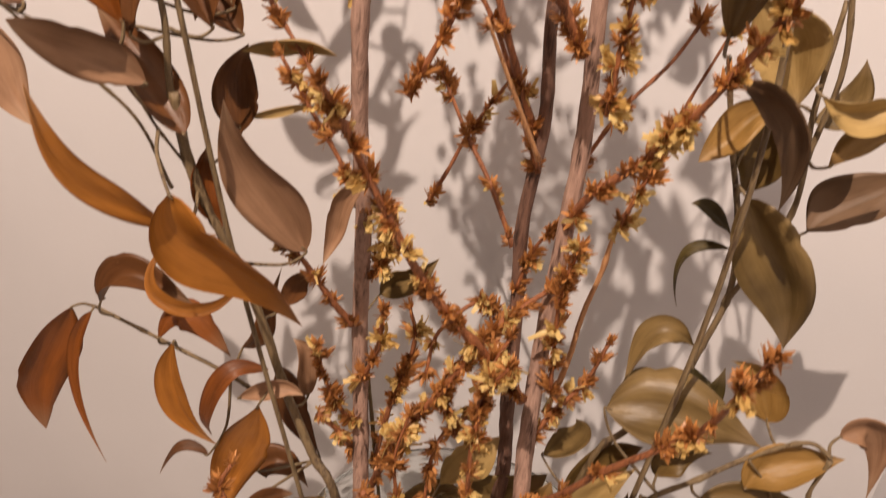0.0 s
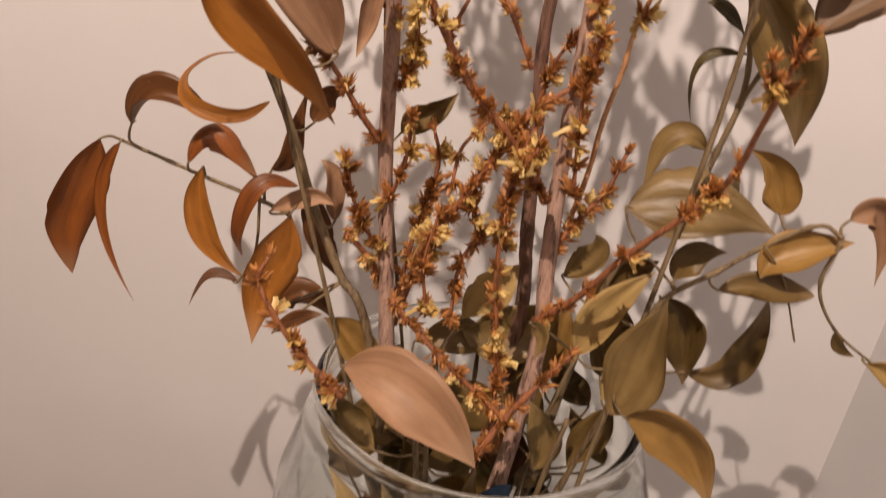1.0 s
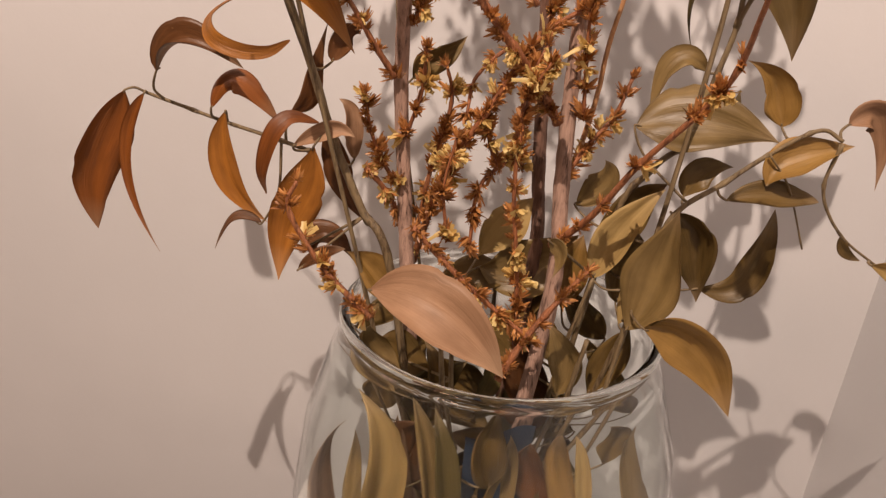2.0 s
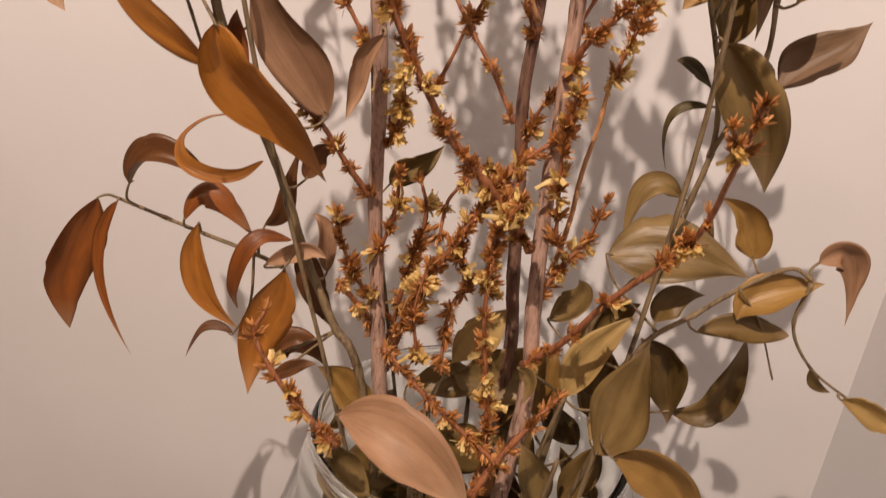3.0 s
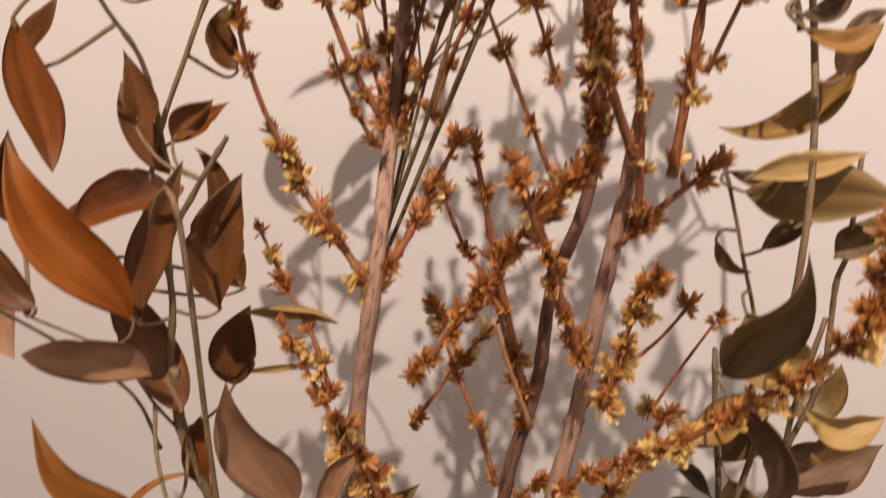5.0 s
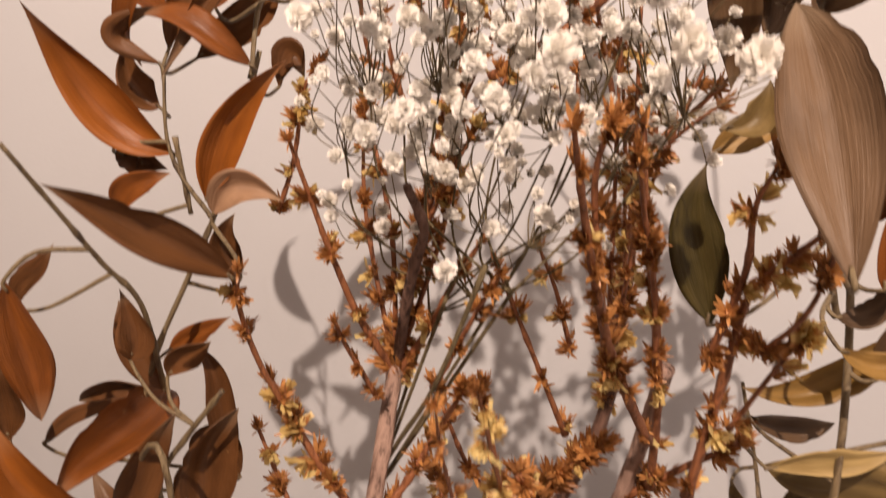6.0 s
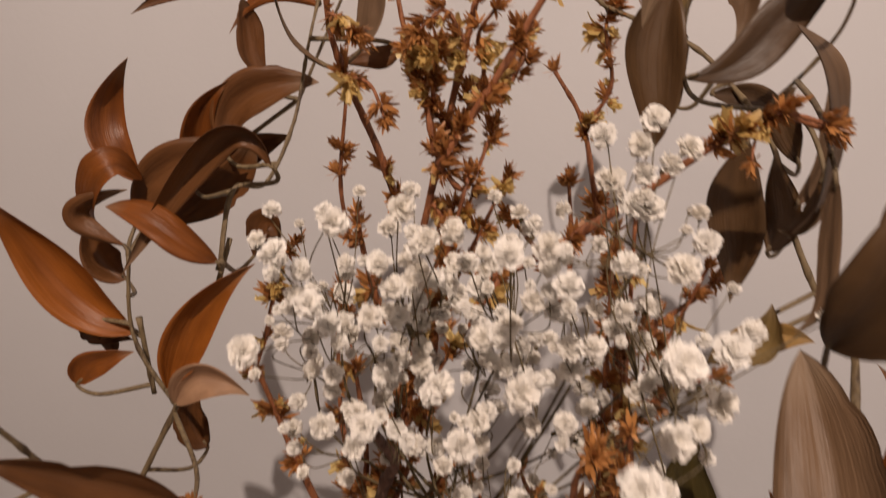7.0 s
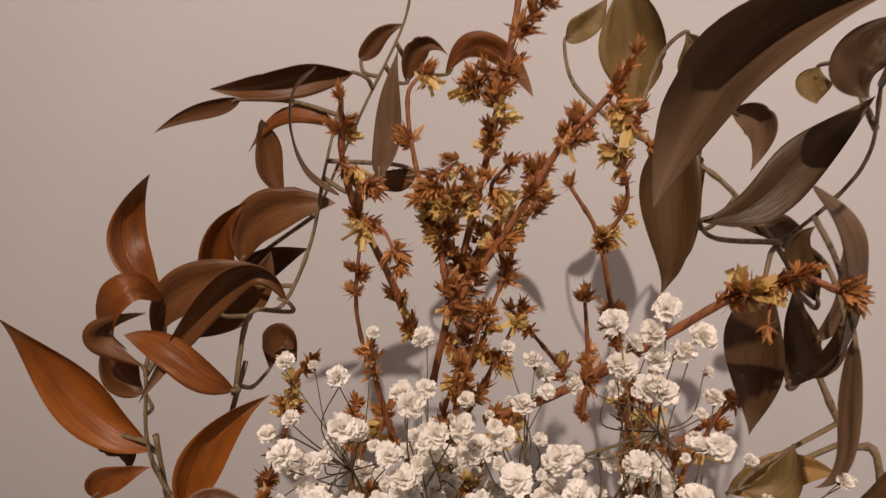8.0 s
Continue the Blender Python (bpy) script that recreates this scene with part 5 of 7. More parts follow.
twig(left_branch, [(-0.0629, 0.0100, 0.4288), (-0.0727, 0.0167, 0.4461), (-0.0858, 0.0233, 0.4619), (-0.0981, 0.0300, 0.4770)], 0.00118, 0.00070, 0.0049, 0.34, 1.08, 214)
twig(left_branch, [(-0.0548, -0.0040, 0.4787), (-0.0643, -0.0037, 0.4880), (-0.0787, -0.0033, 0.5042), (-0.0890, -0.0030, 0.5186)], 0.00173, 0.00098, 0.0042, 0.23, 1.08, 215)
twig(left_branch, [(-0.0798, -0.0030, 0.5063), (-0.0912, -0.0087, 0.5262), (-0.0975, -0.0143, 0.5452), (-0.0968, -0.0200, 0.5565)], 0.00113, 0.00060, 0.0060, 0.35, 0.8, 216)
twig(left_branch, [(-0.0540, -0.0040, 0.4778), (-0.0471, -0.0010, 0.4937), (-0.0419, 0.0020, 0.5110), (-0.0370, 0.0050, 0.5255)], 0.00156, 0.00084, 0.0035, 0.14, 1.08, 217)
twig(left_branch, [(-0.0571, 0.0100, 0.5223), (-0.0692, 0.0063, 0.5376), (-0.0793, 0.0025, 0.5553), (-0.0879, -0.0013, 0.5730), (-0.0934, -0.0050, 0.5854)], 0.00146, 0.00060, 0.0070, 0.15, 0.8, 218)
twig(left_branch, [(-0.0564, 0.0100, 0.5221), (-0.0507, 0.0067, 0.5405), (-0.0476, 0.0033, 0.5557), (-0.0434, 0.0000, 0.5700)], 0.00146, 0.00071, 0.0050, 0.2, 0.8, 219)
twig(left_branch, [(-0.0426, 0.0200, 0.2629), (-0.0306, 0.0012, 0.3091), (-0.0119, -0.0050, 0.3468), (0.0022, -0.0012, 0.3700), (0.0226, 0.0100, 0.3844)], 0.00216, 0.00113, 0.0032, 0.23, 1.08, 220)
twig(left_branch, [(-0.0647, 0.0100, 0.3098), (-0.0547, 0.0150, 0.2962), (-0.0492, 0.0200, 0.2813)], 0.00148, 0.00106, 0.0035, 0.34, 1.08, 221)
twig(left_branch, [(-0.0717, 0.0220, 0.6190), (-0.0805, 0.0170, 0.6343), (-0.0888, 0.0120, 0.6472), (-0.0938, 0.0070, 0.6582), (-0.0960, 0.0020, 0.6726)], 0.00123, 0.00065, 0.0064, 0.4, 0.72, 222)
twig(left_branch, [(-0.0660, 0.0060, 0.6373), (-0.0728, 0.0075, 0.6516), (-0.0799, 0.0090, 0.6628), (-0.0847, 0.0105, 0.6755), (-0.0824, 0.0120, 0.6812)], 0.00083, 0.00046, 0.0034, 0.3, 0.72, 223)
twig(left_branch, [(-0.0649, 0.0060, 0.6356), (-0.0575, 0.0050, 0.6577), (-0.0524, 0.0040, 0.6755), (-0.0472, 0.0030, 0.6851), (-0.0449, 0.0020, 0.6939)], 0.00108, 0.00061, 0.0043, 0.25, 0.72, 224)
twig(left_branch, [(-0.0646, 0.0120, 0.6395), (-0.0624, 0.0153, 0.6471), (-0.0545, 0.0187, 0.6551), (-0.0538, 0.0220, 0.6664)], 0.00086, 0.00050, 0.0025, 0.3, 0.72, 225)
twig(left_branch, [(-0.0660, 0.0050, 0.6613), (-0.0712, 0.0035, 0.6660), (-0.0754, 0.0020, 0.6605)], 0.00056, 0.00039, 0.0025, 0.35, 0.72, 226)
twig(left_branch, [(-0.0649, 0.0060, 0.6356), (-0.0579, 0.0090, 0.6317), (-0.0556, 0.0120, 0.6461)], 0.00084, 0.00049, 0.0034, 0.15, 0.72, 227)
twig(left_branch, [(-0.0657, 0.0050, 0.6707), (-0.0668, 0.0035, 0.6795), (-0.0702, 0.0020, 0.6840)], 0.00055, 0.00037, 0.0025, 0.35, 0.72, 228)
twig(left_branch, [(-0.0664, 0.0050, 0.6838), (-0.0665, 0.0035, 0.6922), (-0.0633, 0.0020, 0.6979)], 0.00054, 0.00036, 0.0025, 0.3, 0.72, 229)
twig(left_branch, [(-0.0694, 0.0120, 0.5955), (-0.0763, 0.0095, 0.6102), (-0.0799, 0.0070, 0.6204)], 0.00107, 0.00056, 0.0051, 0.2, 0.72, 230)
twig(left_branch, [(-0.0841, 0.0420, 0.5993), (-0.0898, 0.0370, 0.6169), (-0.0920, 0.0320, 0.6399)], 0.00078, 0.00056, 0.0051, 0.5, 0.72, 231)
twig(left_branch, [(-0.0644, 0.0120, 0.6257), (-0.0578, 0.0120, 0.6205), (-0.0563, 0.0120, 0.6295)], 0.00076, 0.00050, 0.0034, 0.2, 0.72, 232)
twig(left_branch, [(-0.0427, 0.0300, 0.2688), (-0.0372, 0.0300, 0.3042), (-0.0296, 0.0300, 0.3373), (-0.0328, 0.0300, 0.3535)], 0.00151, 0.00087, 0.0035, 0.34, 1.08, 233)
twig(left_branch, [(-0.0477, 0.0200, 0.3713), (-0.0427, 0.0150, 0.3881), (-0.0420, 0.0100, 0.4034)], 0.00118, 0.00077, 0.0025, 0.69, 1.08, 234)
twig(left_branch, [(-0.0488, 0.0200, 0.3231), (-0.0428, 0.0150, 0.3428), (-0.0411, 0.0100, 0.3632)], 0.00126, 0.00081, 0.0032, 0.34, 1.08, 235)
twig(left_branch, [(-0.0472, 0.0200, 0.2999), (-0.0555, 0.0167, 0.3069), (-0.0634, 0.0133, 0.3249), (-0.0661, 0.0100, 0.3425)], 0.00129, 0.00083, 0.0035, 0.29, 1.08, 236)
grow(left_branch, "olive", (-0.0494, 0.0600, 0.3419), (-0.0378, 0.0600, 0.3520), (-0.0245, 0.0600, 0.3638), 0.0127, (-0.05, -1.00, 0.06), 0, 0.18, 237, 1)
grow(left_branch, "tan", (-0.0496, 0.0000, 0.4173), (-0.0581, 0.0000, 0.4023), (-0.0620, 0.0000, 0.3851), 0.0075, (-0.13, -0.99, 0.05), 20, 0.18, 238, 1)
twig(left_branch, [(-0.0653, 0.0120, 0.6420), (-0.0699, 0.0070, 0.6500), (-0.0705, 0.0020, 0.6595)], 0.00074, 0.00044, 0.0025, 0.35, 0.77, 239)
twig(left_branch, [(-0.0628, 0.0120, 0.6493), (-0.0607, 0.0087, 0.6559), (-0.0636, 0.0053, 0.6631), (-0.0616, 0.0020, 0.6688)], 0.00072, 0.00043, 0.0025, 0.35, 0.77, 240)
twig(left_branch, [(-0.0574, 0.0120, 0.6547), (-0.0534, 0.0145, 0.6603), (-0.0564, 0.0170, 0.6665)], 0.00072, 0.00048, 0.0025, 0.3, 0.77, 241)
twig(left_branch, [(-0.0657, 0.0070, 0.6573), (-0.0731, 0.0045, 0.6595), (-0.0765, 0.0020, 0.6579)], 0.00069, 0.00045, 0.0025, 0.4, 0.77, 242)
twig(left_branch, [(-0.0662, 0.0070, 0.6849), (-0.0693, 0.0070, 0.6797), (-0.0722, 0.0070, 0.6822)], 0.00054, 0.00044, 0.0025, 0.2, 0.77, 243)
twig(left_branch, [(-0.0879, 0.0070, 0.6487), (-0.0824, 0.0045, 0.6484), (-0.0777, 0.0020, 0.6430)], 0.00053, 0.00040, 0.0025, 0.5, 0.77, 244)
twig(left_branch, [(-0.0934, 0.0040, 0.6600), (-0.0891, 0.0030, 0.6590), (-0.0868, 0.0020, 0.6574)], 0.00051, 0.00039, 0.0025, 0.6, 0.77, 245)
twig(left_branch, [(-0.0473, 0.0020, 0.6851), (-0.0432, -0.0005, 0.6827), (-0.0382, -0.0030, 0.6791)], 0.00047, 0.00035, 0.0030, 0.5, 0.77, 246)
twig(left_branch, [(-0.0515, 0.0020, 0.6760), (-0.0478, 0.0070, 0.6797), (-0.0501, 0.0120, 0.6809)], 0.00048, 0.00039, 0.0025, 0.2, 0.77, 247)

middle_branch = thing("flowering_branch", (0.004, 0.024, 0.014), "dark woody flowering branch with starry dried calyxes at the back", "branch", "flowering branches")
stalk(middle_branch, [(0.0040, 0.0240, 0.0140), (0.0060, 0.0240, 0.1500), (0.0164, 0.0300, 0.2624), (0.0137, 0.0350, 0.3102), (0.0105, 0.0380, 0.3605), (0.0071, 0.0340, 0.3960), (0.0084, 0.0300, 0.4390), (0.0045, 0.0260, 0.4761), (0.0073, 0.0220, 0.5063), (0.0066, 0.0200, 0.5328)], 0.00389, 0.00196, BARK_DARK, 248)
twig(middle_branch, [(0.0057, 0.0450, 0.3805), (-0.0076, 0.0550, 0.4038), (-0.0201, 0.0650, 0.4210), (-0.0337, 0.0750, 0.4434)], 0.00152, 0.00090, 0.0056, 0.17, 1.08, 249)
twig(middle_branch, [(-0.0331, 0.0700, 0.3855), (-0.0254, 0.0700, 0.4027), (-0.0182, 0.0700, 0.4205), (-0.0044, 0.0700, 0.4439)], 0.00121, 0.00088, 0.0090, 0.11, 1.08, 250)
twig(middle_branch, [(0.0092, 0.0300, 0.4181), (-0.0129, 0.0267, 0.4671), (-0.0296, 0.0233, 0.4893), (-0.0412, 0.0200, 0.5092)], 0.00130, 0.00074, 0.0056, 0.14, 1.08, 251)
twig(middle_branch, [(0.0059, 0.0300, 0.4317), (-0.0068, 0.0233, 0.4606), (-0.0216, 0.0167, 0.4970), (-0.0323, 0.0100, 0.5245)], 0.00191, 0.00103, 0.0049, 0.14, 1.08, 252)
twig(middle_branch, [(0.0077, 0.0200, 0.4259), (-0.0051, 0.0100, 0.4506), (-0.0164, 0.0000, 0.4732)], 0.00124, 0.00071, 0.0400, 0.0, 1.08, 253, TWIG_PALE)
twig(middle_branch, [(0.0230, 0.0300, 0.4204), (0.0352, 0.0317, 0.4449), (0.0483, 0.0333, 0.4624), (0.0563, 0.0350, 0.4778)], 0.00108, 0.00072, 0.0100, 0.06, 1.08, 254)
twig(middle_branch, [(0.0523, 0.0300, 0.4345), (0.0561, 0.0300, 0.4488), (0.0653, 0.0300, 0.4763)], 0.00085, 0.00060, 0.0100, 0.46, 1.08, 255)
twig(middle_branch, [(0.0060, 0.0300, 0.3578), (0.0022, 0.0225, 0.3360), (-0.0010, 0.0150, 0.3199), (-0.0145, 0.0075, 0.3056), (-0.0168, 0.0000, 0.2809)], 0.00149, 0.00100, 0.0035, 0.34, 1.08, 256)
twig(middle_branch, [(0.0075, 0.0200, 0.5329), (-0.0023, 0.0100, 0.5487), (-0.0036, 0.0000, 0.5606)], 0.00196, 0.00109, 0.0042, 0.17, 1.08, 257)
twig(middle_branch, [(-0.0060, 0.0620, 0.5980), (-0.0196, 0.0620, 0.6242), (-0.0306, 0.0620, 0.6458), (-0.0424, 0.0620, 0.6577)], 0.00119, 0.00071, 0.0051, 0.15, 0.9, 258)
twig(middle_branch, [(-0.0276, 0.0620, 0.6030), (-0.0387, 0.0620, 0.6111), (-0.0483, 0.0620, 0.6176)], 0.00085, 0.00058, 0.0060, 0.1, 0.9, 259)
twig(middle_branch, [(-0.0208, 0.0520, 0.5952), (-0.0245, 0.0520, 0.6127), (-0.0312, 0.0520, 0.6318)], 0.00114, 0.00062, 0.0043, 0.3, 0.72, 260)
twig(middle_branch, [(-0.0301, 0.0620, 0.6443), (-0.0268, 0.0587, 0.6578), (-0.0335, 0.0553, 0.6723), (-0.0326, 0.0520, 0.6819)], 0.00080, 0.00057, 0.0034, 0.4, 0.9, 261)
twig(middle_branch, [(0.0107, 0.0350, 0.3451), (-0.0036, 0.0267, 0.3634), (-0.0195, 0.0183, 0.3518), (-0.0226, 0.0100, 0.3367)], 0.00128, 0.00084, 0.0032, 0.4, 1.08, 262)
twig(middle_branch, [(0.0089, 0.0350, 0.3669), (0.0132, 0.0325, 0.3864), (0.0196, 0.0300, 0.3978)], 0.00112, 0.00083, 0.0035, 0.34, 1.08, 263)
twig(middle_branch, [(-0.0084, 0.0000, 0.3166), (-0.0140, 0.0000, 0.3349), (-0.0120, 0.0000, 0.3481)], 0.00107, 0.00080, 0.0028, 0.52, 1.08, 264)
twig(middle_branch, [(0.0195, 0.0000, 0.5118), (0.0086, -0.0100, 0.5451), (-0.0024, -0.0200, 0.5695), (-0.0130, -0.0300, 0.5895), (-0.0230, -0.0400, 0.6121)], 0.00158, 0.00060, 0.0060, 0.2, 0.72, 265, lean=34)
twig(middle_branch, [(-0.0049, 0.0100, 0.5152), (-0.0225, 0.0050, 0.5418), (-0.0379, 0.0000, 0.5652)], 0.00115, 0.00057, 0.0060, 0.2, 0.8, 266)
twig(middle_branch, [(-0.0134, 0.0000, 0.5469), (-0.0213, 0.0000, 0.5615), (-0.0287, 0.0000, 0.5722)], 0.00089, 0.00049, 0.0070, 0.1, 0.8, 267)
twig(middle_branch, [(-0.0127, -0.0100, 0.5992), (-0.0094, -0.0150, 0.6087), (-0.0052, -0.0200, 0.6165)], 0.00076, 0.00051, 0.0040, 0.2, 0.8, 268)

right_branch = thing("flowering_branch", (0.012, -0.01, 0.014), "stout grey-brown flowering branch with clusters of yellowed flowers", "branch", "flowering branches")
stalk(right_branch, [(0.0120, -0.0100, 0.0140), (0.0100, -0.0120, 0.1500), (0.0225, 0.0000, 0.2607), (0.0212, 0.0080, 0.3094), (0.0201, 0.0120, 0.3615), (0.0211, 0.0140, 0.4318), (0.0175, 0.0100, 0.4759), (0.0155, 0.0060, 0.5065), (0.0125, 0.0000, 0.5333), (0.0102, -0.0050, 0.5506)], 0.00435, 0.00201, BARK, 269)
twig(right_branch, [(0.0149, 0.0000, 0.3382), (0.0011, -0.0080, 0.3583), (-0.0228, -0.0160, 0.3866), (-0.0413, -0.0250, 0.4207), (-0.0532, -0.0350, 0.4483), (-0.0558, -0.0450, 0.4574)], 0.00232, 0.00105, 0.0032, 0.32, 1.08, 270)
twig(right_branch, [(0.0192, 0.0000, 0.2836), (0.0329, -0.0120, 0.3042), (0.0445, -0.0240, 0.3297), (0.0644, -0.0400, 0.3630), (0.0635, -0.0600, 0.3913), (0.0593, -0.0800, 0.4164)], 0.00199, 0.00089, 0.0090, 0.14, 1.08, 271)
twig(right_branch, [(0.0570, -0.0750, 0.4009), (0.0548, -0.0775, 0.4068), (0.0527, -0.0800, 0.4100)], 0.00094, 0.00060, 0.0021, 0.9, 0.86, 272)
twig(right_branch, [(-0.0419, -0.0100, 0.2911), (-0.0212, -0.0167, 0.2734), (-0.0032, -0.0233, 0.2610), (0.0116, -0.0300, 0.2526)], 0.00168, 0.00119, 0.0035, 0.29, 1.08, 273)
twig(right_branch, [(-0.0011, -0.0350, 0.2350), (0.0111, -0.0300, 0.2567), (0.0257, -0.0250, 0.2755), (0.0327, -0.0200, 0.2813)], 0.00191, 0.00106, 0.0035, 0.11, 1.08, 274)
twig(right_branch, [(-0.0551, -0.0400, 0.2624), (-0.0751, -0.0367, 0.2819), (-0.0890, -0.0333, 0.3036), (-0.0864, -0.0300, 0.3143)], 0.00170, 0.00098, 0.0042, 0.23, 1.08, 275)
twig(right_branch, [(0.0131, -0.0050, 0.4662), (0.0002, -0.0133, 0.4876), (-0.0107, -0.0217, 0.5079), (-0.0235, -0.0300, 0.5277)], 0.00212, 0.00127, 0.0035, 0.25, 1.08, 276)
twig(right_branch, [(-0.0380, 0.0000, 0.4469), (-0.0257, -0.0033, 0.4744), (-0.0146, -0.0067, 0.5034), (-0.0011, -0.0100, 0.5268)], 0.00148, 0.00094, 0.0035, 0.14, 1.08, 277)
twig(right_branch, [(0.0207, 0.0100, 0.4066), (0.0244, 0.0020, 0.4206), (0.0364, -0.0060, 0.4360), (0.0458, -0.0200, 0.4563), (0.0550, -0.0400, 0.4873), (0.0560, -0.0600, 0.5138)], 0.00204, 0.00086, 0.0035, 0.32, 1.08, 278)
twig(right_branch, [(0.0170, 0.0050, 0.5034), (0.0260, 0.0000, 0.5195), (0.0352, -0.0050, 0.5343)], 0.00157, 0.00095, 0.0035, 0.17, 1.08, 279)
twig(right_branch, [(0.0283, 0.0200, 0.3191), (0.0326, 0.0183, 0.3462), (0.0339, 0.0167, 0.3681), (0.0371, 0.0150, 0.3887), (0.0386, 0.0133, 0.4066), (0.0450, 0.0117, 0.4281), (0.0493, 0.0100, 0.4476)], 0.00153, 0.00073, 0.0400, 0.0, 1.08, 280, TWIG_PALE)
twig(right_branch, [(0.0386, 0.0130, 0.4067), (0.0443, 0.0090, 0.4289), (0.0480, 0.0050, 0.4487)], 0.00100, 0.00072, 0.0042, 0.46, 1.08, 281)
twig(right_branch, [(0.0231, 0.0100, 0.3141), (0.0324, 0.0133, 0.3288), (0.0410, 0.0167, 0.3391), (0.0471, 0.0200, 0.3558)], 0.00148, 0.00097, 0.0035, 0.57, 1.08, 282)
twig(right_branch, [(0.0259, 0.0050, 0.3394), (0.0222, 0.0025, 0.3803), (0.0247, 0.0000, 0.4020)], 0.00106, 0.00075, 0.0035, 0.52, 1.08, 283)
twig(right_branch, [(0.0245, 0.0000, 0.4488), (0.0244, -0.0050, 0.4861), (0.0264, -0.0100, 0.5001)], 0.00111, 0.00066, 0.0028, 0.63, 1.08, 284)
twig(right_branch, [(0.0066, -0.0200, 0.2382), (0.0038, -0.0175, 0.2761), (-0.0015, -0.0150, 0.3157), (0.0009, -0.0125, 0.3548), (0.0058, -0.0100, 0.3699)], 0.00137, 0.00086, 0.0032, 0.57, 1.08, 285)
twig(right_branch, [(0.0003, -0.0100, 0.3210), (-0.0010, -0.0150, 0.3469), (0.0069, -0.0200, 0.3646)], 0.00115, 0.00084, 0.0024, 0.75, 1.08, 286)
twig(right_branch, [(-0.0268, -0.0100, 0.2871), (-0.0299, -0.0100, 0.3094), (-0.0261, -0.0100, 0.3312)], 0.00108, 0.00068, 0.0035, 0.46, 1.08, 287)
twig(right_branch, [(0.0100, -0.0100, 0.5318), (-0.0112, -0.0300, 0.5610), (-0.0260, -0.0500, 0.5867), (-0.0333, -0.0590, 0.6011), (-0.0389, -0.0680, 0.6126)], 0.00159, 0.00047, 0.0055, 0.12, 0.72, 288, lean=34)
twig(right_branch, [(-0.0375, -0.0900, 0.5672), (-0.0418, -0.0950, 0.5777), (-0.0456, -0.1000, 0.5877)], 0.00044, 0.00021, 0.0042, 0.8, 0.4, 289)
twig(right_branch, [(-0.0439, -0.0900, 0.5653), (-0.0473, -0.0950, 0.5754), (-0.0496, -0.1000, 0.5845)], 0.00033, 0.00018, 0.0042, 0.8, 0.4, 290)
twig(right_branch, [(0.0152, -0.0300, 0.5318), (0.0089, -0.0367, 0.5701), (0.0047, -0.0433, 0.5873), (0.0086, -0.0500, 0.6018)], 0.00143, 0.00066, 0.0044, 0.3, 0.8, 291)
twig(right_branch, [(0.0127, -0.0400, 0.5569), (0.0149, -0.0450, 0.5789), (0.0131, -0.0500, 0.5834)], 0.00069, 0.00045, 0.0040, 0.4, 0.8, 292)
twig(right_branch, [(-0.0507, 0.0120, 0.6086), (-0.0366, 0.0080, 0.6234), (-0.0240, 0.0040, 0.6401), (-0.0140, 0.0000, 0.6548), (-0.0066, -0.0040, 0.6631), (0.0014, -0.0080, 0.6635)], 0.00143, 0.00080, 0.0160, 0.1, 0.9, 293)
twig(right_branch, [(-0.0129, -0.0060, 0.6585), (-0.0084, -0.0080, 0.6639), (0.0001, -0.0100, 0.6644)], 0.00062, 0.00049, 0.0022, 0.4, 0.81, 294)
twig(right_branch, [(-0.0082, -0.0060, 0.6627), (-0.0097, -0.0080, 0.6580), (-0.0097, -0.0100, 0.6549)], 0.00041, 0.00025, 0.0034, 0.4, 0.72, 295)
twig(right_branch, [(0.0001, 0.0420, 0.5969), (0.0085, 0.0420, 0.6087), (0.0160, 0.0420, 0.6215)], 0.00108, 0.00074, 0.0100, 0.2, 0.9, 296)
twig(right_branch, [(0.0548, -0.0600, 0.5118), (0.0548, -0.0600, 0.5273), (0.0531, -0.0600, 0.5384)], 0.00086, 0.00058, 0.0028, 0.23, 1.08, 297)
twig(right_branch, [(0.0033, -0.0400, 0.5697), (0.0015, -0.0450, 0.5910), (-0.0034, -0.0500, 0.6043), (-0.0044, -0.0550, 0.6129)], 0.00101, 0.00045, 0.0045, 0.25, 0.72, 298)
twig(right_branch, [(0.0072, -0.0500, 0.5788), (0.0093, -0.0550, 0.5905), (0.0063, -0.0600, 0.6081)], 0.00072, 0.00044, 0.0060, 0.25, 0.72, 299)
twig(right_branch, [(-0.0116, -0.0300, 0.5577), (-0.0216, -0.0367, 0.5823), (-0.0291, -0.0433, 0.6012), (-0.0305, -0.0500, 0.6125)], 0.00110, 0.00056, 0.0050, 0.1, 0.72, 300, lean=34)
twig(right_branch, [(0.0030, -0.0200, 0.5535), (-0.0073, -0.0283, 0.5780), (-0.0171, -0.0367, 0.5961), (-0.0235, -0.0450, 0.6078)], 0.00105, 0.00049, 0.0050, 0.12, 0.72, 301, lean=34)
twig(right_branch, [(-0.0610, 0.0000, 0.5203), (-0.0701, -0.0050, 0.5346), (-0.0741, -0.0100, 0.5440)], 0.00093, 0.00056, 0.0050, 0.2, 0.72, 302)
twig(right_branch, [(-0.0464, -0.0100, 0.5323), (-0.0420, -0.0150, 0.5541), (-0.0387, -0.0200, 0.5705)], 0.00101, 0.00051, 0.0050, 0.15, 0.72, 303)
twig(right_branch, [(-0.1053, 0.0420, 0.5504), (-0.1022, 0.0387, 0.5695), (-0.1015, 0.0353, 0.5902), (-0.0975, 0.0320, 0.6000)], 0.00102, 0.00060, 0.0043, 0.5, 0.81, 304)

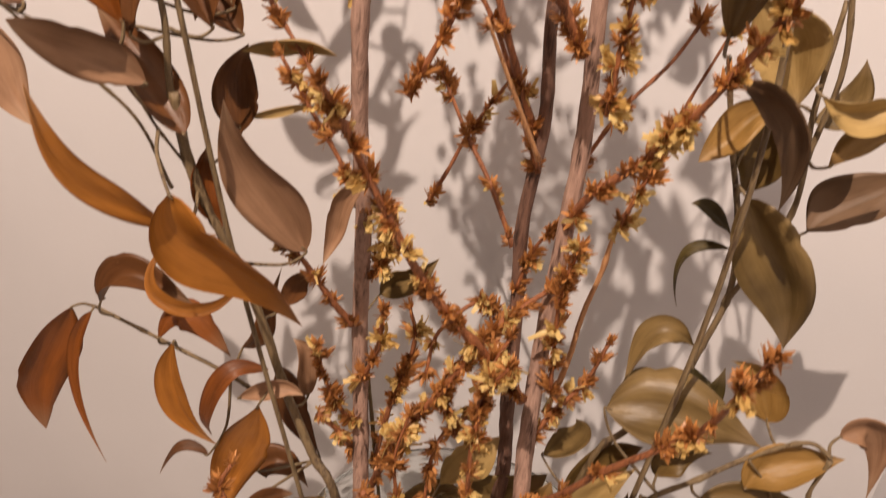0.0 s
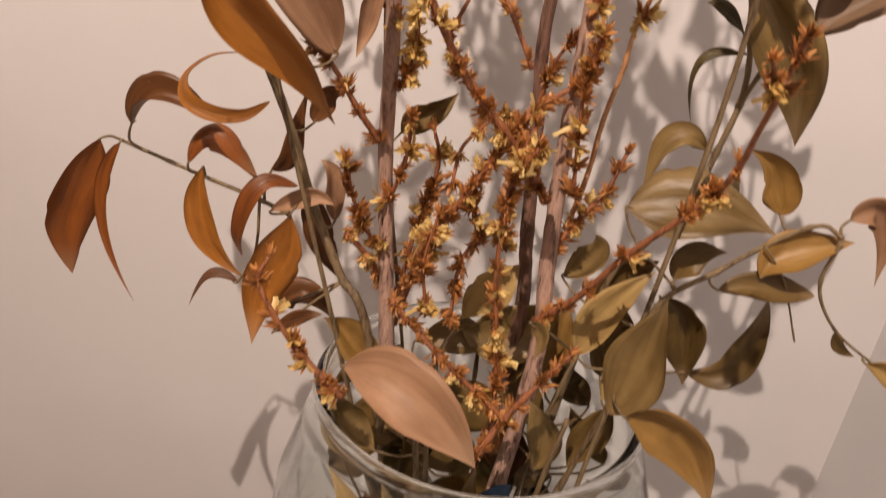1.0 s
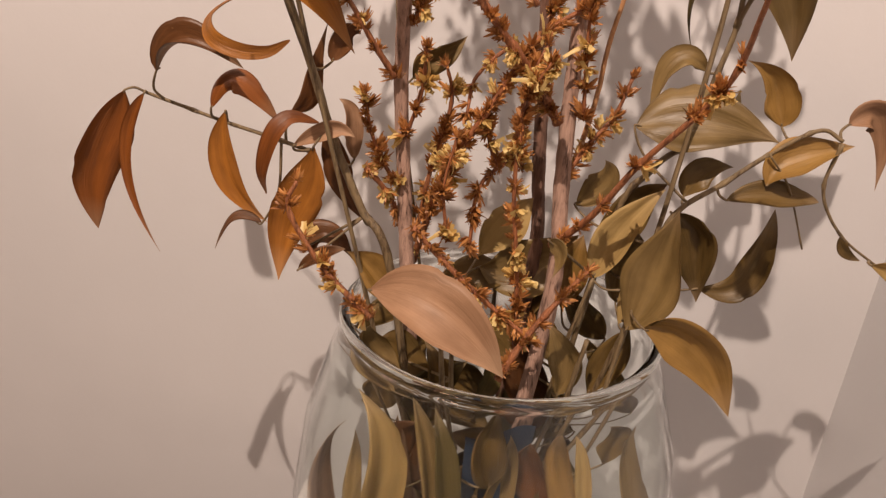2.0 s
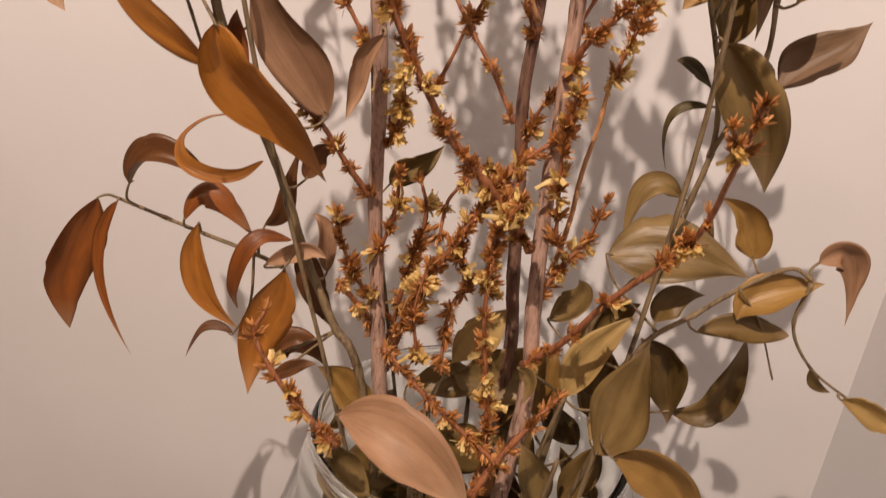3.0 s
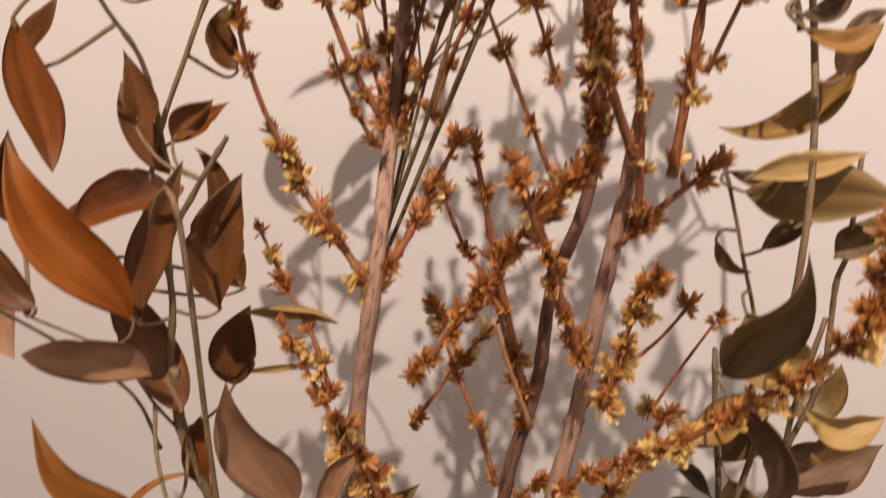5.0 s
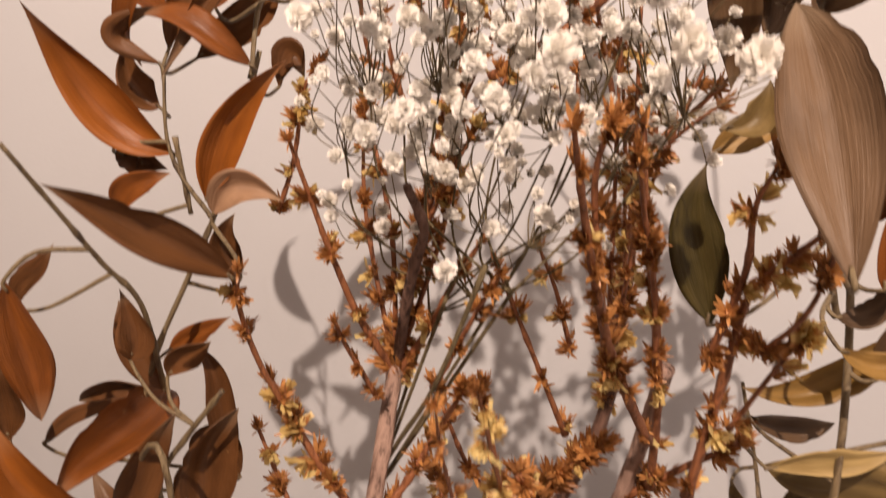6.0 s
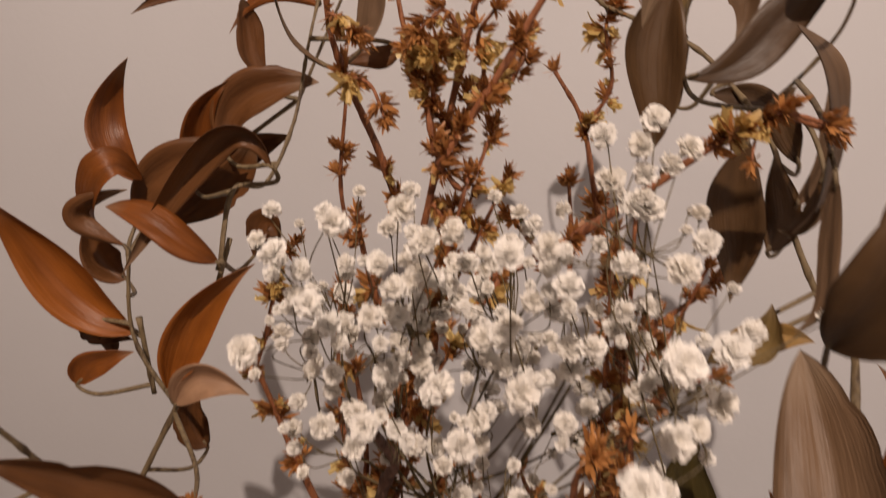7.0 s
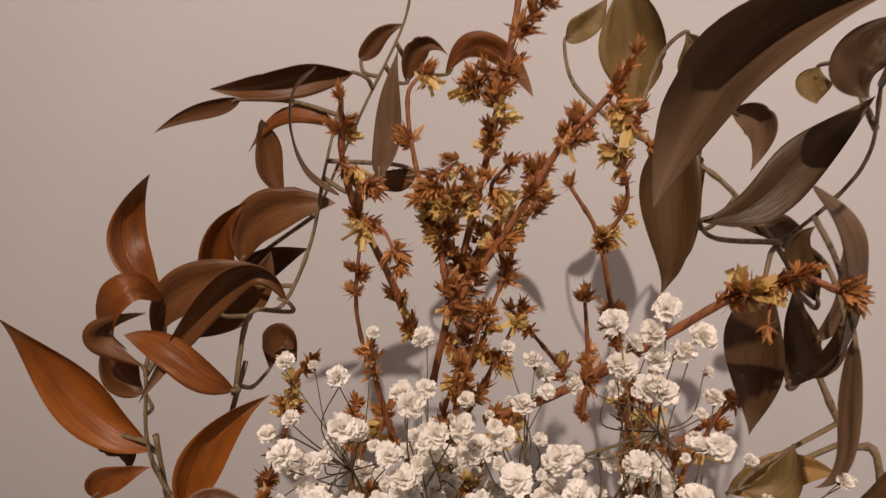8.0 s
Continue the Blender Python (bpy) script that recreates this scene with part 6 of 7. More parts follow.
tangle = random.Random(58)
for n in range(13):
    left = n % 2 == 0
    start = Vector((-0.0573, 0.0120, 0.5217) if left else (0.0073, 0.0220, 0.5200))
    end = Vector((tangle.uniform(-0.088, -0.040) if left else tangle.uniform(-0.038, 0.020), tangle.uniform(0.0, 0.045), tangle.uniform(0.585, 0.642)))
    middle = start.lerp(end, 0.5) + Vector((tangle.uniform(-0.006, 0.006), tangle.uniform(-0.006, 0.006), 0.004))
    twig(left_branch if left else middle_branch, [start, middle, end], 0.00105, 0.00055, 0.0040, 0.15, 0.78, 700 + n)

white_spray = thing("white_flower_spray", (-0.004, -0.02, 0.014), "airy spray of tiny white double blossoms on thread-thin stalks", "flower spray", "white flower sprays")
stalk(white_spray, [(-0.0040, -0.0200, 0.0140), (-0.0300, 0.0200, 0.2000), (-0.0555, 0.0400, 0.3600), (-0.0560, 0.0180, 0.4700), (-0.0465, -0.0130, 0.5338), (-0.0425, -0.0250, 0.5738)], 0.00090, 0.00060, FINE, 305)
stalk(white_spray, [(-0.0560, 0.0180, 0.4700), (-0.0382, -0.0100, 0.5553)], 0.00060, 0.00050, FINE, 306)
stalk(white_spray, [(-0.0560, 0.0180, 0.4700), (-0.0350, -0.0200, 0.5667)], 0.00060, 0.00050, FINE, 307)
stalk(white_spray, [(-0.0560, 0.0180, 0.4700), (-0.0479, 0.0000, 0.5578)], 0.00060, 0.00050, FINE, 308)
stalk(white_spray, [(-0.0560, 0.0180, 0.4700), (-0.0514, 0.0120, 0.5413)], 0.00060, 0.00050, FINE, 309)
stalk(white_spray, [(-0.0382, -0.0100, 0.5553), (-0.0686, -0.0030, 0.5778), (-0.0762, -0.0080, 0.6002)], 0.00036, 0.00024, FINE, 310)
stalk(white_spray, [(-0.0350, -0.0200, 0.5667), (-0.0609, -0.0080, 0.5780), (-0.0674, -0.0080, 0.5953)], 0.00036, 0.00024, FINE, 311)
stalk(white_spray, [(-0.0479, 0.0000, 0.5578), (-0.0737, 0.0045, 0.5653), (-0.0801, -0.0030, 0.5847)], 0.00036, 0.00024, FINE, 312)
stalk(white_spray, [(-0.0514, 0.0120, 0.5413), (-0.0590, 0.0055, 0.5733), (-0.0609, -0.0130, 0.6053)], 0.00036, 0.00024, FINE, 313)
stalk(white_spray, [(-0.0382, -0.0100, 0.5553), (-0.0505, -0.0030, 0.5712), (-0.0536, -0.0080, 0.5930)], 0.00036, 0.00024, FINE, 314)
stalk(white_spray, [(-0.0350, -0.0200, 0.5667), (-0.0439, -0.0105, 0.5784), (-0.0462, -0.0130, 0.6021)], 0.00036, 0.00024, FINE, 315)
stalk(white_spray, [(-0.0479, 0.0000, 0.5578), (-0.0437, -0.0030, 0.5857), (-0.0427, -0.0180, 0.6136)], 0.00036, 0.00024, FINE, 316)
stalk(white_spray, [(-0.0514, 0.0120, 0.5413), (-0.0386, 0.0005, 0.5692), (-0.0354, -0.0230, 0.6031)], 0.00036, 0.00024, FINE, 317)
stalk(white_spray, [(-0.0382, -0.0100, 0.5553), (-0.0323, -0.0105, 0.5781), (-0.0309, -0.0230, 0.6129)], 0.00036, 0.00024, FINE, 318)
stalk(white_spray, [(-0.0350, -0.0200, 0.5667), (-0.0250, -0.0180, 0.5843), (-0.0226, -0.0280, 0.6019)], 0.00036, 0.00024, FINE, 319)
stalk(white_spray, [(-0.0479, 0.0000, 0.5578), (-0.0262, -0.0080, 0.5838), (-0.0208, -0.0280, 0.6157)], 0.00036, 0.00024, FINE, 320)
stalk(white_spray, [(-0.0514, 0.0120, 0.5413), (-0.0220, -0.0045, 0.5717), (-0.0147, -0.0330, 0.6142)], 0.00036, 0.00024, FINE, 321)
stalk(white_spray, [(-0.0382, -0.0100, 0.5553), (-0.0555, -0.0030, 0.5698), (-0.0599, -0.0080, 0.5842)], 0.00036, 0.00024, FINE, 322)
stalk(white_spray, [(-0.0350, -0.0200, 0.5667), (-0.0425, -0.0105, 0.5689), (-0.0444, -0.0130, 0.5770)], 0.00036, 0.00024, FINE, 323)
stalk(white_spray, [(-0.0479, 0.0000, 0.5578), (-0.0643, 0.0045, 0.5559), (-0.0684, -0.0030, 0.5659)], 0.00036, 0.00024, FINE, 324)
stalk(white_spray, [(-0.0514, 0.0120, 0.5413), (-0.0378, 0.0005, 0.5602), (-0.0344, -0.0230, 0.5791)], 0.00036, 0.00024, FINE, 325)
stalk(white_spray, [(-0.0382, -0.0100, 0.5553), (-0.0295, -0.0130, 0.5935), (-0.0273, -0.0280, 0.6377)], 0.00036, 0.00024, FINE, 326)
blossom(white_spray, (-0.0762, -0.0080, 0.6002), (-0.0748, -0.0490, 0.6358), 0.93, 327)
blossom(white_spray, (-0.0762, -0.0080, 0.6002), (-0.0810, -0.0210, 0.6274), 0.75, 328)
blossom(white_spray, (-0.0609, -0.0130, 0.6053), (-0.0667, -0.0420, 0.6383), 0.89, 329)
blossom(white_spray, (-0.0609, -0.0130, 0.6053), (-0.0588, -0.0420, 0.6368), 0.89, 330)
blossom(white_spray, (-0.0609, -0.0130, 0.6053), (-0.0622, -0.0420, 0.6347), 0.90, 331)
blossom(white_spray, (-0.0427, -0.0180, 0.6136), (-0.0511, -0.0560, 0.6404), 0.94, 332)
blossom(white_spray, (-0.0273, -0.0280, 0.6377), (-0.0457, -0.0490, 0.6405), 0.92, 333)
blossom(white_spray, (-0.0273, -0.0280, 0.6377), (-0.0428, -0.0450, 0.6397), 0.54, 334)
blossom(white_spray, (-0.0762, -0.0080, 0.6002), (-0.0819, -0.0490, 0.6292), 0.94, 335)
blossom(white_spray, (-0.0762, -0.0080, 0.6002), (-0.0855, -0.0450, 0.6289), 0.60, 336)
blossom(white_spray, (-0.0609, -0.0130, 0.6053), (-0.0678, -0.0420, 0.6291), 0.91, 337)
blossom(white_spray, (-0.0762, -0.0080, 0.6002), (-0.0706, -0.0380, 0.6274), 0.48, 338)
blossom(white_spray, (-0.0609, -0.0130, 0.6053), (-0.0648, -0.0420, 0.6258), 0.92, 339)
blossom(white_spray, (-0.0609, -0.0130, 0.6053), (-0.0629, -0.0380, 0.6263), 0.68, 340)
blossom(white_spray, (-0.0609, -0.0130, 0.6053), (-0.0623, -0.0350, 0.6272), 0.87, 341)
blossom(white_spray, (-0.0609, -0.0130, 0.6053), (-0.0650, -0.0310, 0.6267), 0.59, 342)
blossom(white_spray, (-0.0427, -0.0180, 0.6136), (-0.0548, -0.0350, 0.6304), 0.86, 343)
blossom(white_spray, (-0.0609, -0.0130, 0.6053), (-0.0567, -0.0310, 0.6278), 0.45, 344)
blossom(white_spray, (-0.0427, -0.0180, 0.6136), (-0.0504, -0.0280, 0.6292), 0.81, 345)
blossom(white_spray, (-0.0762, -0.0080, 0.6002), (-0.0880, -0.0210, 0.6165), 0.77, 346)
blossom(white_spray, (-0.0762, -0.0080, 0.6002), (-0.0755, -0.0490, 0.6232), 0.96, 347)
blossom(white_spray, (-0.0762, -0.0080, 0.6002), (-0.0788, -0.0450, 0.6221), 0.74, 348)
blossom(white_spray, (-0.0762, -0.0080, 0.6002), (-0.0754, -0.0210, 0.6177), 0.76, 349)
blossom(white_spray, (-0.0801, -0.0030, 0.5847), (-0.0818, -0.0560, 0.6173), 1.00, 350)
blossom(white_spray, (-0.0762, -0.0080, 0.6002), (-0.0863, -0.0140, 0.6042), 0.71, 351)
blossom(white_spray, (-0.0801, -0.0030, 0.5847), (-0.0889, -0.0100, 0.6012), 0.53, 352)
blossom(white_spray, (-0.0762, -0.0080, 0.6002), (-0.0732, -0.0420, 0.6173), 0.94, 353)
blossom(white_spray, (-0.0762, -0.0080, 0.6002), (-0.0714, -0.0380, 0.6168), 0.71, 354)
blossom(white_spray, (-0.0762, -0.0080, 0.6002), (-0.0672, -0.0420, 0.6202), 0.93, 355)
blossom(white_spray, (-0.0609, -0.0130, 0.6053), (-0.0653, -0.0380, 0.6202), 0.63, 356)
blossom(white_spray, (-0.0609, -0.0130, 0.6053), (-0.0632, -0.0350, 0.6185), 0.89, 357)
blossom(white_spray, (-0.0609, -0.0130, 0.6053), (-0.0615, -0.0310, 0.6190), 0.54, 358)
blossom(white_spray, (-0.0609, -0.0130, 0.6053), (-0.0595, -0.0280, 0.6153), 0.84, 359)
blossom(white_spray, (-0.0609, -0.0130, 0.6053), (-0.0577, -0.0240, 0.6155), 0.53, 360)
blossom(white_spray, (-0.0609, -0.0130, 0.6053), (-0.0568, -0.0280, 0.6234), 0.82, 361)
blossom(white_spray, (-0.0609, -0.0130, 0.6053), (-0.0545, -0.0240, 0.6216), 0.43, 362)
blossom(white_spray, (-0.0427, -0.0180, 0.6136), (-0.0468, -0.0420, 0.6250), 0.92, 363)
blossom(white_spray, (-0.0427, -0.0180, 0.6136), (-0.0456, -0.0630, 0.6259), 0.99, 364)
blossom(white_spray, (-0.0354, -0.0230, 0.6031), (-0.0407, -0.0420, 0.6165), 0.94, 365)
blossom(white_spray, (-0.0354, -0.0230, 0.6031), (-0.0380, -0.0380, 0.6162), 0.63, 366)
blossom(white_spray, (-0.0354, -0.0230, 0.6031), (-0.0348, -0.0280, 0.6112), 0.85, 367)
blossom(white_spray, (-0.0354, -0.0230, 0.6031), (-0.0362, -0.0240, 0.6087), 0.57, 368)
blossom(white_spray, (-0.0309, -0.0230, 0.6129), (-0.0371, -0.0420, 0.6237), 0.93, 369)
blossom(white_spray, (-0.0427, -0.0180, 0.6136), (-0.0413, -0.0490, 0.6357), 0.93, 370)
blossom(white_spray, (-0.0427, -0.0180, 0.6136), (-0.0428, -0.0450, 0.6331), 0.71, 371)
blossom(white_spray, (-0.0273, -0.0280, 0.6377), (-0.0330, -0.0420, 0.6389), 0.89, 372)
blossom(white_spray, (-0.0273, -0.0280, 0.6377), (-0.0296, -0.0380, 0.6377), 0.52, 373)
blossom(white_spray, (-0.0273, -0.0280, 0.6377), (-0.0300, -0.0560, 0.6444), 0.93, 374)
blossom(white_spray, (-0.0273, -0.0280, 0.6377), (-0.0235, -0.0420, 0.6452), 0.88, 375)
blossom(white_spray, (-0.0273, -0.0280, 0.6377), (-0.0342, -0.0770, 0.6411), 0.94, 376)
blossom(white_spray, (-0.0147, -0.0330, 0.6142), (-0.0238, -0.0630, 0.6384), 0.96, 377)
blossom(white_spray, (-0.0147, -0.0330, 0.6142), (-0.0205, -0.0590, 0.6396), 0.73, 378)
blossom(white_spray, (-0.0208, -0.0280, 0.6157), (-0.0294, -0.0350, 0.6263), 0.87, 379)
blossom(white_spray, (-0.0208, -0.0280, 0.6157), (-0.0263, -0.0310, 0.6258), 0.53, 380)
blossom(white_spray, (-0.0208, -0.0280, 0.6157), (-0.0361, -0.0840, 0.6309), 0.96, 381)
blossom(white_spray, (-0.0147, -0.0330, 0.6142), (-0.0322, -0.0800, 0.6288), 0.64, 382)
blossom(white_spray, (-0.0147, -0.0330, 0.6142), (-0.0257, -0.0630, 0.6254), 1.00, 383)
blossom(white_spray, (-0.0147, -0.0330, 0.6142), (-0.0221, -0.0590, 0.6254), 0.73, 384)
blossom(white_spray, (-0.0147, -0.0330, 0.6142), (-0.0193, -0.0560, 0.6279), 0.98, 385)
blossom(white_spray, (-0.0536, -0.0080, 0.5930), (-0.0547, -0.0490, 0.6159), 0.98, 386)
blossom(white_spray, (-0.0599, -0.0080, 0.5842), (-0.0639, -0.0490, 0.6061), 1.01, 387)
blossom(white_spray, (-0.0599, -0.0080, 0.5842), (-0.0619, -0.0450, 0.6060), 0.53, 388)
blossom(white_spray, (-0.0801, -0.0030, 0.5847), (-0.0777, -0.0210, 0.5960), 0.80, 389)
blossom(white_spray, (-0.0801, -0.0030, 0.5847), (-0.0707, -0.0420, 0.5995), 0.98, 390)
blossom(white_spray, (-0.0801, -0.0030, 0.5847), (-0.0790, -0.0210, 0.5885), 0.81, 391)
blossom(white_spray, (-0.0599, -0.0080, 0.5842), (-0.0591, -0.0280, 0.5930), 0.88, 392)
blossom(white_spray, (-0.0599, -0.0080, 0.5842), (-0.0567, -0.0240, 0.5905), 0.56, 393)
blossom(white_spray, (-0.0536, -0.0080, 0.5930), (-0.0502, -0.0560, 0.6120), 1.02, 394)
blossom(white_spray, (-0.0444, -0.0130, 0.5770), (-0.0459, -0.0350, 0.6033), 0.92, 395)
blossom(white_spray, (-0.0444, -0.0130, 0.5770), (-0.0478, -0.0310, 0.6000), 0.56, 396)
blossom(white_spray, (-0.0344, -0.0230, 0.5791), (-0.0458, -0.0910, 0.6225), 0.96, 397)
blossom(white_spray, (-0.0444, -0.0130, 0.5770), (-0.0476, -0.0870, 0.6196), 0.71, 398)
blossom(white_spray, (-0.0444, -0.0130, 0.5770), (-0.0433, -0.0280, 0.5831), 0.90, 399)
blossom(white_spray, (-0.0344, -0.0230, 0.5791), (-0.0407, -0.0240, 0.5818), 0.48, 400)
blossom(white_spray, (-0.0344, -0.0230, 0.5791), (-0.0350, -0.0350, 0.5902), 0.95, 401)
blossom(white_spray, (-0.0226, -0.0280, 0.6019), (-0.0335, -0.0910, 0.6262), 0.95, 402)
blossom(white_spray, (-0.0226, -0.0280, 0.6019), (-0.0342, -0.0870, 0.6223), 0.62, 403)
blossom(white_spray, (-0.0147, -0.0330, 0.6142), (-0.0261, -0.0910, 0.6267), 0.95, 404)
blossom(white_spray, (-0.0444, -0.0130, 0.5770), (-0.0508, -0.0420, 0.5769), 1.04, 405)
blossom(white_spray, (-0.0684, -0.0030, 0.5659), (-0.0789, -0.0140, 0.5727), 0.75, 406)
blossom(white_spray, (-0.0147, -0.0330, 0.6142), (0.0120, -0.0140, 0.6310), 0.67, 407)
blossom(white_spray, (-0.0147, -0.0330, 0.6142), (0.0159, -0.0100, 0.6298), 0.37, 408)
blossom(white_spray, (-0.0147, -0.0330, 0.6142), (0.0010, -0.0140, 0.6228), 0.68, 409)
blossom(white_spray, (-0.0674, -0.0080, 0.5953), (-0.0662, -0.0016, 0.6030), 1.17, 410)
blossom(white_spray, (-0.0344, -0.0230, 0.5791), (-0.0345, -0.0176, 0.5949), 0.79, 411)
blossom(white_spray, (-0.0536, -0.0080, 0.5930), (-0.0583, -0.0272, 0.6102), 0.89, 412)
blossom(white_spray, (-0.0609, -0.0130, 0.6053), (-0.0559, -0.0170, 0.6100), 0.62, 413)
blossom(white_spray, (-0.0762, -0.0080, 0.6002), (-0.0799, 0.0040, 0.6260), 0.65, 414)
blossom(white_spray, (-0.0536, -0.0080, 0.5930), (-0.0561, -0.0213, 0.6002), 0.98, 415)
blossom(white_spray, (-0.0427, -0.0180, 0.6136), (-0.0505, -0.0306, 0.6258), 0.53, 416)
blossom(white_spray, (-0.0801, -0.0030, 0.5847), (-0.0823, -0.0313, 0.6057), 0.60, 417)
blossom(white_spray, (-0.0344, -0.0230, 0.5791), (-0.0227, -0.0268, 0.5895), 0.71, 418)
blossom(white_spray, (-0.0536, -0.0080, 0.5930), (-0.0549, -0.0351, 0.6062), 0.96, 419)
blossom(white_spray, (-0.0684, -0.0030, 0.5659), (-0.0722, -0.0411, 0.5889), 0.54, 420)
blossom(white_spray, (-0.0609, -0.0130, 0.6053), (-0.0660, 0.0018, 0.6165), 0.92, 421)
blossom(white_spray, (-0.0599, -0.0080, 0.5842), (-0.0555, -0.0315, 0.5933), 0.94, 422)
blossom(white_spray, (-0.0309, -0.0230, 0.6129), (-0.0345, -0.0138, 0.6121), 0.83, 423)
blossom(white_spray, (-0.0344, -0.0230, 0.5791), (-0.0256, -0.0091, 0.5844), 0.59, 424)
blossom(white_spray, (-0.0344, -0.0230, 0.5791), (-0.0119, 0.0034, 0.5756), 0.59, 425)
blossom(white_spray, (-0.0801, -0.0030, 0.5847), (-0.0775, -0.0274, 0.6035), 0.66, 426)
blossom(white_spray, (-0.0609, -0.0130, 0.6053), (-0.0561, -0.0091, 0.6110), 0.58, 427)
blossom(white_spray, (-0.0599, -0.0080, 0.5842), (-0.0644, -0.0022, 0.5888), 1.21, 428)
blossom(white_spray, (-0.0273, -0.0280, 0.6377), (-0.0281, 0.0032, 0.6289), 0.86, 429)
blossom(white_spray, (-0.0674, -0.0080, 0.5953), (-0.0696, -0.0194, 0.6094), 0.61, 430)
blossom(white_spray, (-0.0309, -0.0230, 0.6129), (-0.0360, -0.0385, 0.6222), 0.55, 431)
blossom(white_spray, (-0.0801, -0.0030, 0.5847), (-0.0731, -0.0216, 0.5934), 0.78, 432)
blossom(white_spray, (-0.0354, -0.0230, 0.6031), (-0.0367, -0.0350, 0.6054), 0.66, 433)
blossom(white_spray, (-0.0354, -0.0230, 0.6031), (-0.0417, -0.0119, 0.6039), 1.01, 434)
blossom(white_spray, (-0.0599, -0.0080, 0.5842), (-0.0635, -0.0180, 0.5960), 1.06, 435)
blossom(white_spray, (-0.0684, -0.0030, 0.5659), (-0.0660, -0.0235, 0.5762), 0.82, 436)
blossom(white_spray, (-0.0208, -0.0280, 0.6157), (-0.0227, -0.0096, 0.6162), 0.77, 437)
blossom(white_spray, (-0.0684, -0.0030, 0.5659), (-0.0817, -0.0153, 0.5777), 0.56, 438)
blossom(white_spray, (-0.0427, -0.0180, 0.6136), (-0.0541, -0.0440, 0.6272), 0.46, 439)
blossom(white_spray, (-0.0309, -0.0230, 0.6129), (-0.0358, -0.0378, 0.6226), 0.88, 440)
blossom(white_spray, (-0.0147, -0.0330, 0.6142), (-0.0200, -0.0327, 0.6176), 0.94, 441)
blossom(white_spray, (-0.0354, -0.0230, 0.6031), (-0.0379, -0.0210, 0.6109), 0.66, 442)
blossom(white_spray, (-0.0674, -0.0080, 0.5953), (-0.0648, -0.0432, 0.6171), 0.60, 443)
blossom(white_spray, (-0.0609, -0.0130, 0.6053), (-0.0566, 0.0046, 0.6162), 0.84, 444)
blossom(white_spray, (-0.0273, -0.0280, 0.6377), (-0.0260, -0.0387, 0.6403), 0.34, 445)
blossom(white_spray, (-0.0444, -0.0130, 0.5770), (-0.0520, -0.0084, 0.5774), 0.93, 446)
blossom(white_spray, (-0.0309, -0.0230, 0.6129), (-0.0261, -0.0044, 0.6082), 0.95, 447)
blossom(white_spray, (-0.0462, -0.0130, 0.6021), (-0.0485, -0.0107, 0.6066), 0.83, 448)
blossom(white_spray, (-0.0226, -0.0280, 0.6019), (-0.0200, -0.0235, 0.6026), 0.53, 449)
blossom(white_spray, (-0.0427, -0.0180, 0.6136), (-0.0424, 0.0027, 0.6278), 0.96, 450)
blossom(white_spray, (-0.0762, -0.0080, 0.6002), (-0.0810, -0.0212, 0.6277), 0.92, 451)
blossom(white_spray, (-0.0609, -0.0130, 0.6053), (-0.0693, -0.0217, 0.6283), 0.95, 452)
blossom(white_spray, (-0.0427, -0.0180, 0.6136), (-0.0519, -0.0061, 0.6202), 0.44, 453)
blossom(white_spray, (-0.0762, -0.0080, 0.6002), (-0.0792, -0.0295, 0.6166), 0.66, 454)
blossom(white_spray, (-0.0344, -0.0230, 0.5791), (-0.0223, 0.0036, 0.5832), 1.21, 455)
blossom(white_spray, (-0.0762, -0.0080, 0.6002), (-0.0711, -0.0426, 0.6150), 0.64, 456)
blossom(white_spray, (-0.0609, -0.0130, 0.6053), (-0.0546, -0.0419, 0.6258), 0.38, 457)
blossom(white_spray, (-0.0309, -0.0230, 0.6129), (-0.0358, -0.0416, 0.6240), 0.57, 458)
blossom(white_spray, (-0.0801, -0.0030, 0.5847), (-0.0681, -0.0389, 0.6019), 0.44, 459)
blossom(white_spray, (-0.0762, -0.0080, 0.6002), (-0.0900, -0.0003, 0.6169), 0.54, 460)
blossom(white_spray, (-0.0147, -0.0330, 0.6142), (-0.0198, -0.0358, 0.6226), 0.61, 461)
blossom(white_spray, (-0.0344, -0.0230, 0.5791), (-0.0299, -0.0343, 0.5936), 0.43, 462)
blossom(white_spray, (-0.0762, -0.0080, 0.6002), (-0.0810, -0.0310, 0.6134), 0.83, 463)
blossom(white_spray, (-0.0609, -0.0130, 0.6053), (-0.0616, -0.0138, 0.6091), 0.70, 464)
blossom(white_spray, (-0.0354, -0.0230, 0.6031), (-0.0402, -0.0205, 0.6120), 0.86, 465)
blossom(white_spray, (-0.0684, -0.0030, 0.5659), (-0.0654, -0.0381, 0.5944), 0.92, 466)
blossom(white_spray, (-0.0444, -0.0130, 0.5770), (-0.0542, -0.0305, 0.5924), 0.83, 467)
blossom(white_spray, (-0.0208, -0.0280, 0.6157), (-0.0300, -0.0418, 0.6272), 0.45, 468)
blossom(white_spray, (-0.0344, -0.0230, 0.5791), (-0.0365, 0.0038, 0.5679), 0.74, 469)
blossom(white_spray, (-0.0273, -0.0280, 0.6377), (-0.0416, -0.0256, 0.6408), 0.64, 470)
blossom(white_spray, (-0.0462, -0.0130, 0.6021), (-0.0465, -0.0163, 0.6073), 0.65, 471)
blossom(white_spray, (-0.0147, -0.0330, 0.6142), (-0.0053, -0.0223, 0.6141), 0.73, 472)
blossom(white_spray, (-0.0599, -0.0080, 0.5842), (-0.0659, -0.0396, 0.6017), 0.93, 473)
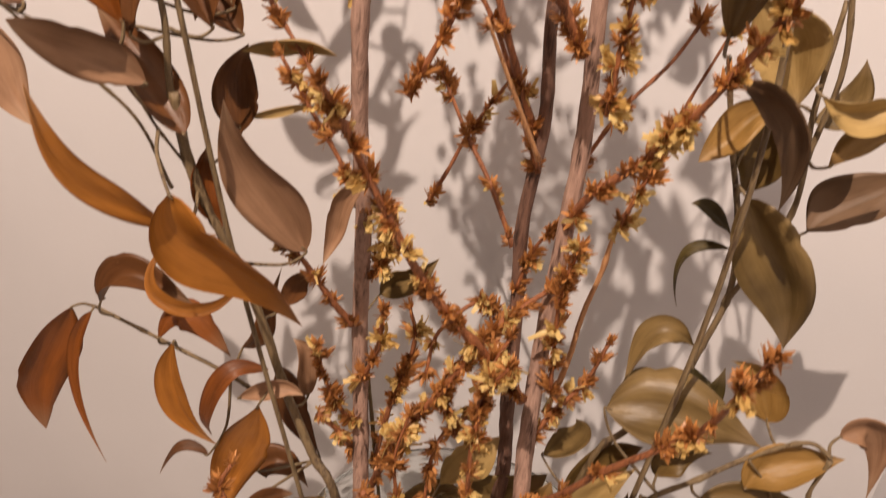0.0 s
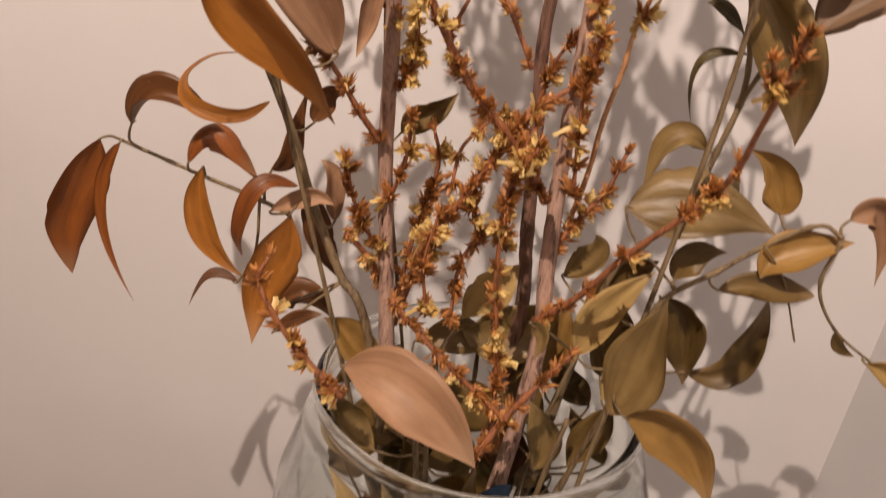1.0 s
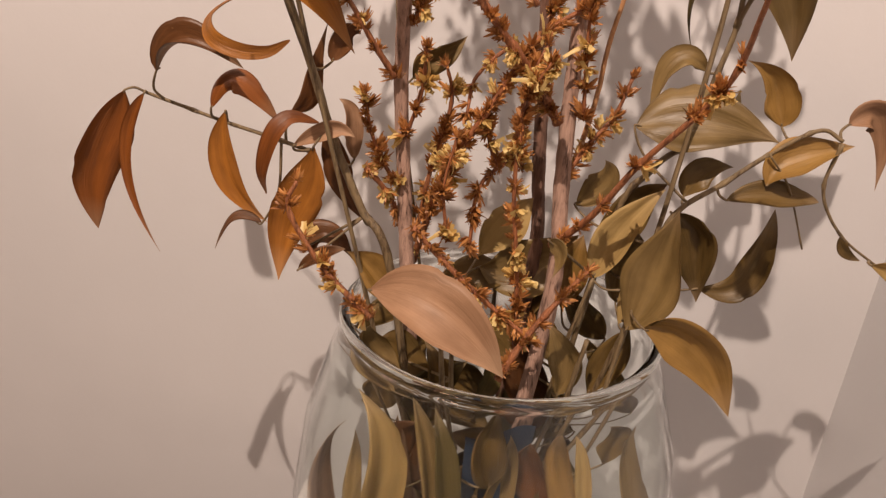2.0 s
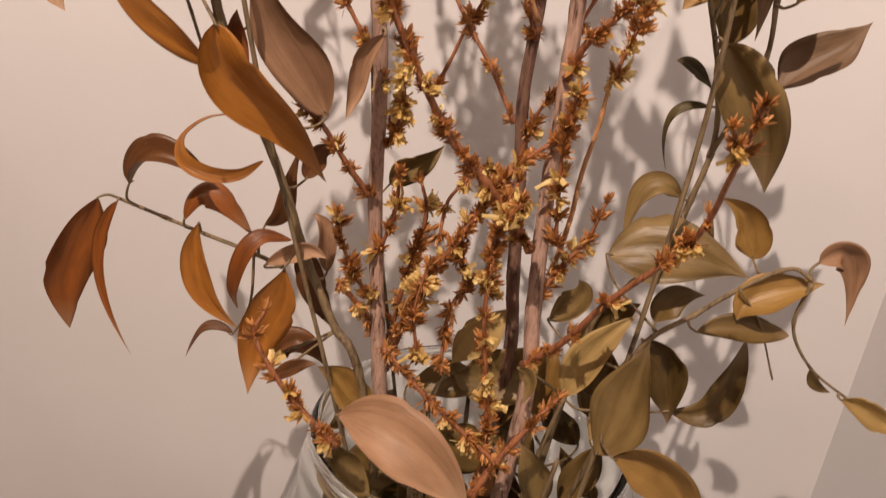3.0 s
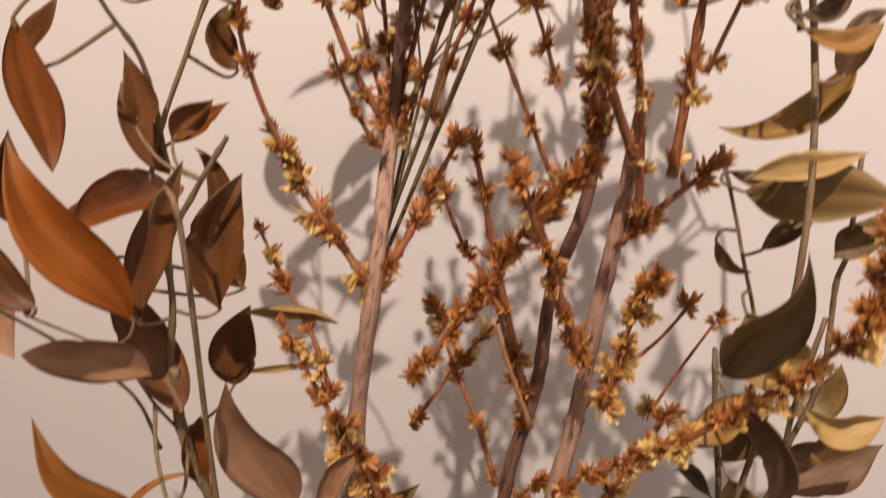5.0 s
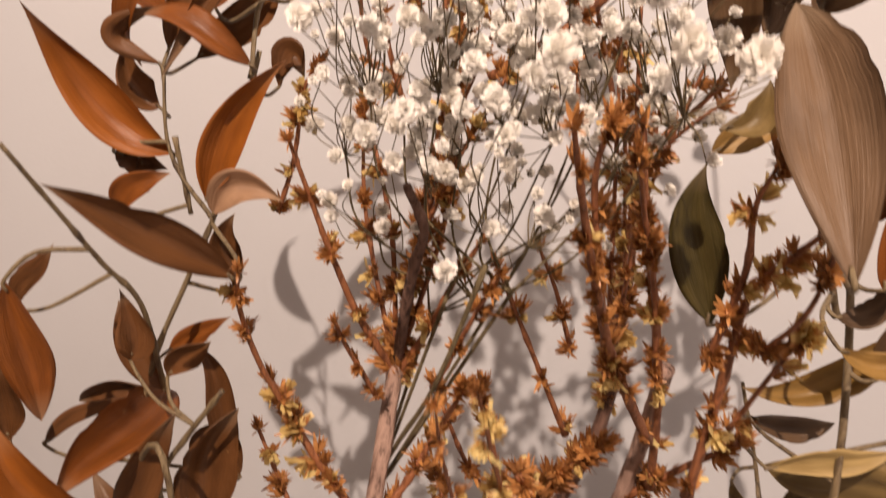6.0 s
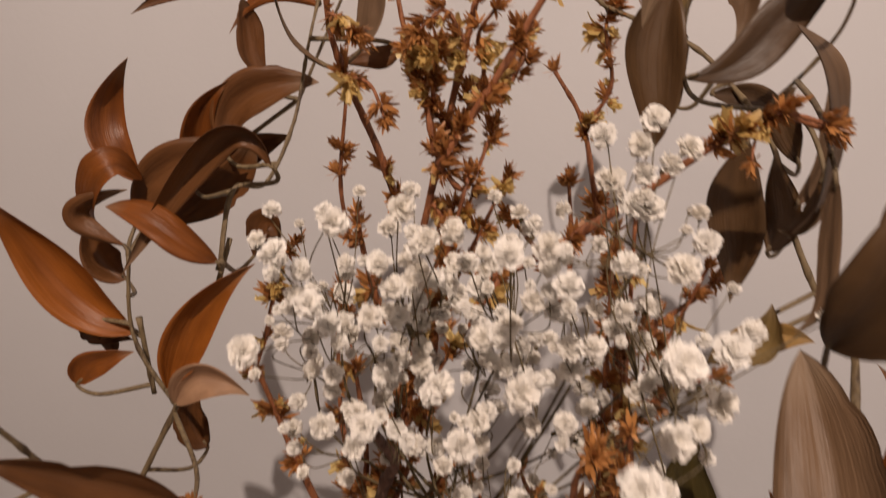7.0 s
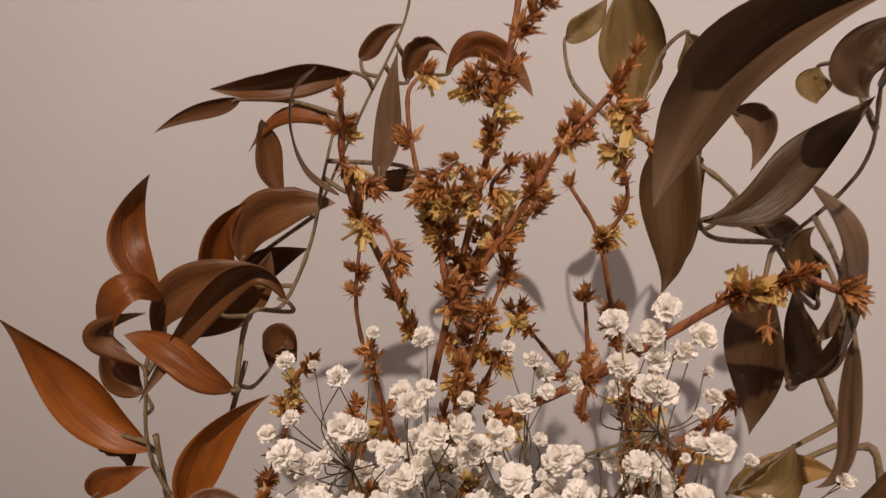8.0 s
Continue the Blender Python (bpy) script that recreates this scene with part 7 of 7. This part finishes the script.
blossom(white_spray, (-0.0762, -0.0080, 0.6002), (-0.0823, -0.0026, 0.6016), 0.75, 474)
blossom(white_spray, (-0.0309, -0.0230, 0.6129), (-0.0270, -0.0075, 0.6180), 1.00, 475)
blossom(white_spray, (-0.0147, -0.0330, 0.6142), (-0.0075, -0.0344, 0.6078), 0.67, 476)
blossom(white_spray, (-0.0609, -0.0130, 0.6053), (-0.0594, -0.0305, 0.6244), 0.86, 477)
blossom(white_spray, (-0.0208, -0.0280, 0.6157), (-0.0227, -0.0261, 0.6281), 0.86, 478)
blossom(white_spray, (-0.0609, -0.0130, 0.6053), (-0.0571, -0.0134, 0.6217), 0.61, 479)
blossom(white_spray, (-0.0309, -0.0230, 0.6129), (-0.0261, 0.0047, 0.6126), 0.50, 480)
blossom(white_spray, (-0.0462, -0.0130, 0.6021), (-0.0463, -0.0431, 0.6092), 0.38, 481)
blossom(white_spray, (-0.0354, -0.0230, 0.6031), (-0.0402, 0.0019, 0.5941), 0.86, 482)
blossom(white_spray, (-0.0609, -0.0130, 0.6053), (-0.0631, -0.0300, 0.6214), 0.63, 483)
blossom(white_spray, (-0.0147, -0.0330, 0.6142), (-0.0089, -0.0219, 0.6340), 0.58, 484)
blossom(white_spray, (-0.0344, -0.0230, 0.5791), (-0.0301, -0.0015, 0.5831), 0.54, 485)
blossom(white_spray, (-0.0309, -0.0230, 0.6129), (-0.0386, -0.0395, 0.6296), 0.64, 486)
blossom(white_spray, (-0.0273, -0.0280, 0.6377), (-0.0425, -0.0433, 0.6380), 0.67, 487)
blossom(white_spray, (-0.0309, -0.0230, 0.6129), (-0.0370, -0.0292, 0.6240), 0.82, 488)
blossom(white_spray, (-0.0462, -0.0130, 0.6021), (-0.0444, -0.0026, 0.6047), 0.80, 489)
blossom(white_spray, (-0.0226, -0.0280, 0.6019), (-0.0223, -0.0223, 0.5929), 0.64, 490)
blossom(white_spray, (-0.0147, -0.0330, 0.6142), (-0.0116, -0.0122, 0.6110), 0.83, 491)
blossom(white_spray, (-0.0762, -0.0080, 0.6002), (-0.0936, -0.0110, 0.6219), 0.90, 492)
blossom(white_spray, (-0.0354, -0.0230, 0.6031), (-0.0355, 0.0047, 0.5890), 0.55, 493)
blossom(white_spray, (-0.0801, -0.0030, 0.5847), (-0.0851, -0.0346, 0.6008), 0.48, 494)
blossom(white_spray, (-0.0226, -0.0280, 0.6019), (-0.0218, -0.0315, 0.6145), 0.81, 495)
blossom(white_spray, (-0.0801, -0.0030, 0.5847), (-0.0717, -0.0365, 0.6059), 0.77, 496)
blossom(white_spray, (-0.0147, -0.0330, 0.6142), (-0.0055, -0.0167, 0.6130), 0.98, 497)
blossom(white_spray, (-0.0208, -0.0280, 0.6157), (-0.0159, -0.0048, 0.6238), 0.61, 498)
blossom(white_spray, (-0.0226, -0.0280, 0.6019), (-0.0248, -0.0128, 0.6031), 0.91, 499)
blossom(white_spray, (-0.0147, -0.0330, 0.6142), (-0.0046, -0.0130, 0.6090), 0.74, 500)
blossom(white_spray, (-0.0273, -0.0280, 0.6377), (-0.0166, -0.0102, 0.6430), 0.53, 501)
blossom(white_spray, (-0.0609, -0.0130, 0.6053), (-0.0623, 0.0013, 0.6100), 0.64, 502)
blossom(white_spray, (-0.0427, -0.0180, 0.6136), (-0.0498, -0.0369, 0.6208), 0.92, 503)
blossom(white_spray, (-0.0226, -0.0280, 0.6019), (-0.0152, -0.0229, 0.6071), 0.81, 504)
blossom(white_spray, (-0.0599, -0.0080, 0.5842), (-0.0628, -0.0189, 0.5927), 0.96, 505)
blossom(white_spray, (-0.0462, -0.0130, 0.6021), (-0.0469, -0.0106, 0.6058), 0.97, 506)
blossom(white_spray, (-0.0609, -0.0130, 0.6053), (-0.0635, -0.0060, 0.6059), 0.80, 507)
blossom(white_spray, (-0.0444, -0.0130, 0.5770), (-0.0485, -0.0182, 0.5925), 0.52, 508)
blossom(white_spray, (-0.0801, -0.0030, 0.5847), (-0.0900, 0.0034, 0.5882), 1.12, 509)
blossom(white_spray, (-0.0609, -0.0130, 0.6053), (-0.0609, -0.0326, 0.6212), 0.65, 510)
blossom(white_spray, (-0.0609, -0.0130, 0.6053), (-0.0688, -0.0007, 0.6299), 1.07, 511)
blossom(white_spray, (-0.0147, -0.0330, 0.6142), (-0.0080, -0.0065, 0.6024), 0.73, 512)
blossom(white_spray, (-0.0309, -0.0230, 0.6129), (-0.0346, -0.0384, 0.6190), 0.89, 513)
blossom(white_spray, (-0.0354, -0.0230, 0.6031), (-0.0357, -0.0059, 0.6074), 0.95, 514)
blossom(white_spray, (-0.0462, -0.0130, 0.6021), (-0.0446, -0.0397, 0.6166), 0.59, 515)
blossom(white_spray, (-0.0427, -0.0180, 0.6136), (-0.0453, -0.0297, 0.6314), 0.55, 516)
blossom(white_spray, (-0.0226, -0.0280, 0.6019), (-0.0334, -0.0433, 0.6084), 0.53, 517)
blossom(white_spray, (-0.0762, -0.0080, 0.6002), (-0.0832, -0.0389, 0.6138), 0.37, 518)
blossom(white_spray, (-0.0147, -0.0330, 0.6142), (-0.0145, -0.0321, 0.6271), 0.62, 519)
blossom(white_spray, (-0.0462, -0.0130, 0.6021), (-0.0474, -0.0387, 0.6169), 0.65, 520)
blossom(white_spray, (-0.0444, -0.0130, 0.5770), (-0.0397, -0.0140, 0.5949), 0.55, 521)
blossom(white_spray, (-0.0444, -0.0130, 0.5770), (-0.0496, -0.0378, 0.5951), 0.75, 522)
blossom(white_spray, (-0.0427, -0.0180, 0.6136), (-0.0518, -0.0283, 0.6277), 0.63, 523)
blossom(white_spray, (-0.0674, -0.0080, 0.5953), (-0.0637, -0.0364, 0.6081), 0.72, 524)
blossom(white_spray, (-0.0147, -0.0330, 0.6142), (-0.0167, -0.0213, 0.6110), 0.51, 525)
blossom(white_spray, (-0.0462, -0.0130, 0.6021), (-0.0512, -0.0025, 0.6044), 0.55, 526)
blossom(white_spray, (-0.0609, -0.0130, 0.6053), (-0.0590, 0.0004, 0.6133), 0.46, 527)
blossom(white_spray, (-0.0444, -0.0130, 0.5770), (-0.0413, -0.0218, 0.5862), 0.67, 528)
blossom(white_spray, (-0.0344, -0.0230, 0.5791), (-0.0301, -0.0192, 0.5838), 0.65, 529)
blossom(white_spray, (-0.0427, -0.0180, 0.6136), (-0.0523, -0.0046, 0.6347), 0.68, 530)
blossom(white_spray, (-0.0427, -0.0180, 0.6136), (-0.0440, -0.0419, 0.6356), 0.81, 531)
blossom(white_spray, (-0.0674, -0.0080, 0.5953), (-0.0698, -0.0331, 0.6087), 0.46, 532)
blossom(white_spray, (-0.0536, -0.0080, 0.5930), (-0.0570, -0.0073, 0.5991), 0.74, 533)
blossom(white_spray, (-0.0427, -0.0180, 0.6136), (-0.0452, -0.0215, 0.6360), 0.68, 534)
blossom(white_spray, (-0.0609, -0.0130, 0.6053), (-0.0607, -0.0106, 0.6062), 0.58, 535)
blossom(white_spray, (-0.0226, -0.0280, 0.6019), (-0.0185, -0.0043, 0.5975), 0.93, 536)
blossom(white_spray, (-0.0147, -0.0330, 0.6142), (-0.0156, -0.0193, 0.6145), 0.81, 537)
blossom(white_spray, (-0.0801, -0.0030, 0.5847), (-0.0788, -0.0225, 0.6040), 0.86, 538)
blossom(white_spray, (-0.0427, -0.0180, 0.6136), (-0.0476, -0.0171, 0.6300), 1.00, 539)
blossom(white_spray, (-0.0354, -0.0230, 0.6031), (-0.0348, 0.0029, 0.6027), 0.80, 540)
blossom(white_spray, (-0.0147, -0.0330, 0.6142), (-0.0143, -0.0307, 0.6183), 0.50, 541)
blossom(white_spray, (-0.0147, -0.0330, 0.6142), (-0.0050, -0.0019, 0.6098), 0.91, 542)
blossom(white_spray, (-0.0309, -0.0230, 0.6129), (-0.0342, -0.0443, 0.6258), 0.85, 543)
blossom(white_spray, (-0.0309, -0.0230, 0.6129), (-0.0391, -0.0406, 0.6229), 0.36, 544)
blossom(white_spray, (-0.0309, -0.0230, 0.6129), (-0.0301, -0.0049, 0.6138), 0.70, 545)
blossom(white_spray, (-0.0208, -0.0280, 0.6157), (-0.0248, -0.0208, 0.6250), 0.75, 546)
blossom(white_spray, (-0.0354, -0.0230, 0.6031), (-0.0380, -0.0057, 0.6036), 0.70, 547)
blossom(white_spray, (-0.0609, -0.0130, 0.6053), (-0.0635, -0.0186, 0.6201), 0.89, 548)
blossom(white_spray, (-0.0344, -0.0230, 0.5791), (-0.0366, -0.0288, 0.5926), 0.61, 549)
blossom(white_spray, (-0.0273, -0.0280, 0.6377), (-0.0272, 0.0042, 0.6394), 0.95, 550)
blossom(white_spray, (-0.0536, -0.0080, 0.5930), (-0.0479, -0.0051, 0.5976), 0.68, 551)
blossom(white_spray, (-0.0462, -0.0130, 0.6021), (-0.0497, -0.0412, 0.6215), 0.87, 552)
blossom(white_spray, (-0.0599, -0.0080, 0.5842), (-0.0619, -0.0165, 0.6005), 0.88, 553)
blossom(white_spray, (-0.0762, -0.0080, 0.6002), (-0.0752, -0.0246, 0.6210), 0.73, 554)
blossom(white_spray, (-0.0444, -0.0130, 0.5770), (-0.0438, -0.0328, 0.5977), 0.76, 555)
blossom(white_spray, (-0.0536, -0.0080, 0.5930), (-0.0577, -0.0285, 0.6075), 0.95, 556)
blossom(white_spray, (-0.0536, -0.0080, 0.5930), (-0.0610, -0.0172, 0.6020), 0.62, 557)
blossom(white_spray, (-0.0762, -0.0080, 0.6002), (-0.0711, -0.0399, 0.6166), 0.53, 558)
blossom(white_spray, (-0.0427, -0.0180, 0.6136), (-0.0478, 0.0026, 0.6198), 0.52, 559)
blossom(white_spray, (-0.0226, -0.0280, 0.6019), (-0.0314, -0.0355, 0.6053), 0.41, 560)
blossom(white_spray, (-0.0674, -0.0080, 0.5953), (-0.0744, -0.0003, 0.5946), 1.17, 561)
blossom(white_spray, (-0.0762, -0.0080, 0.6002), (-0.0786, -0.0449, 0.6260), 0.77, 562)
blossom(white_spray, (-0.0609, -0.0130, 0.6053), (-0.0567, -0.0266, 0.6169), 0.59, 563)
blossom(white_spray, (-0.0427, -0.0180, 0.6136), (-0.0528, -0.0289, 0.6310), 0.63, 564)
blossom(white_spray, (-0.0427, -0.0180, 0.6136), (-0.0506, -0.0175, 0.6193), 1.00, 565)
blossom(white_spray, (-0.0427, -0.0180, 0.6136), (-0.0398, -0.0352, 0.6266), 0.82, 566)
blossom(white_spray, (-0.0536, -0.0080, 0.5930), (-0.0548, 0.0044, 0.5908), 1.20, 567)
blossom(white_spray, (-0.0427, -0.0180, 0.6136), (-0.0512, -0.0217, 0.6219), 0.99, 568)
blossom(white_spray, (-0.0354, -0.0230, 0.6031), (-0.0396, -0.0259, 0.6161), 0.39, 569)
blossom(white_spray, (-0.0684, -0.0030, 0.5659), (-0.0690, 0.0019, 0.5715), 0.90, 570)
blossom(white_spray, (-0.0462, -0.0130, 0.6021), (-0.0514, 0.0050, 0.6056), 1.11, 571)
blossom(white_spray, (-0.0427, -0.0180, 0.6136), (-0.0526, -0.0379, 0.6238), 0.54, 572)
blossom(white_spray, (-0.0208, -0.0280, 0.6157), (-0.0308, -0.0406, 0.6313), 0.75, 573)
blossom(white_spray, (-0.0226, -0.0280, 0.6019), (-0.0335, -0.0418, 0.6113), 0.88, 574)
blossom(white_spray, (-0.0674, -0.0080, 0.5953), (-0.0632, -0.0314, 0.6058), 0.99, 575)
blossom(white_spray, (-0.0609, -0.0130, 0.6053), (-0.0545, -0.0173, 0.6171), 1.05, 576)
blossom(white_spray, (-0.0674, -0.0080, 0.5953), (-0.0637, -0.0022, 0.5966), 1.11, 577)
blossom(white_spray, (-0.0444, -0.0130, 0.5770), (-0.0467, -0.0408, 0.6012), 0.43, 578)
blossom(white_spray, (-0.0427, -0.0180, 0.6136), (-0.0480, -0.0439, 0.6241), 0.77, 579)
blossom(white_spray, (-0.0427, -0.0180, 0.6136), (-0.0461, -0.0353, 0.6197), 0.92, 580)
blossom(white_spray, (-0.0462, -0.0130, 0.6021), (-0.0488, 0.0028, 0.6063), 0.87, 581)
blossom(white_spray, (-0.0762, -0.0080, 0.6002), (-0.0828, -0.0439, 0.6239), 0.58, 582)
blossom(white_spray, (-0.0226, -0.0280, 0.6019), (-0.0191, -0.0020, 0.5842), 0.87, 583)
blossom(white_spray, (-0.0208, -0.0280, 0.6157), (-0.0208, -0.0156, 0.6244), 0.82, 584)
blossom(white_spray, (-0.0444, -0.0130, 0.5770), (-0.0398, -0.0044, 0.5886), 1.02, 585)
blossom(white_spray, (-0.0427, -0.0180, 0.6136), (-0.0449, -0.0443, 0.6307), 0.80, 586)
blossom(white_spray, (-0.0427, -0.0180, 0.6136), (-0.0472, -0.0299, 0.6217), 0.57, 587)
blossom(white_spray, (-0.0344, -0.0230, 0.5791), (-0.0284, -0.0265, 0.5881), 0.46, 588)
blossom(white_spray, (-0.0599, -0.0080, 0.5842), (-0.0603, -0.0268, 0.6032), 0.48, 589)
blossom(white_spray, (-0.0208, -0.0280, 0.6157), (-0.0149, -0.0071, 0.6140), 0.99, 590)
blossom(white_spray, (-0.0226, -0.0280, 0.6019), (-0.0178, -0.0245, 0.6076), 0.42, 591)
blossom(white_spray, (-0.0226, -0.0280, 0.6019), (-0.0260, -0.0203, 0.5962), 0.93, 592)
blossom(white_spray, (-0.0599, -0.0080, 0.5842), (-0.0569, -0.0411, 0.6001), 0.63, 593)
blossom(white_spray, (-0.0684, -0.0030, 0.5659), (-0.0699, -0.0044, 0.5809), 0.49, 594)
blossom(white_spray, (-0.0354, -0.0230, 0.6031), (-0.0397, -0.0283, 0.6107), 0.79, 595)
blossom(white_spray, (-0.0444, -0.0130, 0.5770), (-0.0415, -0.0004, 0.5906), 1.17, 596)
blossom(white_spray, (-0.0674, -0.0080, 0.5953), (-0.0681, -0.0250, 0.6117), 0.46, 597)
blossom(white_spray, (-0.0762, -0.0080, 0.6002), (-0.0784, 0.0033, 0.6024), 1.15, 598)
blossom(white_spray, (-0.0462, -0.0130, 0.6021), (-0.0473, -0.0257, 0.6100), 0.40, 599)
blossom(white_spray, (-0.0444, -0.0130, 0.5770), (-0.0441, -0.0442, 0.5977), 0.39, 600)
blossom(white_spray, (-0.0354, -0.0230, 0.6031), (-0.0446, -0.0332, 0.6045), 0.82, 601)
blossom(white_spray, (-0.0684, -0.0030, 0.5659), (-0.0596, -0.0104, 0.5734), 0.64, 602)
blossom(white_spray, (-0.0273, -0.0280, 0.6377), (-0.0266, -0.0230, 0.6338), 0.72, 603)
blossom(white_spray, (-0.0354, -0.0230, 0.6031), (-0.0394, -0.0166, 0.6063), 1.04, 604)
blossom(white_spray, (-0.0444, -0.0130, 0.5770), (-0.0507, -0.0255, 0.5900), 0.81, 605)
blossom(white_spray, (-0.0684, -0.0030, 0.5659), (-0.0806, -0.0109, 0.5752), 0.90, 606)
blossom(white_spray, (-0.0609, -0.0130, 0.6053), (-0.0559, -0.0140, 0.6113), 0.57, 607)
blossom(white_spray, (-0.0226, -0.0280, 0.6019), (-0.0265, -0.0263, 0.6064), 0.92, 608)
blossom(white_spray, (-0.0801, -0.0030, 0.5847), (-0.0670, -0.0448, 0.6050), 0.38, 609)
blossom(white_spray, (-0.0762, -0.0080, 0.6002), (-0.0811, -0.0079, 0.6080), 0.47, 610)
blossom(white_spray, (-0.0226, -0.0280, 0.6019), (-0.0114, -0.0280, 0.5993), 0.64, 611)
blossom(white_spray, (-0.0427, -0.0180, 0.6136), (-0.0451, -0.0388, 0.6310), 0.42, 612)
blossom(white_spray, (-0.0462, -0.0130, 0.6021), (-0.0500, -0.0367, 0.6117), 0.51, 613)
blossom(white_spray, (-0.0427, -0.0180, 0.6136), (-0.0461, -0.0012, 0.6318), 0.86, 614)
blossom(white_spray, (-0.0273, -0.0280, 0.6377), (-0.0169, -0.0167, 0.6322), 0.78, 615)
blossom(white_spray, (-0.0309, -0.0230, 0.6129), (-0.0354, -0.0222, 0.6225), 0.47, 616)
blossom(white_spray, (-0.0609, -0.0130, 0.6053), (-0.0656, -0.0125, 0.6254), 0.87, 617)
blossom(white_spray, (-0.0309, -0.0230, 0.6129), (-0.0262, -0.0184, 0.6124), 0.69, 618)
blossom(white_spray, (-0.0801, -0.0030, 0.5847), (-0.0790, -0.0102, 0.5919), 0.84, 619)
blossom(white_spray, (-0.0609, -0.0130, 0.6053), (-0.0630, -0.0429, 0.6336), 0.64, 620)
blossom(white_spray, (-0.0609, -0.0130, 0.6053), (-0.0571, -0.0179, 0.6211), 0.75, 621)
blossom(white_spray, (-0.0273, -0.0280, 0.6377), (-0.0311, -0.0313, 0.6471), 0.73, 622)
blossom(white_spray, (-0.0208, -0.0280, 0.6157), (-0.0398, -0.0300, 0.6543), 0.98, 623)
blossom(white_spray, (-0.0273, -0.0280, 0.6377), (-0.0333, -0.0300, 0.6588), 0.93, 624)
blossom(white_spray, (-0.0147, -0.0330, 0.6142), (-0.0272, -0.0300, 0.6559), 0.97, 625)
blossom(white_spray, (-0.0208, -0.0280, 0.6157), (-0.0341, -0.0300, 0.6544), 0.91, 626)
blossom(white_spray, (-0.0273, -0.0280, 0.6377), (-0.0291, -0.0300, 0.6527), 0.88, 627)
blossom(white_spray, (-0.0147, -0.0330, 0.6142), (-0.0369, -0.0300, 0.6478), 1.06, 628)
blossom(white_spray, (-0.0208, -0.0280, 0.6157), (-0.0319, -0.0300, 0.6503), 0.89, 629)
blossom(white_spray, (-0.0273, -0.0280, 0.6377), (-0.0324, -0.0300, 0.6452), 1.00, 630)
blossom(white_spray, (-0.0147, -0.0330, 0.6142), (-0.0292, -0.0300, 0.6451), 0.96, 631)
blossom(white_spray, (-0.0208, -0.0280, 0.6157), (-0.0217, -0.0300, 0.6467), 0.70, 632)
blossom(white_spray, (-0.0273, -0.0280, 0.6377), (-0.0228, -0.0300, 0.6436), 0.48, 633)
blossom(white_spray, (-0.0147, -0.0330, 0.6142), (-0.0210, -0.0300, 0.6384), 0.72, 634)
